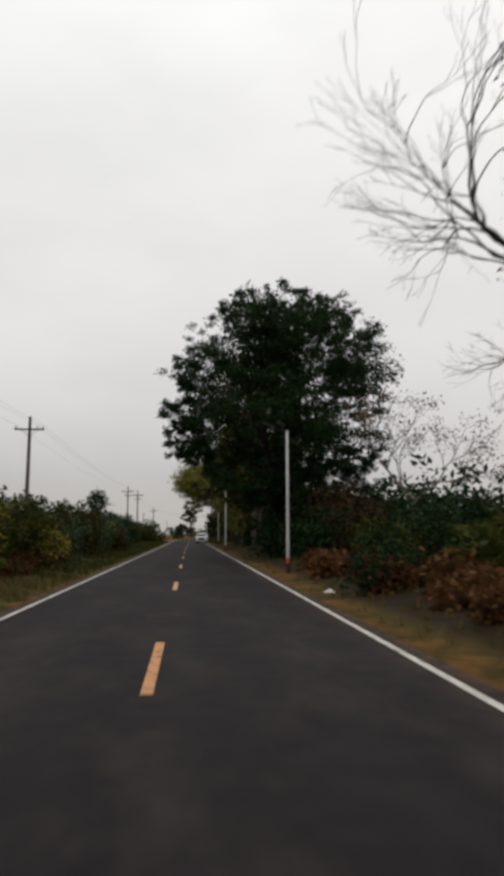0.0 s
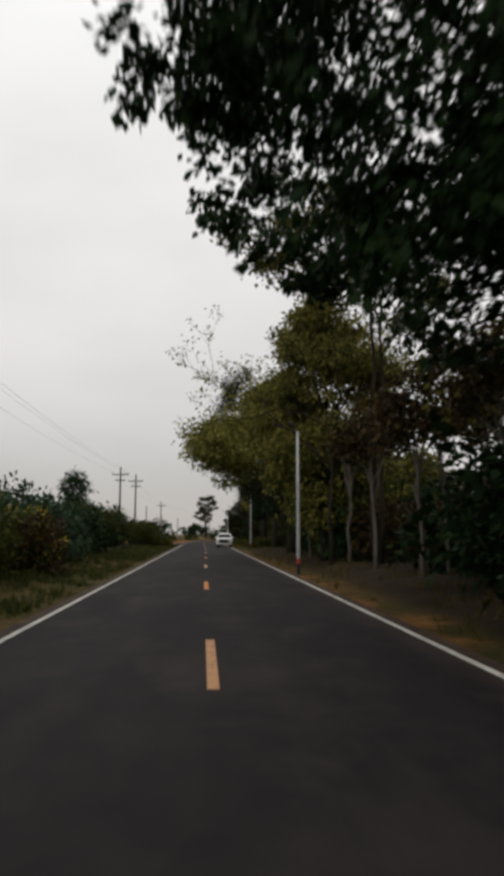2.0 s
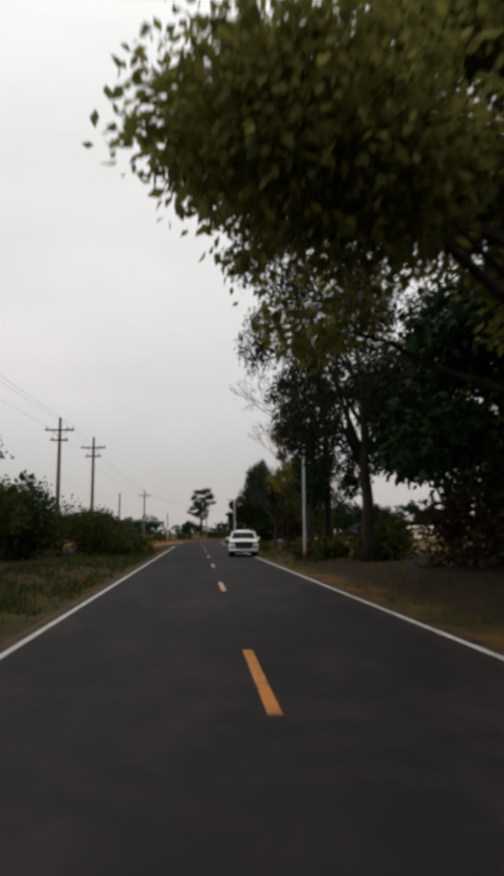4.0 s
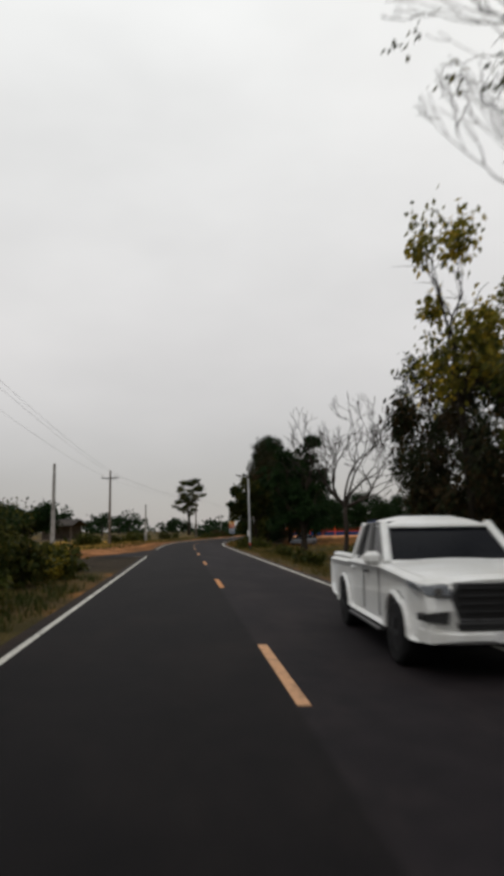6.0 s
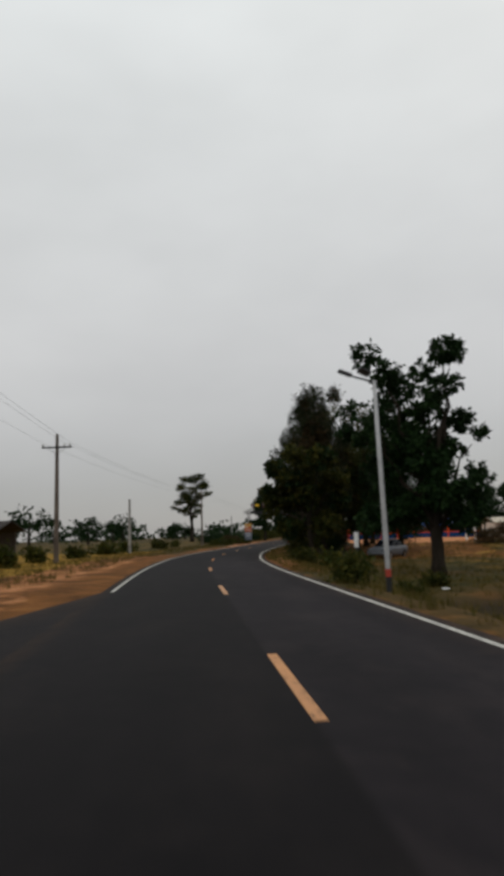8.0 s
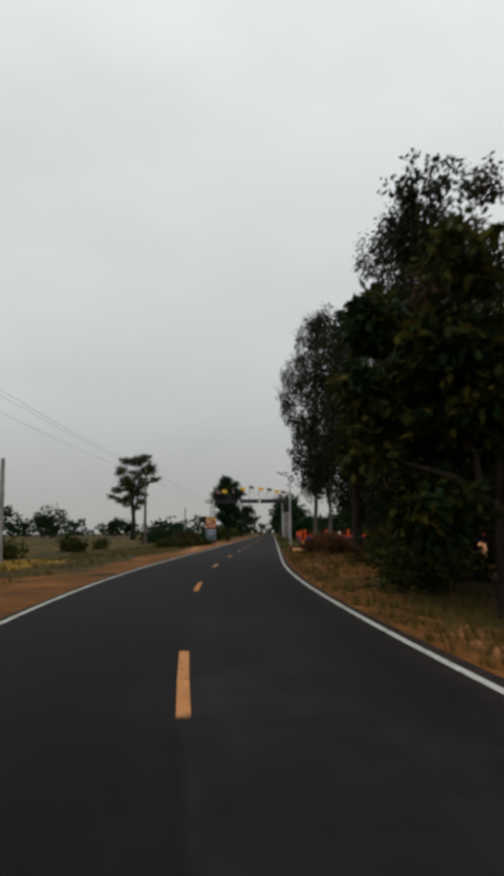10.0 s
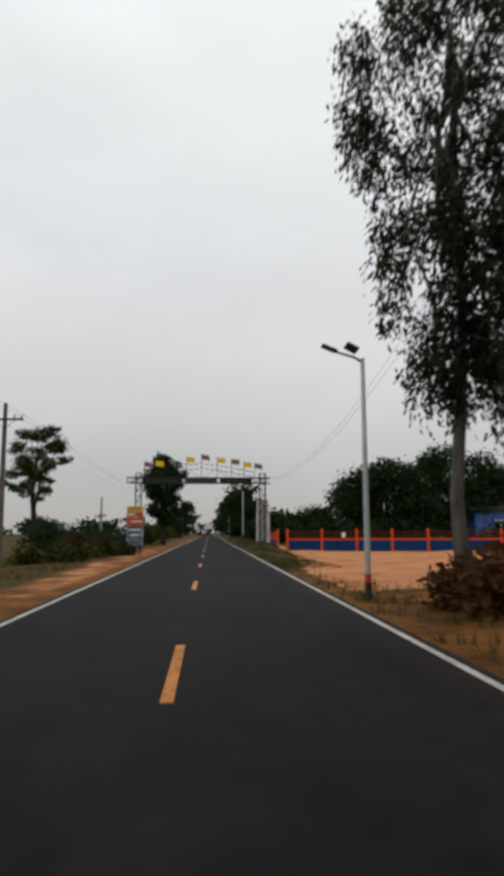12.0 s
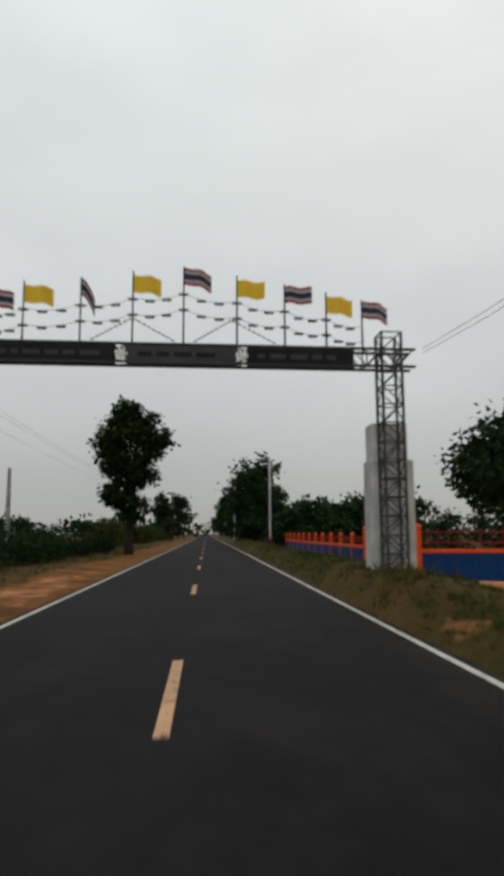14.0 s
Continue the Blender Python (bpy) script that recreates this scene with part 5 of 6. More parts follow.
rng = np.random.default_rng(9)
spots = []
for i in range(120):
    a = rng.uniform(-75, 75)
    d = rng.uniform(190, 420)
    x, y = 5 + d * math.sin(radians(a + 6)), 120 + d * math.cos(radians(a + 6))
    s, lat = station(np.array([x]), np.array([y]))
    if abs(lat[0]) > 24 and not (245 < s[0] < 330 and 0 < lat[0] < 75):
        spots.append((x, y, float(s[0]), float(lat[0])))
for i in range(46):
    s, lat = rng.uniform(60, 240), rng.uniform(-150, -70)
    x, y = along(s, lat)
    spots.append((float(x), float(y), s, lat))
for i in range(60):
    s, lat = rng.uniform(0, 250), rng.uniform(80, 170)
    x, y = along(s, lat)
    spots.append((float(x), float(y), s, lat))
for i, (x, y, s, lat) in enumerate(spots):
    m = pose(x, y, ground_z(s, lat) - 0.1, 0, 0, i * 47) @ Matrix.Diagonal((*(0.8 + 0.5 * rng.random(3)),  1))
    if i < 5:
        far[i].matrix_world = m
    else:
        ob = copy_thing(far[i % 5], m)
        ob.matrix_basis = m
woods = []
re = np.random.default_rng(170)
for i in range(900):
    a = radians(re.uniform(-180, 180))
    d = re.uniform(430, 560)
    woods.append((math.sin(a) * d, 150 + math.cos(a) * d, 2.6 + re.random() * 2.2, 7 + 6 * re.random(), 7 + 6 * re.random(), 3.6 + 2.6 * re.random()))
part_me = quads_mesh("far_woods", leaf_quads(re, woods, 45000, 2.1, 0.0, 8, 1.5, 0.8, 0.3), LEAF_DARK)
tagged(new("far_woods", part_me), "low dark woods along the horizon", "woods", kind="stuff")


# ---------------------------------------------------------------- street lamps
def street_lamp(s, lat, lean=0.0):
    root = thing("street_lamp", on_ground(s, lat, -0.02) @ pose(0, 0, 0, 0, lean, 0), "pale grey pole with solar street lamp and painted base bands", "street lamp", "street lamps along the road")
    part("pole", Shape().tube([(0, 0, -0.3), (0, 0, 0.9), (0, 0, 3), (0, 0, 5.72)], [0.07, 0.07, 0.062, 0.05], 12), POLE_GREY, root, shade=True)
    part("band", Shape().tube([(0, 0, 0.0), (0, 0, 0.42)], 0.079, 12), BLACK, root, "black painted base band")
    part("band", Shape().tube([(0, 0, 0.42), (0, 0, 0.62)], 0.078, 12), RED_BAND, root, "red painted band")
    arm = part("arm", Shape().tube([(0.0, 0, 5.62), (-0.2, 0, 5.74), (-0.55, 0, 5.84), (-0.94, 0, 5.99)], [0.03, 0.03, 0.026, 0.024], 8), STEEL_DARK, root)
    part("lamp_head", Shape().box((-0.80, 0, 5.95), (0.40, 0.22, 0.07), 0, 0.02, Matrix.Rotation(radians(22), 3, "Y")), STEEL_DARK, arm)
    part("solar_panel", Shape().box((-0.26, 0, 5.97), (0.32, 0.5, 0.05), 0, 0.01, Matrix.Rotation(radians(28), 3, "Y")), BLACK, arm, "dark tilted solar panel")
    return root


plain_lamp = street_lamp(27.2, 4.2)
for s, lat in ((63.0, 3.6), (107.2, 4.8)):
    copy_thing(plain_lamp, on_ground(s, lat, -0.02))
lamp_first = street_lamp(163.0, 4.42, -1.0)
for s, lat, lean in ((232.2, 3.95, 0), (297, 4.25, 0), (352, 4.2, 0)):
    ob = copy_thing(lamp_first, on_ground(s, lat, -0.02) @ pose(0, 0, 0, 0, lean, 0))


# ---------------------------------------------------------------- utility poles and wires
def utility_pole(s, lat, arm_z, top, double=False, arms=True):
    label = "concrete utility pole with a steel crossarm and insulators" if arms else "plain weathered concrete pole in the verge"
    root = thing("utility_pole", on_ground(s, lat, -0.05), label, "utility pole", "utility poles")
    sh = Shape()
    sh.loft([[(x * w, y * w, z) for x, y in ((-1, -1), (1, -1), (1, 1), (-1, 1))] for z, w in ((-0.3, 0.15), (top * 0.5, 0.12), (top, 0.085))])
    part("post", sh, CONCRETE if not arms else TIMBER, root)
    if arms:
        for k in range(2 if double else 1):
            z = arm_z - 0.75 * k
            arm = part("crossarm", Shape().box((0, -0.13, z), (2.1 if k == 0 else 1.3, 0.1, 0.11), 0, 0.01), STEEL_DARK, root)
            for x in (-0.95, 0.55, 0.95) if k == 0 else (-0.5, 0.5):
                part("insulator", Shape().tube([(x, -0.13, z + 0.05), (x, -0.13, z + 0.13), (x, -0.13, z + 0.2), (x, -0.13, z + 0.27)], [0.03, 0.07, 0.05, 0.02], 8), CONCRETE, arm)
        part("brace", Shape().tube([(-0.6, -0.14, arm_z - 0.03), (0, -0.12, arm_z - 0.55), (0.6, -0.14, arm_z - 0.03)], 0.018, 5), STEEL_DARK, root)
    return root


POLES = [(-8, -11.6, 8.9), (50, -11.3, 8.9), (123.5, -10.7, 8.9), (133.3, -9.7, 9.0), (192.8, -11.0, 8.1), (255, -11.2, 8.0), (382, -11.4, 8.0)]
for i, (s, lat, z) in enumerate(POLES):
    utility_pole(s, lat, z, z + 0.95, double=i in (2, 3))
utility_pole(160.0, -10.3, 0, 6.6, arms=False)
utility_pole(219, -12.6, 0, 5.9, arms=False)
utility_pole(297.5, -12.3, 0, 5.6, arms=False)


def cable(name, pts, r, label, sag=0.6, group="overhead wires"):
    sh = Shape()
    line = []
    for a, b in zip(pts, pts[1:]):
        for i in range(12):
            u = i / 12
            line.append(Vector(a).lerp(Vector(b), u) - Vector((0, 0, sag * 4 * u * (1 - u))))
    line.append(Vector(pts[-1]))
    sh.tube(line, r, 4)
    return tagged(new(name, sh.mesh(name, WIRE)), label, "wire", group)


for off in (-0.95, 0.55, 0.95):
    run = []
    for s, lat, z in POLES[:3] + POLES[4:]:
        x, y = along(s, lat + off)
        run.append((float(x), float(y), z + 0.28 + ground_z(s, lat)))
    cable("power_wire", run, 0.007, "thin black sagging power line")
for k in (0, 1):
    run = []
    for s, lat, z in ((268.2, 5.1, 5.62 - 0.1 * k), (230.2, 6.9, 9.5 - 0.4 * k)):
        x, y = along(s, lat)
        run.append((float(x), float(y), z))
    cable("power_wire", run, 0.0055, "thin black wire hanging from the gateway to a tall tree", 1.6)

# ---------------------------------------------------------------- reflector post and litter
mark = thing("marker_post", on_ground(167.4, 4.7, -0.02), "black and white painted roadside marker post", "post")
part("post", Shape().box((0, 0, 0.85), (0.11, 0.11, 1.7), 0, 0.02), BLACK, mark)
part("band", Shape().box((0, 0, 1.45), (0.125, 0.125, 0.5), 0, 0.015), WHITE, mark, "white painted upper band")
part("band", Shape().box((0, 0, 0.62), (0.123, 0.123, 0.3), 0, 0.015), WHITE, mark, "white painted band")
rng = np.random.default_rng(3)
for i, (s, lat, k) in enumerate(((18.4, 4.05, 0.17), (169.5, 8.4, 0.16), (166.8, 9.6, 0.13))):
    sh = Shape()
    rings = []
    for j in range(5):
        z = (j / 4) * (0.45 + 0.3 * rng.random())
        w = math.sin(math.pi * (0.15 + 0.8 * j / 4))
        rings.append([(math.cos(a * 0.785) * w * (0.7 + 0.5 * rng.random()) * k, math.sin(a * 0.785) * w * (0.7 + 0.5 * rng.random()) * k, z * k + 0.0) for a in range(8)])
    sh.loft(rings)
    ob = new("litter_bag", sh.mesh("litter_bag", PAPER))
    ob.matrix_world = on_ground(s, lat, -0.02)
    tagged(ob, "crumpled white plastic bag lying on the verge", "litter", "roadside litter")

sign = thing("box_post", on_ground(273.4, 11.5, -0.05), "thin dark post with a small white box before the fence", "post")
part("post", Shape().tube([(0, 0, -0.2), (0, 0, 2.1)], [0.045, 0.04], 8), STEEL_DARK, sign)
part("box", Shape().box((0, -0.07, 1.42), (0.30, 0.14, 0.40), 0, 0.02), WHITE, sign, "small white box")

# ---------------------------------------------------------------- white pickup truck
truck = thing("pickup_truck", pose(2.28, 115.3, 0.0, 0, 0, -3.2) @ Matrix.Diagonal((0.98, 1, 0.94, 1)), "white double-cab pickup truck on the far lane", "pickup truck")


def arch(cy, r=0.43, n=9, z=0.36):
    return [(cy + r * math.cos(math.pi * (1 - i / (n - 1))), max(z - 0.02, z + r * math.sin(math.pi * i / (n - 1)))) for i in range(n)]


side = [(0.05, 0.50), (0.14, 0.36), (0.44, 0.33)] + arch(0.93)[1:-1] + [(1.42, 0.34), (3.52, 0.34)] + arch(4.02)[1:-1] + [(4.55, 0.40), (5.12, 0.46), (5.24, 0.6), (5.24, 1.02), (5.18, 1.08), (3.62, 1.09), (3.50, 1.11), (1.52, 1.12), (0.95, 1.09), (0.50, 1.05), (0.22, 1.01), (0.08, 0.93), (0.02, 0.70)]
tr_sh = Shape()


def side_ring(x, k):
    """The side outline at x, drawn in by k along its upper and front edges; the nose is rounded in plan."""
    out = []
    for y, z in side:
        nose = max(0.0, 0.9 - y) / 0.9
        out.append((x * (1 - 0.13 * nose * nose), y + (k * 1.3 if y < 0.3 else -k * 0.6 if y > 5.0 else 0), z - (k if z > 0.8 else 0) + (k * 0.5 if z < 0.345 else 0)))
    return out


tr_sh.loft([side_ring(x, k) for x, k in ((-0.88, 0.13), (-0.915, 0.07), (-0.925, 0.045), (-0.90, 0.018), (-0.84, 0.0), (0.84, 0.0), (0.90, 0.018), (0.925, 0.045), (0.915, 0.07), (0.88, 0.13))])
part("body", tr_sh, CAR_WHITE, truck)
# bonnet, slightly crowned
bon = Shape()
bon.loft([[(x * w, y, z + 0.012 + 0.05 * (1 - x * x)) for x in (-1, -0.8, -0.45, 0, 0.45, 0.8, 1)] + [(x * w, y, z - 0.05) for x in (1, 0, -1)] for y, z, w in ((0.12, 0.955, 0.62), (0.26, 1.005, 0.70), (0.55, 1.05, 0.76), (0.95, 1.085, 0.79), (1.54, 1.12, 0.80))])
part("bonnet", bon, CAR_WHITE, truck)
for cy in (0.93, 4.02):
    for sx in (-1, 1):
        flare = Shape()
        flare.tube([(sx * (0.915 - (0.035 if cy < 1 and j < 4 else 0)), cy + 0.445 * math.cos(math.pi * (1 - j / 12)), 0.37 + 0.445 * math.sin(math.pi * j / 12)) for j in range(13)], 0.035, 6)
        part("wheel_flare", flare, CAR_WHITE, truck)
# cab: pillars and roof as a shell of white, glass set into it
cab = Shape()


def cab_at(z):
    """Front and rear of the cab at a height."""
    u = (z - 1.1) / 0.62
    return 1.50 + 0.78 * u, 3.58 - 0.34 * u, 0.845 - 0.15 * u


f, b, w = cab_at(1.06)
g, c, v = cab_at(1.16)
cab.loft([[(-w, f, 1.06), (w, f, 1.06), (w, b, 1.06), (-w, b, 1.06)], [(-v, g, 1.16), (v, g, 1.16), (v, c, 1.16), (-v, c, 1.16)]])
# a roof rounded along and across
roof = Shape()
across = (-1, -0.95, -0.82, -0.5, 0, 0.5, 0.82, 0.95, 1)
roof.loft([[(x * w, y, 1.60 + (z - 1.60) * (1 - abs(x) ** 5)) for x in across] + [(w, y, 1.57), (-w, y, 1.57)] for y, z, w in ((2.07, 1.605, 0.705), (2.16, 1.66, 0.71), (2.32, 1.71, 0.715), (2.6, 1.745, 0.715), (2.95, 1.74, 0.71), (3.18, 1.705, 0.70), (3.30, 1.65, 0.69), (3.35, 1.605, 0.68))])
part("roof", roof, CAR_WHITE, truck, shade=True)
for sx in (-1, 1):
    for y_at in (0.0, 0.46, 0.80, 1.0):
        pts = []
        for z in (1.12, 1.40, 1.63):
            f, b, w = cab_at(z)
            pts.append((sx * (w - 0.02), f + (b - f) * y_at, z))
        if y_at in (0.0, 1.0):
            cab.tube(pts, 0.055, 6)
        else:
            part("pillar", Shape().tube(pts, 0.042, 6), BLACK, truck, "black door pillar")
part("cab", cab, CAR_WHITE, truck)
f0, b0, w0 = cab_at(1.15)
f1, b1, w1 = cab_at(1.66)
part("windscreen", Shape().loft([[(-w0 + .05, f0 + .02, 1.15), (w0 - .05, f0 + .02, 1.15), (w0 - .05, f0 + .05, 1.15), (-w0 + .05, f0 + .05, 1.15)], [(-w1 + .05, f1 + .02, 1.66), (w1 - .05, f1 + .02, 1.66), (w1 - .05, f1 + .05, 1.66), (-w1 + .05, f1 + .05, 1.66)]]), GLASS_DARK, truck)
part("rear_window", Shape().loft([[(-w0 + .05, b0 - .05, 1.15), (w0 - .05, b0 - .05, 1.15), (w0 - .05, b0 - .02, 1.15), (-w0 + .05, b0 - .02, 1.15)], [(-w1 + .05, b1 - .05, 1.66), (w1 - .05, b1 - .05, 1.66), (w1 - .05, b1 - .02, 1.66), (-w1 + .05, b1 - .02, 1.66)]]), GLASS_DARK, truck)
for sx in (-1, 1):
    part("side_window", Shape().loft([[(sx * (w0 - .03), f0 + .06, 1.15), (sx * (w0 - .03), b0 - .06, 1.15), (sx * (w0 - .01), b0 - .06, 1.15), (sx * (w0 - .01), f0 + .06, 1.15)], [(sx * (w1 - .03), f1 + .04, 1.66), (sx * (w1 - .03), b1 - .05, 1.66), (sx * (w1 - .01), b1 - .05, 1.66), (sx * (w1 - .01), f1 + .04, 1.66)]]), GLASS_DARK, truck)
    part("mirror", Shape().box((sx * 0.965, 1.74, 1.18), (0.23, 0.13, 0.18), 0, 0.055), CAR_WHITE, truck, "white wing mirror")
    lens = part("headlight", Shape().loft([[(sx * 0.57, 0.00, 0.86), (sx * 0.80, 0.06, 0.86), (sx * 0.86, 0.10, 0.95), (sx * 0.59, 0.02, 0.965)], [(sx * 0.58, 0.16, 0.86), (sx * 0.9, 0.40, 0.93), (sx * 0.905, 0.46, 1.0), (sx * 0.6, 0.16, 0.98)]]), LAMP_GLASS, truck, "smoky headlight lens")
    part("reflector", Shape().tube([(sx * 0.70, -0.01, 0.905), (sx * 0.70, 0.08, 0.905)], [0.045, 0.04], 10), CHROME, lens, "bright round reflector")
    part("fog_light", Shape().loft([[(sx * 0.62, -0.02, 0.57), (sx * 0.84, 0.05, 0.60), (sx * 0.84, 0.05, 0.67), (sx * 0.60, -0.02, 0.70)], [(sx * 0.62, 0.16, 0.57), (sx * 0.87, 0.20, 0.60), (sx * 0.87, 0.20, 0.67), (sx * 0.60, 0.16, 0.70)]]), BLACK, truck, "black fog light recess")
    for y in (2.42, 3.32):
        part("door_handle", Shape().box((sx * 0.905, y, 0.98), (0.04, 0.2, 0.04), 0, 0.015), BLACK if y < 3 else CAR_WHITE, truck)
    part("door_gap", Shape().box((sx * 0.911, 1.66, 0.76), (0.012, 0.012, 0.6)), BLACK, truck, "dark door seam")
    part("door_gap", Shape().box((sx * 0.911, 2.56, 0.76), (0.012, 0.012, 0.6)), BLACK, truck, "dark door seam")
    part("side_step", Shape().box((sx * 0.90, 2.46, 0.30), (0.14, 1.9, 0.06), 0, 0.02), BLACK, truck, "black side step")
    part("arch_lining", Shape().tube([(sx * 0.55, 0.93, 0.42), (sx * 0.88, 0.93, 0.42)], 0.42, 16), TYRE, truck, "black wheel arch lining")
    part("arch_lining", Shape().tube([(sx * 0.55, 4.02, 0.42), (sx * 0.88, 4.02, 0.42)], 0.42, 16), TYRE, truck, "black wheel arch lining")
    for y in (0.93, 4.02):
        prof = [(0.13, 0.30), (0.13, 0.33), (0.10, 0.37), (-0.10, 0.37), (-0.13, 0.33), (-0.13, 0.2)]
        rings = [[(sx * 0.80 + a, y + r * math.cos(t * math.pi / 10), 0.37 + r * math.sin(t * math.pi / 10)) for t in range(20)] for a, r in prof]
        wheel = part("wheel", Shape().loft(rings), TYRE, truck, "black tyre")
        rim = Shape().tube([(sx * 0.86, y, 0.37), (sx * 0.925, y, 0.37)], [0.22, 0.20], 16)
        for t in range(6):
            a = t * math.pi / 3
            rim.box((sx * 0.93, y + 0.12 * math.cos(a), 0.37 + 0.12 * math.sin(a)), (0.03, 0.2, 0.05), 0, 0, Matrix.Rotation(a, 3, "X"))
        part("rim", rim, STEEL_DARK, wheel, "grey alloy rim")
grille = part("grille", Shape().prism([(-0.50, 0.985), (0.50, 0.985), (0.565, 0.87), (0.50, 0.62), (-0.50, 0.62), (-0.565, 0.87)], -0.045, 0.12, "y"), BLACK, truck, "large black radiator grille")
for z, w in ((0.70, 0.94), (0.78, 1.0), (0.86, 1.04), (0.94, 1.0)):
    part("grille_bar", Shape().box((0, -0.055, z), (w, 0.02, 0.018)), STEEL_DARK, grille)
part("grille_surround", Shape().tube([(0.50, -0.04, 0.995), (0.575, -0.04, 0.87), (0.505, -0.04, 0.61), (-0.505, -0.04, 0.61), (-0.575, -0.04, 0.87), (-0.50, -0.04, 0.995)], 0.02, 6), STEEL_GREY, grille, "dull grey grille surround")
part("bumper", Shape().loft([[(-0.86, 0.22, z), (-0.80, 0.04, z), (-0.5, -0.05 - k, z), (0.5, -0.05 - k, z), (0.80, 0.04, z), (0.86, 0.22, z), (0.7, 0.34, z), (-0.7, 0.34, z)] for z, k in ((0.37, -0.02), (0.41, 0.03), (0.47, 0.03), (0.50, 0.0))]), CAR_WHITE, truck)
part("lower_intake", Shape().box((0, -0.03, 0.555), (1.06, 0.08, 0.09), 0, 0.02), BLACK, truck, "black lower intake")
part("number_plate", Shape().box((0, -0.095, 0.445), (0.34, 0.02, 0.11), 0, 0.005), FLAG_WHITE, truck, "blank pale number plate")
part("underside", Shape().box((0, 2.6, 0.40), (1.5, 4.6, 0.22), 0, 0.03), TYRE, truck, "dark underside")
for sx in (-1, 1):
    part("bed_rail", Shape().box((sx * 0.80, 4.4, 1.11), (0.14, 1.62, 0.09), 0, 0.03), CAR_WHITE, truck)
    part("tail_light", Shape().box((sx * 0.83, 5.22, 0.85), (0.12, 0.05, 0.36), 0, 0.015), RED_BAND, truck, "red tail light")
part("bed_floor", Shape().box((0, 4.4, 1.085), (1.42, 1.5, 0.02)), BLACK, truck, "dark load bed")
part("tailgate", Shape().box((0, 5.18, 0.86), (1.5, 0.08, 0.5), 0, 0.02), CAR_WHITE, truck)

# ---------------------------------------------------------------- gateway over the road
GATE_S = 268.3
gx0, gy0 = along(GATE_S, 0.0)
gate = thing("road_gateway", pose(float(gx0), float(gy0), 0, 0, 0, heading(GATE_S) + 2.0), "steel lattice gateway spanning the road with sign panels and flags", "gateway")


def lattice(name, x0, x1, y0, y1, z0, z1, parent, mat, bay=0.42):
    sh = Shape()
    for x in (x0, x1):
        for y in (y0, y1):
            sh.tube([(x, y, z0), (x, y, z1)], 0.033, 6)
    nb = max(1, round((z1 - z0) / bay))
    for i in range(nb):
        a, b = z0 + (z1 - z0) * i / nb, z0 + (z1 - z0) * (i + 1) / nb
        for y in (y0, y1):
            sh.tube([(x0, y, b), (x1, y, b)], 0.017, 5)
            sh.tube([(x0, y, a if i % 2 else b), (x1, y, b if i % 2 else a)], 0.015, 5)
        for x in (x0, x1):
            sh.tube([(x, y0, b), (x, y1, b)], 0.017, 5)
            sh.tube([(x, y0, a if i % 2 else b), (x, y1, b if i % 2 else a)], 0.015, 5)
    return part(name, sh, mat, parent)


lattice("lattice_column", -5.24, -4.82, -0.25, 0.25, -0.1, 5.95, gate, STEEL_DARK)
lattice("lattice_column", 4.09, 4.54, -0.46, 0.0, 0.2, 5.95, gate, STEEL_GREY, 0.42)
ped = part("pedestal", Shape().box((4.42, 0.42, 1.77), (0.98, 0.72, 2.72), 0, 0.03), PEDESTAL, gate, "weathered pale concrete pedestal")
part("pedestal_top", Shape().box((4.39, 0.42, 3.54), (0.82, 0.6, 0.86), 0, 0.03), PEDESTAL, ped)
beam = Shape()
for z in (5.22, 5.62):
    for y in (-0.2, 0.2):
        beam.tube([(-5.9, y, z), (4.95, y, z)], 0.035, 6)
x = -5.9
k = 0
while x < 4.6:
    for y in (-0.2, 0.2):
        beam.tube([(x, y, 5.22 if k % 2 else 5.62), (x + 0.36, y, 5.62 if k % 2 else 5.22)], 0.016, 5)
        beam.tube([(x, y, 5.22), (x, y, 5.62)], 0.016, 5)
    beam.tube([(x, -0.2, 5.62), (x, 0.2, 5.62)], 0.016, 5)
    x += 0.36
    k += 1
part("truss", beam, STEEL_DARK, gate)
for x0, x1, mat, lab in ((-4.75, -1.78, PANEL_DARK, "dark sign panel"), (-1.55, 0.85, PANEL_GREY, "grey middle sign panel"), (1.08, 3.5, PANEL_DARK, "dark sign panel")):
    pn = part("sign_panel", Shape().box(((x0 + x1) / 2, -0.27, 5.36), (x1 - x0, 0.05, 0.40), 0, 0.01), mat, gate, lab)
    part("panel_edge", Shape().box(((x0 + x1) / 2, -0.30, 5.16), (x1 - x0, 0.06, 0.06), 0, 0.01), BLACK, pn)
    w = x0 + 0.25
    rr = random.Random(int(x0 * 100))
    while w < x1 - 0.4:
        k = 0.12 + 0.3 * rr.random()
        part("writing_bar", Shape().box((w + k / 2, -0.299, 5.37), (k, 0.008, 0.10)), PANEL_GREY if mat is PANEL_DARK else PANEL_DARK, pn)
        w += k + 0.1
for x in (-4.85, -1.66, 0.97):
    em = Shape()
    for a in range(6):
        em.tube([(x, -0.30, 5.36), (x + 0.14 * math.cos(a), -0.30, 5.36 + 0.16 * math.sin(a))], [0.04, 0.025], 6)
    em.tube([(x, -0.29, 5.36), (x, -0.33, 5.36)], 0.07, 10)
    part("emblem", em, WHITE, gate, "small white ornament")


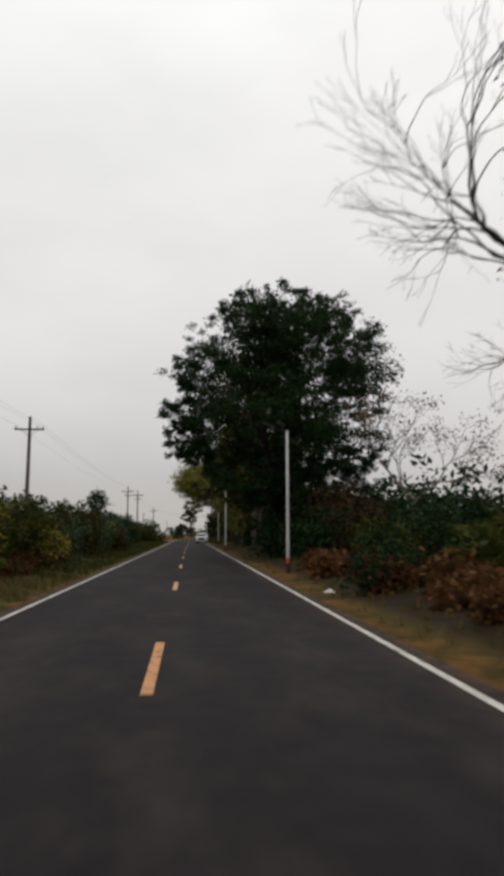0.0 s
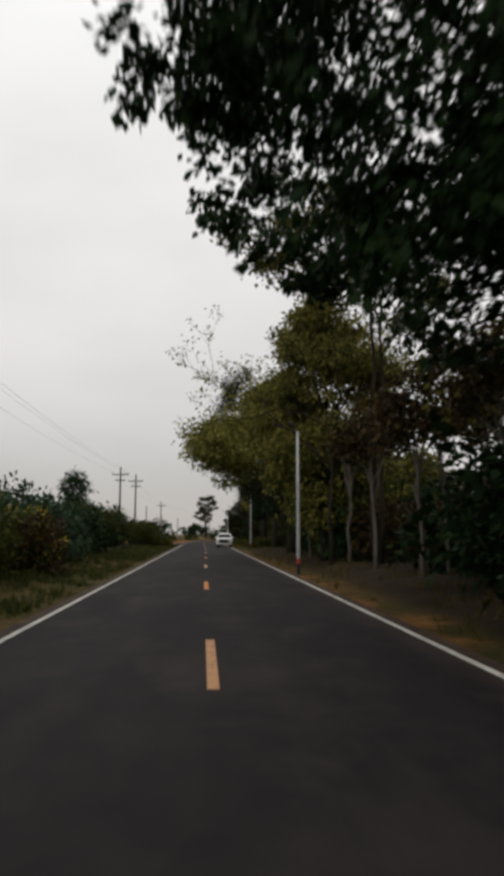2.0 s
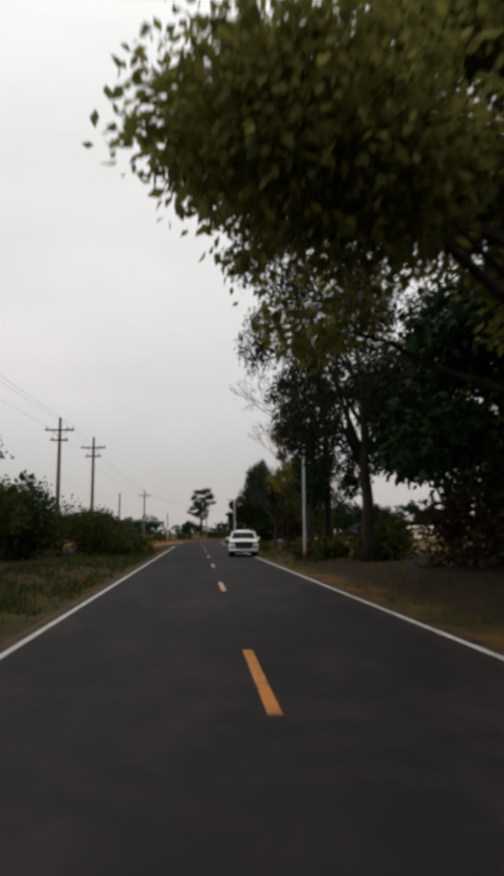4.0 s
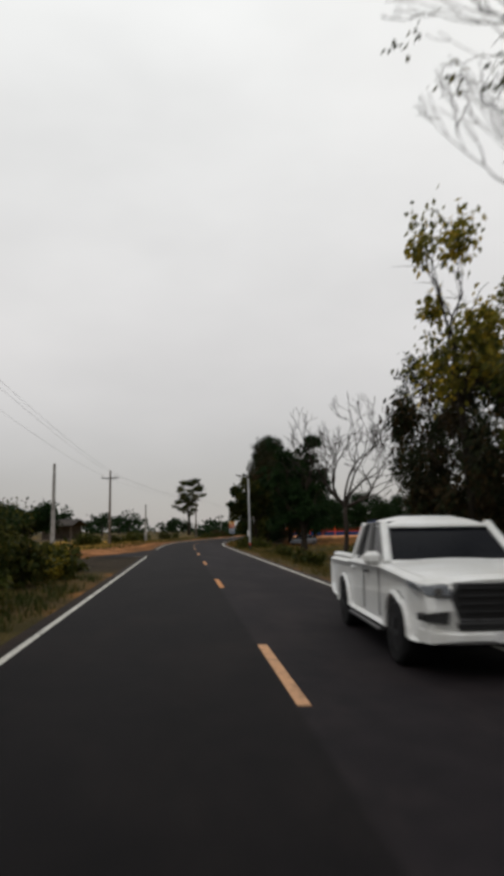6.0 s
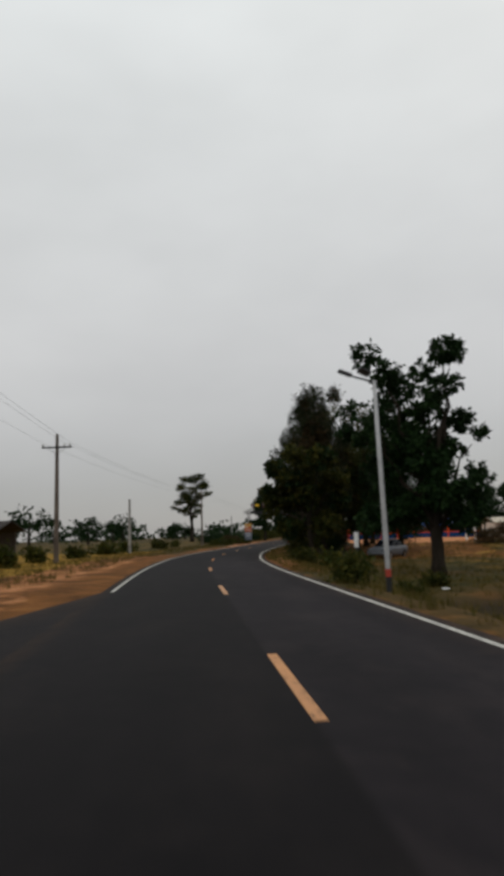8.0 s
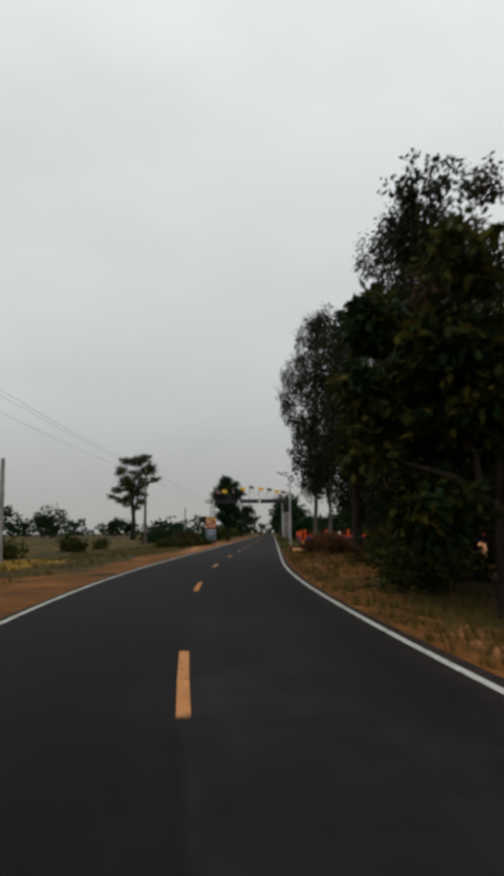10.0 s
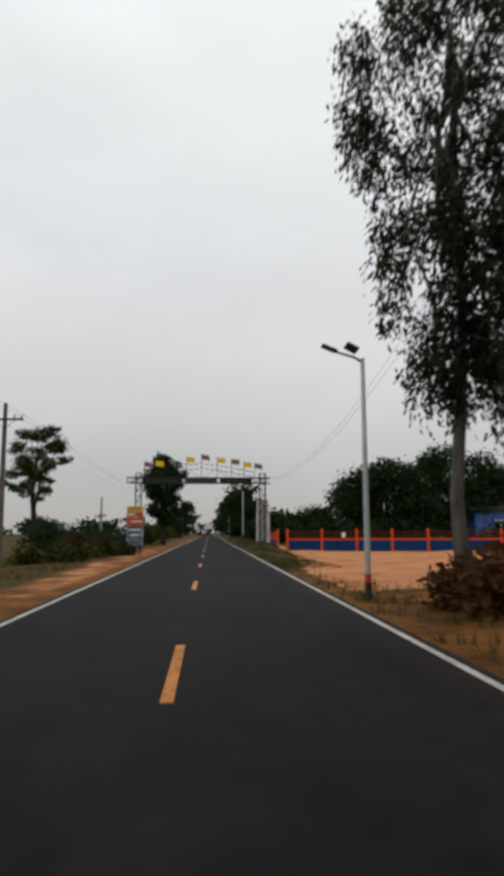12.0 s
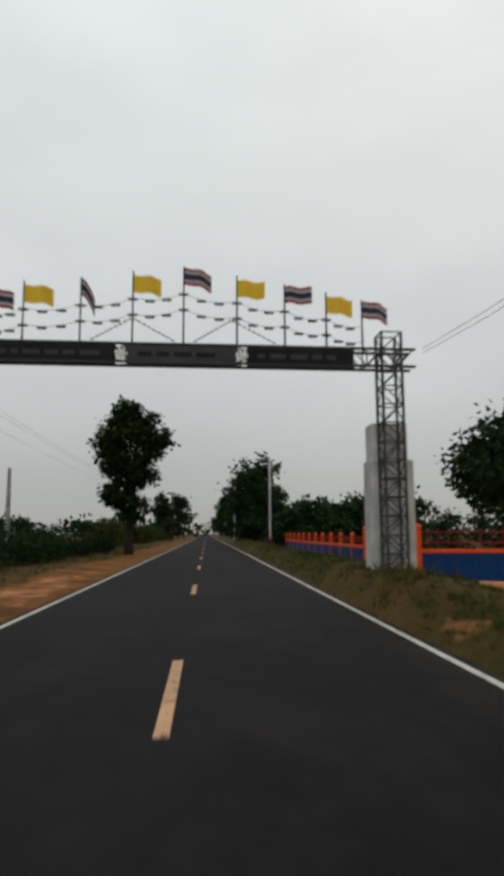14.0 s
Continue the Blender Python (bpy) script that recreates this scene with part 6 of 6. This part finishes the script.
def flag_cloth(x0, y0, z_top, w, h, drop, rows, seed, fold=1.0):
    """Wavy strips of cloth, from the top row down."""
    out = []
    rr = random.Random(seed)
    ph = rr.random() * 6
    tot = sum(r[0] for r in rows)
    acc = 0.0
    for share, mat in rows:
        sh = Shape()
        ring = []
        m = 12
        for i in range(m + 1):
            u = i / m
            yy = y0 + 0.10 * math.sin(u * 7 + ph) * u ** 0.6
            zz = z_top - drop * u * u + 0.015 * math.sin(u * 9 + ph)
            xx = x0 + w * u * fold
            za, zb = zz - h * acc / tot, zz - h * (acc + share) / tot
            ring.append(((xx, yy, za), (xx, yy, zb), (xx, yy + 0.006, zb), (xx, yy + 0.006, za)))
        sh.loft([list(r) for r in ring])
        out.append((sh, mat))
        acc += share
    return out


STRIPES = [(1, FLAG_RED), (1, FLAG_BACKLIT), (2, FLAG_BLUE), (1, FLAG_BACKLIT), (1, FLAG_RED)]
tops = (6.85, 6.98, 7.1, 7.28, 7.42, 7.25, 7.08, 6.92, 6.76)
pole_x = (-4.60, -3.79, -2.57, -1.44, -0.32, 0.87, 1.95, 2.90, 3.73)
for i, (px, zt) in enumerate(zip(pole_x, tops)):
    fp = part("flag_pole", Shape().tube([(px, -0.2, 5.55), (px, -0.2, zt)], [0.024, 0.017], 6), STEEL_DARK, gate)
    if i % 2 == 0:
        flag = part("flag", Shape().tube([(px - 0.002, -0.2, zt - 0.04), (px - 0.002, -0.2, zt - 0.44)], 0.018, 6), FLAG_WHITE, fp, "striped red, white and blue flag")
        clothes = flag_cloth(px, -0.2, zt - 0.03, 0.62, 0.40, (0.16, 0.1, 0.5, 0.1, 0.14, 0.0, 0.05, 0, 0.12)[i], STRIPES, i, 0.5 if i == 2 else 1.0)
    else:
        flag = part("flag", Shape().tube([(px - 0.002, -0.2, zt - 0.1), (px - 0.002, -0.2, zt - 0.5)], 0.018, 6), FLAG_YELLOW, fp, "plain yellow flag")
        clothes = flag_cloth(px, -0.2, zt - 0.1, 0.62, 0.40, 0.05, [(1, FLAG_YELLOW)], i)
    merged = bpy.data.meshes.new("flag_cloth")
    vs, fs, mi = [], [], []
    mats = []
    for sh, mat in clothes:
        if mat not in mats:
            mats.append(mat)
        kk = len(vs)
        vs += sh.v
        fs += [tuple(j + kk for j in f) for f in sh.f]
        mi += [mats.index(mat)] * len(sh.f)
    merged.from_pydata(vs, [], fs)
    for mat in mats:
        merged.materials.append(mat)
    merged.polygons.foreach_set("material_index", mi)
    flag.data = merged
# bunting strings and the zigzag light strings
for dz in (-0.62, -0.98):
    st = Shape()
    line = [(px, -0.2, zt + dz) for px, zt in zip(pole_x, tops)]
    fine = []
    for a, b in zip(line, line[1:]):
        for j in range(6):
            u = j / 6
            fine.append(Vector(a).lerp(Vector(b), u) - Vector((0, 0, 0.10 * 4 * u * (1 - u))))
    fine.append(Vector(line[-1]))
    st.tube(fine, 0.006, 4)
    bunting = part("bunting", st, WIRE, gate)
    for j, p in enumerate(fine[:-1]):
        if j % 2 == 0:
            part("pennant", Shape().add([(p.x - 0.11, p.y, p.z), (p.x + 0.11, p.y, p.z), (p.x + 0.1, p.y + 0.02, p.z - 0.055), (p.x - 0.1, p.y + 0.02, p.z - 0.055)], [(0, 1, 2, 3)]), STEEL_DARK, bunting)
zig = Shape()
for a, b in (((-2.35, 5.68), (-1.45, 6.2)), ((-1.45, 6.2), (-0.5, 5.68)), ((-0.1, 5.68), (0.75, 6.2)), ((0.75, 6.2), (1.75, 5.68))):
    zig.tube([(a[0], -0.2, a[1]), (b[0], -0.2, b[1])], 0.008, 4)
    for j in range(9):
        u = (j + 0.5) / 9
        zig.box((a[0] + (b[0] - a[0]) * u, -0.2, a[1] + (b[1] - a[1]) * u), (0.045, 0.045, 0.045), 0, 0.012)
part("light_string", zig, BLACK, gate, "zigzag string of small dark bulbs")
ban = part("banner", Shape().box((-5.22, -0.36, 2.72), (1.24, 0.04, 1.46), 0, 0.005), BANNER_ORANGE, gate, "orange and yellow printed banner")
part("banner_head", Shape().box((-5.22, -0.386, 3.22), (1.2, 0.012, 0.42)), BANNER_YELLOW, ban)
for x, z, w, h, mat in ((0, 3.32, 0.9, 0.07, RED_BAND), (0, 3.17, 0.66, 0.06, RED_BAND), (-0.3, 2.86, 0.5, 0.10, FLAG_WHITE), (0.3, 2.88, 0.36, 0.16, RED_BAND), (-0.1, 2.66, 0.8, 0.07, BANNER_YELLOW), (0.32, 2.58, 0.3, 0.2, RED_BAND), (-0.34, 2.46, 0.4, 0.22, RED_BAND), (0.1, 2.32, 0.9, 0.08, FLAG_WHITE), (0, 2.12, 1.0, 0.12, RED_BAND)):
    part("writing_bar", Shape().box((-5.22 + x, -0.396, z), (w, 0.008, h)), mat, ban)
low_ban = part("banner", Shape().box((-5.22, -0.36, 1.26), (1.24, 0.04, 1.36), 0, 0.005), BANNER_BLUE, gate, "blue and white printed banner")
for z, w, mat in ((1.86, 1.1, FLAG_BLUE), (1.72, 0.8, FLAG_WHITE), (1.52, 1.0, FLAG_BLUE), (1.34, 0.6, FLAG_WHITE), (1.14, 1.1, FLAG_BLUE), (0.96, 0.9, PANEL_DARK), (0.76, 1.0, FLAG_BLUE)):
    part("writing_bar", Shape().box((-5.22, -0.386, z), (w, 0.012, 0.09)), mat, low_ban)
for x in (-5.78, -4.66):
    part("banner_post", Shape().tube([(x, -0.32, -0.1), (x, -0.32, 3.45)], 0.03, 6), TIMBER, gate)

# ---------------------------------------------------------------- yard fence
def fence_run(start, end, label, thick=0.18, tall_=1.75):
    (s0, l0), (s1, l1) = start, end
    ax, ay = map(float, along(s0, l0))
    bx, by = map(float, along(s1, l1))
    length = math.hypot(bx - ax, by - ay)
    turn = math.degrees(math.atan2(by - ay, bx - ax))
    root = thing("yard_fence", pose(ax, ay, -0.06, 0, 0, turn), label, "fence", "fence of the yard")
    nb = max(1, round(length / 2.9))
    step = length / nb
    slim, low = thick, tall_
    for i in range(nb + 1):
        thick, tall_ = (0.22, 1.75) if i == 0 else (slim, low)
        post = part("post", Shape().box((i * step, 0, tall_ / 2 - 0.02), (thick, thick, tall_), 0, 0.02), ORANGE, root, "orange painted post")
        part("cap", Shape().loft([[(i * step + a * thick, b * thick, tall_ - 0.02) for a, b in ((-.62, -.62), (.62, -.62), (.62, .62), (-.62, .62))], [(i * step + a * thick, b * thick, tall_ + 0.08) for a, b in ((-.25, -.25), (.25, -.25), (.25, .25), (-.25, .25))]]), ORANGE, post)
    for i in range(nb):
        cx = (i + 0.5) * step
        part("wall_panel", Shape().box((cx, 0, 0.42), (step - 0.19, 0.12, 0.92), 0, 0.01), BLUE, root, "deep blue painted low wall")
        part("coping", Shape().box((cx, 0, 0.95), (step - 0.182, 0.16, 0.13), 0, 0.015), ORANGE, root, "orange painted coping")
        rails = Shape()
        for z in (1.22, min(1.55, tall_ - 0.15)):
            rails.tube([(cx - step / 2 + 0.1, 0, z), (cx + step / 2 - 0.1, 0, z)], 0.018, 5)
        for j in range(8):
            xx = cx - step / 2 + 0.3 + j * (step - 0.6) / 7
            rails.tube([(xx, 0, 1.0), (xx, 0, min(1.72, tall_ - 0.08))], 0.012, 5)
        part("railing", rails, RAIL_RED, root, "red painted iron railing")
    return root


fence_run((275.2, 7.0), (267.5, 44.5), "low blue wall with orange posts and coping facing a sandy yard")
fence_run((281.5, 6.8), (345, 7.6), "low blue wall with slim orange posts along the road", 0.15, 1.5)


# two white gateposts and dark bushes at the yard's far corner
for s, lat in ((218.2, 23.0), (219.8, 24.2)):
    gp = thing("gatepost", on_ground(s, lat, -0.05), "slim white painted gatepost at the yard corner", "post", "gateposts of the yard")
    part("shaft", Shape().box((0, 0, 0.95), (0.2, 0.2, 1.9), 0, 0.015), WHITE, gp)
    part("cap", Shape().box((0, 0, 1.94), (0.26, 0.26, 0.08), 0, 0.015), WHITE, gp)
for i in range(8):
    put_bush(8, 209.5 + 0.5 * i, 22.4 + 1.5 * i, i * 71, 0.42 + 0.06 * (i % 3), "dark reddish bush before the long house", "bushes before the long house")
tree("field_tree", 222.0, 25.7, "small dark tree beside the long house", 99, 5.4, 0.14, 2.2, [(0, 0, 4.6, .9, .9, .7), (-.8, .2, 3.9, .8, .8, .6), (.8, 0, 4.0, .8, .8, .6), (0, -.3, 3.2, .9, .9, .7)], 2600, 0.24, LEAF_DARK)


# ---------------------------------------------------------------- parked car
def parked_car(m):
    root = thing("parked_car", m, "dusty blue-grey parked saloon car on the dirt track", "car")
    stations = ((0.0, 0.70, 0.42, 0.66), (0.12, 0.78, 0.30, 0.72), (0.9, 0.83, 0.26, 0.84), (1.35, 0.84, 0.26, 0.93), (3.3, 0.84, 0.26, 0.95), (3.9, 0.82, 0.28, 0.94), (4.18, 0.78, 0.34, 0.88), (4.28, 0.70, 0.44, 0.74))
    ring = ((-1.0, 0.30), (-0.93, 0.0), (0.93, 0.0), (1.0, 0.30), (1.0, 0.72), (0.9, 1.0), (-0.9, 1.0), (-1.0, 0.72))
    part("body", Shape().loft([[(x * w, y, z0 + (z1 - z0) * k) for x, k in ring] for y, w, z0, z1 in stations]), CAR_GREY, root)
    part("windows", Shape().loft([[(-w, y0, 0.92), (w, y0, 0.92), (w * 0.82, y1, 1.40), (-w * 0.82, y1, 1.40)] for w, y0, y1 in ((0.70, 1.25, 1.95), (0.77, 1.40, 2.05), (0.77, 3.25, 2.95), (0.70, 3.55, 3.10))]), GLASS_DARK, root, "dark glazing")
    part("roof", Shape().loft([[(-w, y, z), (-w * 0.7, y, z + 0.045), (w * 0.7, y, z + 0.045), (w, y, z), (w, y, z - 0.03), (-w, y, z - 0.03)] for y, w, z in ((1.92, 0.56, 1.375), (2.3, 0.62, 1.41), (2.8, 0.62, 1.41), (3.14, 0.56, 1.375))]), CAR_GREY, root)
    for y in (0.78, 3.42):
        for x in (-0.76, 0.76):
            wheel = part("wheel", Shape().tube([(x - 0.09, y, 0.30), (x + 0.09, y, 0.30)], 0.30, 18), TYRE, root, "black tyre")
            part("rim", Shape().tube([(x - 0.096, y, 0.30), (x + 0.096, y, 0.30)], 0.18, 14), CHROME, wheel, "bright metal rim")
    for x in (-0.58, 0.58):
        part("headlamp", Shape().box((x, 0.05, 0.62), (0.28, 0.12, 0.12), 0, 0.03), LAMP_GLASS, root, "clear lens")
        part("tail_lamp", Shape().box((x, 4.24, 0.76), (0.26, 0.12, 0.12), 0, 0.03), RED_BAND, root, "red lens")
    part("bumper", Shape().box((0, 0.02, 0.42), (1.4, 0.14, 0.16), 0, 0.04), CAR_GREY, root)
    return root


parked_car(on_ground(197.8, 11.8, -0.02, -34))

# ---------------------------------------------------------------- buildings
def low_building(m, w, d, h, wall, roof, label, name, windows=4, rise=1.0, doors=1):
    root = thing(name, m, label, "building")
    part("wall", Shape().box((w / 2, d / 2, h / 2), (w, d, h), 0, 0.02), wall, root)
    o = 0.5
    rf_ = Shape().prism([(-o, h), (d / 2, h + rise), (d + o, h), (d + o, h - 0.1), (d / 2, h + rise - 0.12), (-o, h - 0.1)], -o, w + o)
    part("roof", rf_, roof, root)
    for i in range(windows):
        x = w * (i + 0.6) / (windows + 0.2)
        win = part("window", Shape().box((x, -0.02, h * 0.58), (1.1, 0.1, 0.95), 0, 0.01), GLASS_DARK, root)
        part("frame", Shape().box((x, -0.06, h * 0.58 + 0.52), (1.26, 0.1, 0.08), 0, 0.01), WHITE, win)
        part("frame", Shape().box((x, -0.06, h * 0.58), (0.06, 0.1, 0.95), 0, 0.01), WHITE, win)
        part("sill", Shape().box((x, -0.09, h * 0.58 - 0.53), (1.3, 0.18, 0.08), 0, 0.01), WHITE, win)
    for i in range(doors):
        part("door", Shape().box((w * 0.06 + 0.6, -0.02, 1.05), (0.95, 0.1, 2.1), 0, 0.01), TIMBER, root)
    return root


low_building(pose(44.7, 241.5, -0.35, 0, 0, -3), 16.0, 6.0, 2.5, WALL_CREAM, ROOF_TIN, "long low cream building with a beige tin roof", "field_house", 5, 0.8)
low_building(pose(45.0, 276.0, -0.2, 0, 0, -10), 9.5, 6.5, 3.9, BLUE_WALL, ROOF_DARK, "blue clad shed with a dark roof in the yard", "blue_shed", 2, 1.1)
hut = thing("field_hut", on_ground(196.5, -22.0, -0.05, -8), "open timber hut with a dark rusty roof", "hut")
for x in (0, 2.6, 5.4):
    for y in (0, 3.2):
        part("post", Shape().box((x, y, 1.2), (0.14, 0.14, 2.5), 0, 0.015), TIMBER, hut)
part("roof", Shape().prism([(-0.7, 2.45), (1.6, 3.25), (3.9, 2.45), (3.9, 2.37), (1.6, 3.15), (-0.7, 2.37)], -0.6, 6.0), ROOF_DARK, hut)
part("platform", Shape().box((2.7, 1.6, 0.6), (5.4, 3.2, 0.12), 0, 0.015), TIMBER, hut)
part("back_wall", Shape().box((2.7, 3.2, 1.5), (5.4, 0.06, 1.7), 0, 0.01), TIMBER, hut)


# ---------------------------------------------------------------- grass of the verges
def grass_stuff(name, bands, density, h0, h1, seed, label, mat=GRASS):
    rg = np.random.default_rng(seed)
    allq = []
    for s0, s1, l0, l1, k in bands:
        n_ = int((s1 - s0) * abs(l1 - l0) * density * k)
        s = rg.uniform(s0, s1, n_)
        lat = rg.uniform(min(l0, l1), max(l0, l1), n_)
        keep = (np.sin(s * 1.7 + lat * 2.1) + np.sin(s * 0.43 - lat * 1.3) + rg.normal(size=n_) * 0.9) > -0.4
        s, lat = s[keep], lat[keep]
        x, y = along(s, lat)
        z = height(s, lat) - 0.03
        b = 5
        t = np.repeat(np.arange(len(s)), b)
        m_ = len(t)
        p = np.stack([x[t] + rg.normal(size=m_) * 0.07, y[t] + rg.normal(size=m_) * 0.07, z[t]], -1)
        a = rg.uniform(0, 2 * np.pi, m_)
        hh = rg.uniform(h0, h1, m_)
        leanv = np.stack([np.cos(a), np.sin(a), np.zeros(m_)], -1) * (hh * rg.uniform(0.2, 0.8, m_))[:, None]
        sd = np.stack([-np.sin(a), np.cos(a), np.zeros(m_)], -1) * 0.016
        tip = p + leanv + np.stack([np.zeros(m_), np.zeros(m_), hh], -1)
        allq.append(np.stack([p - sd, p + sd, tip], 1))
    ob = new(name, quads_mesh(name, np.concatenate(allq), mat))
    return tagged(ob, label, "grass", kind="stuff")


grass_stuff("verge_grass", [(0, 30, -7.5, -3.5, 1.0), (30, 132, -7.5, -3.5, 0.3), (0, 112, 3.6, 6.5, 0.3), (112, 126, 3.6, 7.5, 0.6), (126, 200, 3.5, 12, 0.8), (184, 236, 3.5, 7.5, 0.9), (236, 258, 3.4, 4.3, 0.7), (258, 300, 3.4, 4.6, 0.3), (265.5, 270, 3.5, 4.4, 1.6), (300, 345, 3.5, 8, 0.8), (168, 270, -12, -6, 0.5), (265, 330, -8.5, -5.6, 0.5), (150, 215, 12, 26, 0.35)], 11, 0.10, 0.34, 77, "dry yellow-green grass tufts of the verges")
grass_stuff("green_grass", [(24, 133, -7.6, -3.6, 2.4), (112, 126, 3.9, 6.0, 0.6)], 9, 0.10, 0.30, 78, "short green grass of the verges", GRASS_GREEN)
grass_stuff("short_grass", [(246, 300, 3.45, 6.3, 3.4)], 11, 0.04, 0.15, 79, "short worn green grass of the gateway verge", GRASS_GREEN)
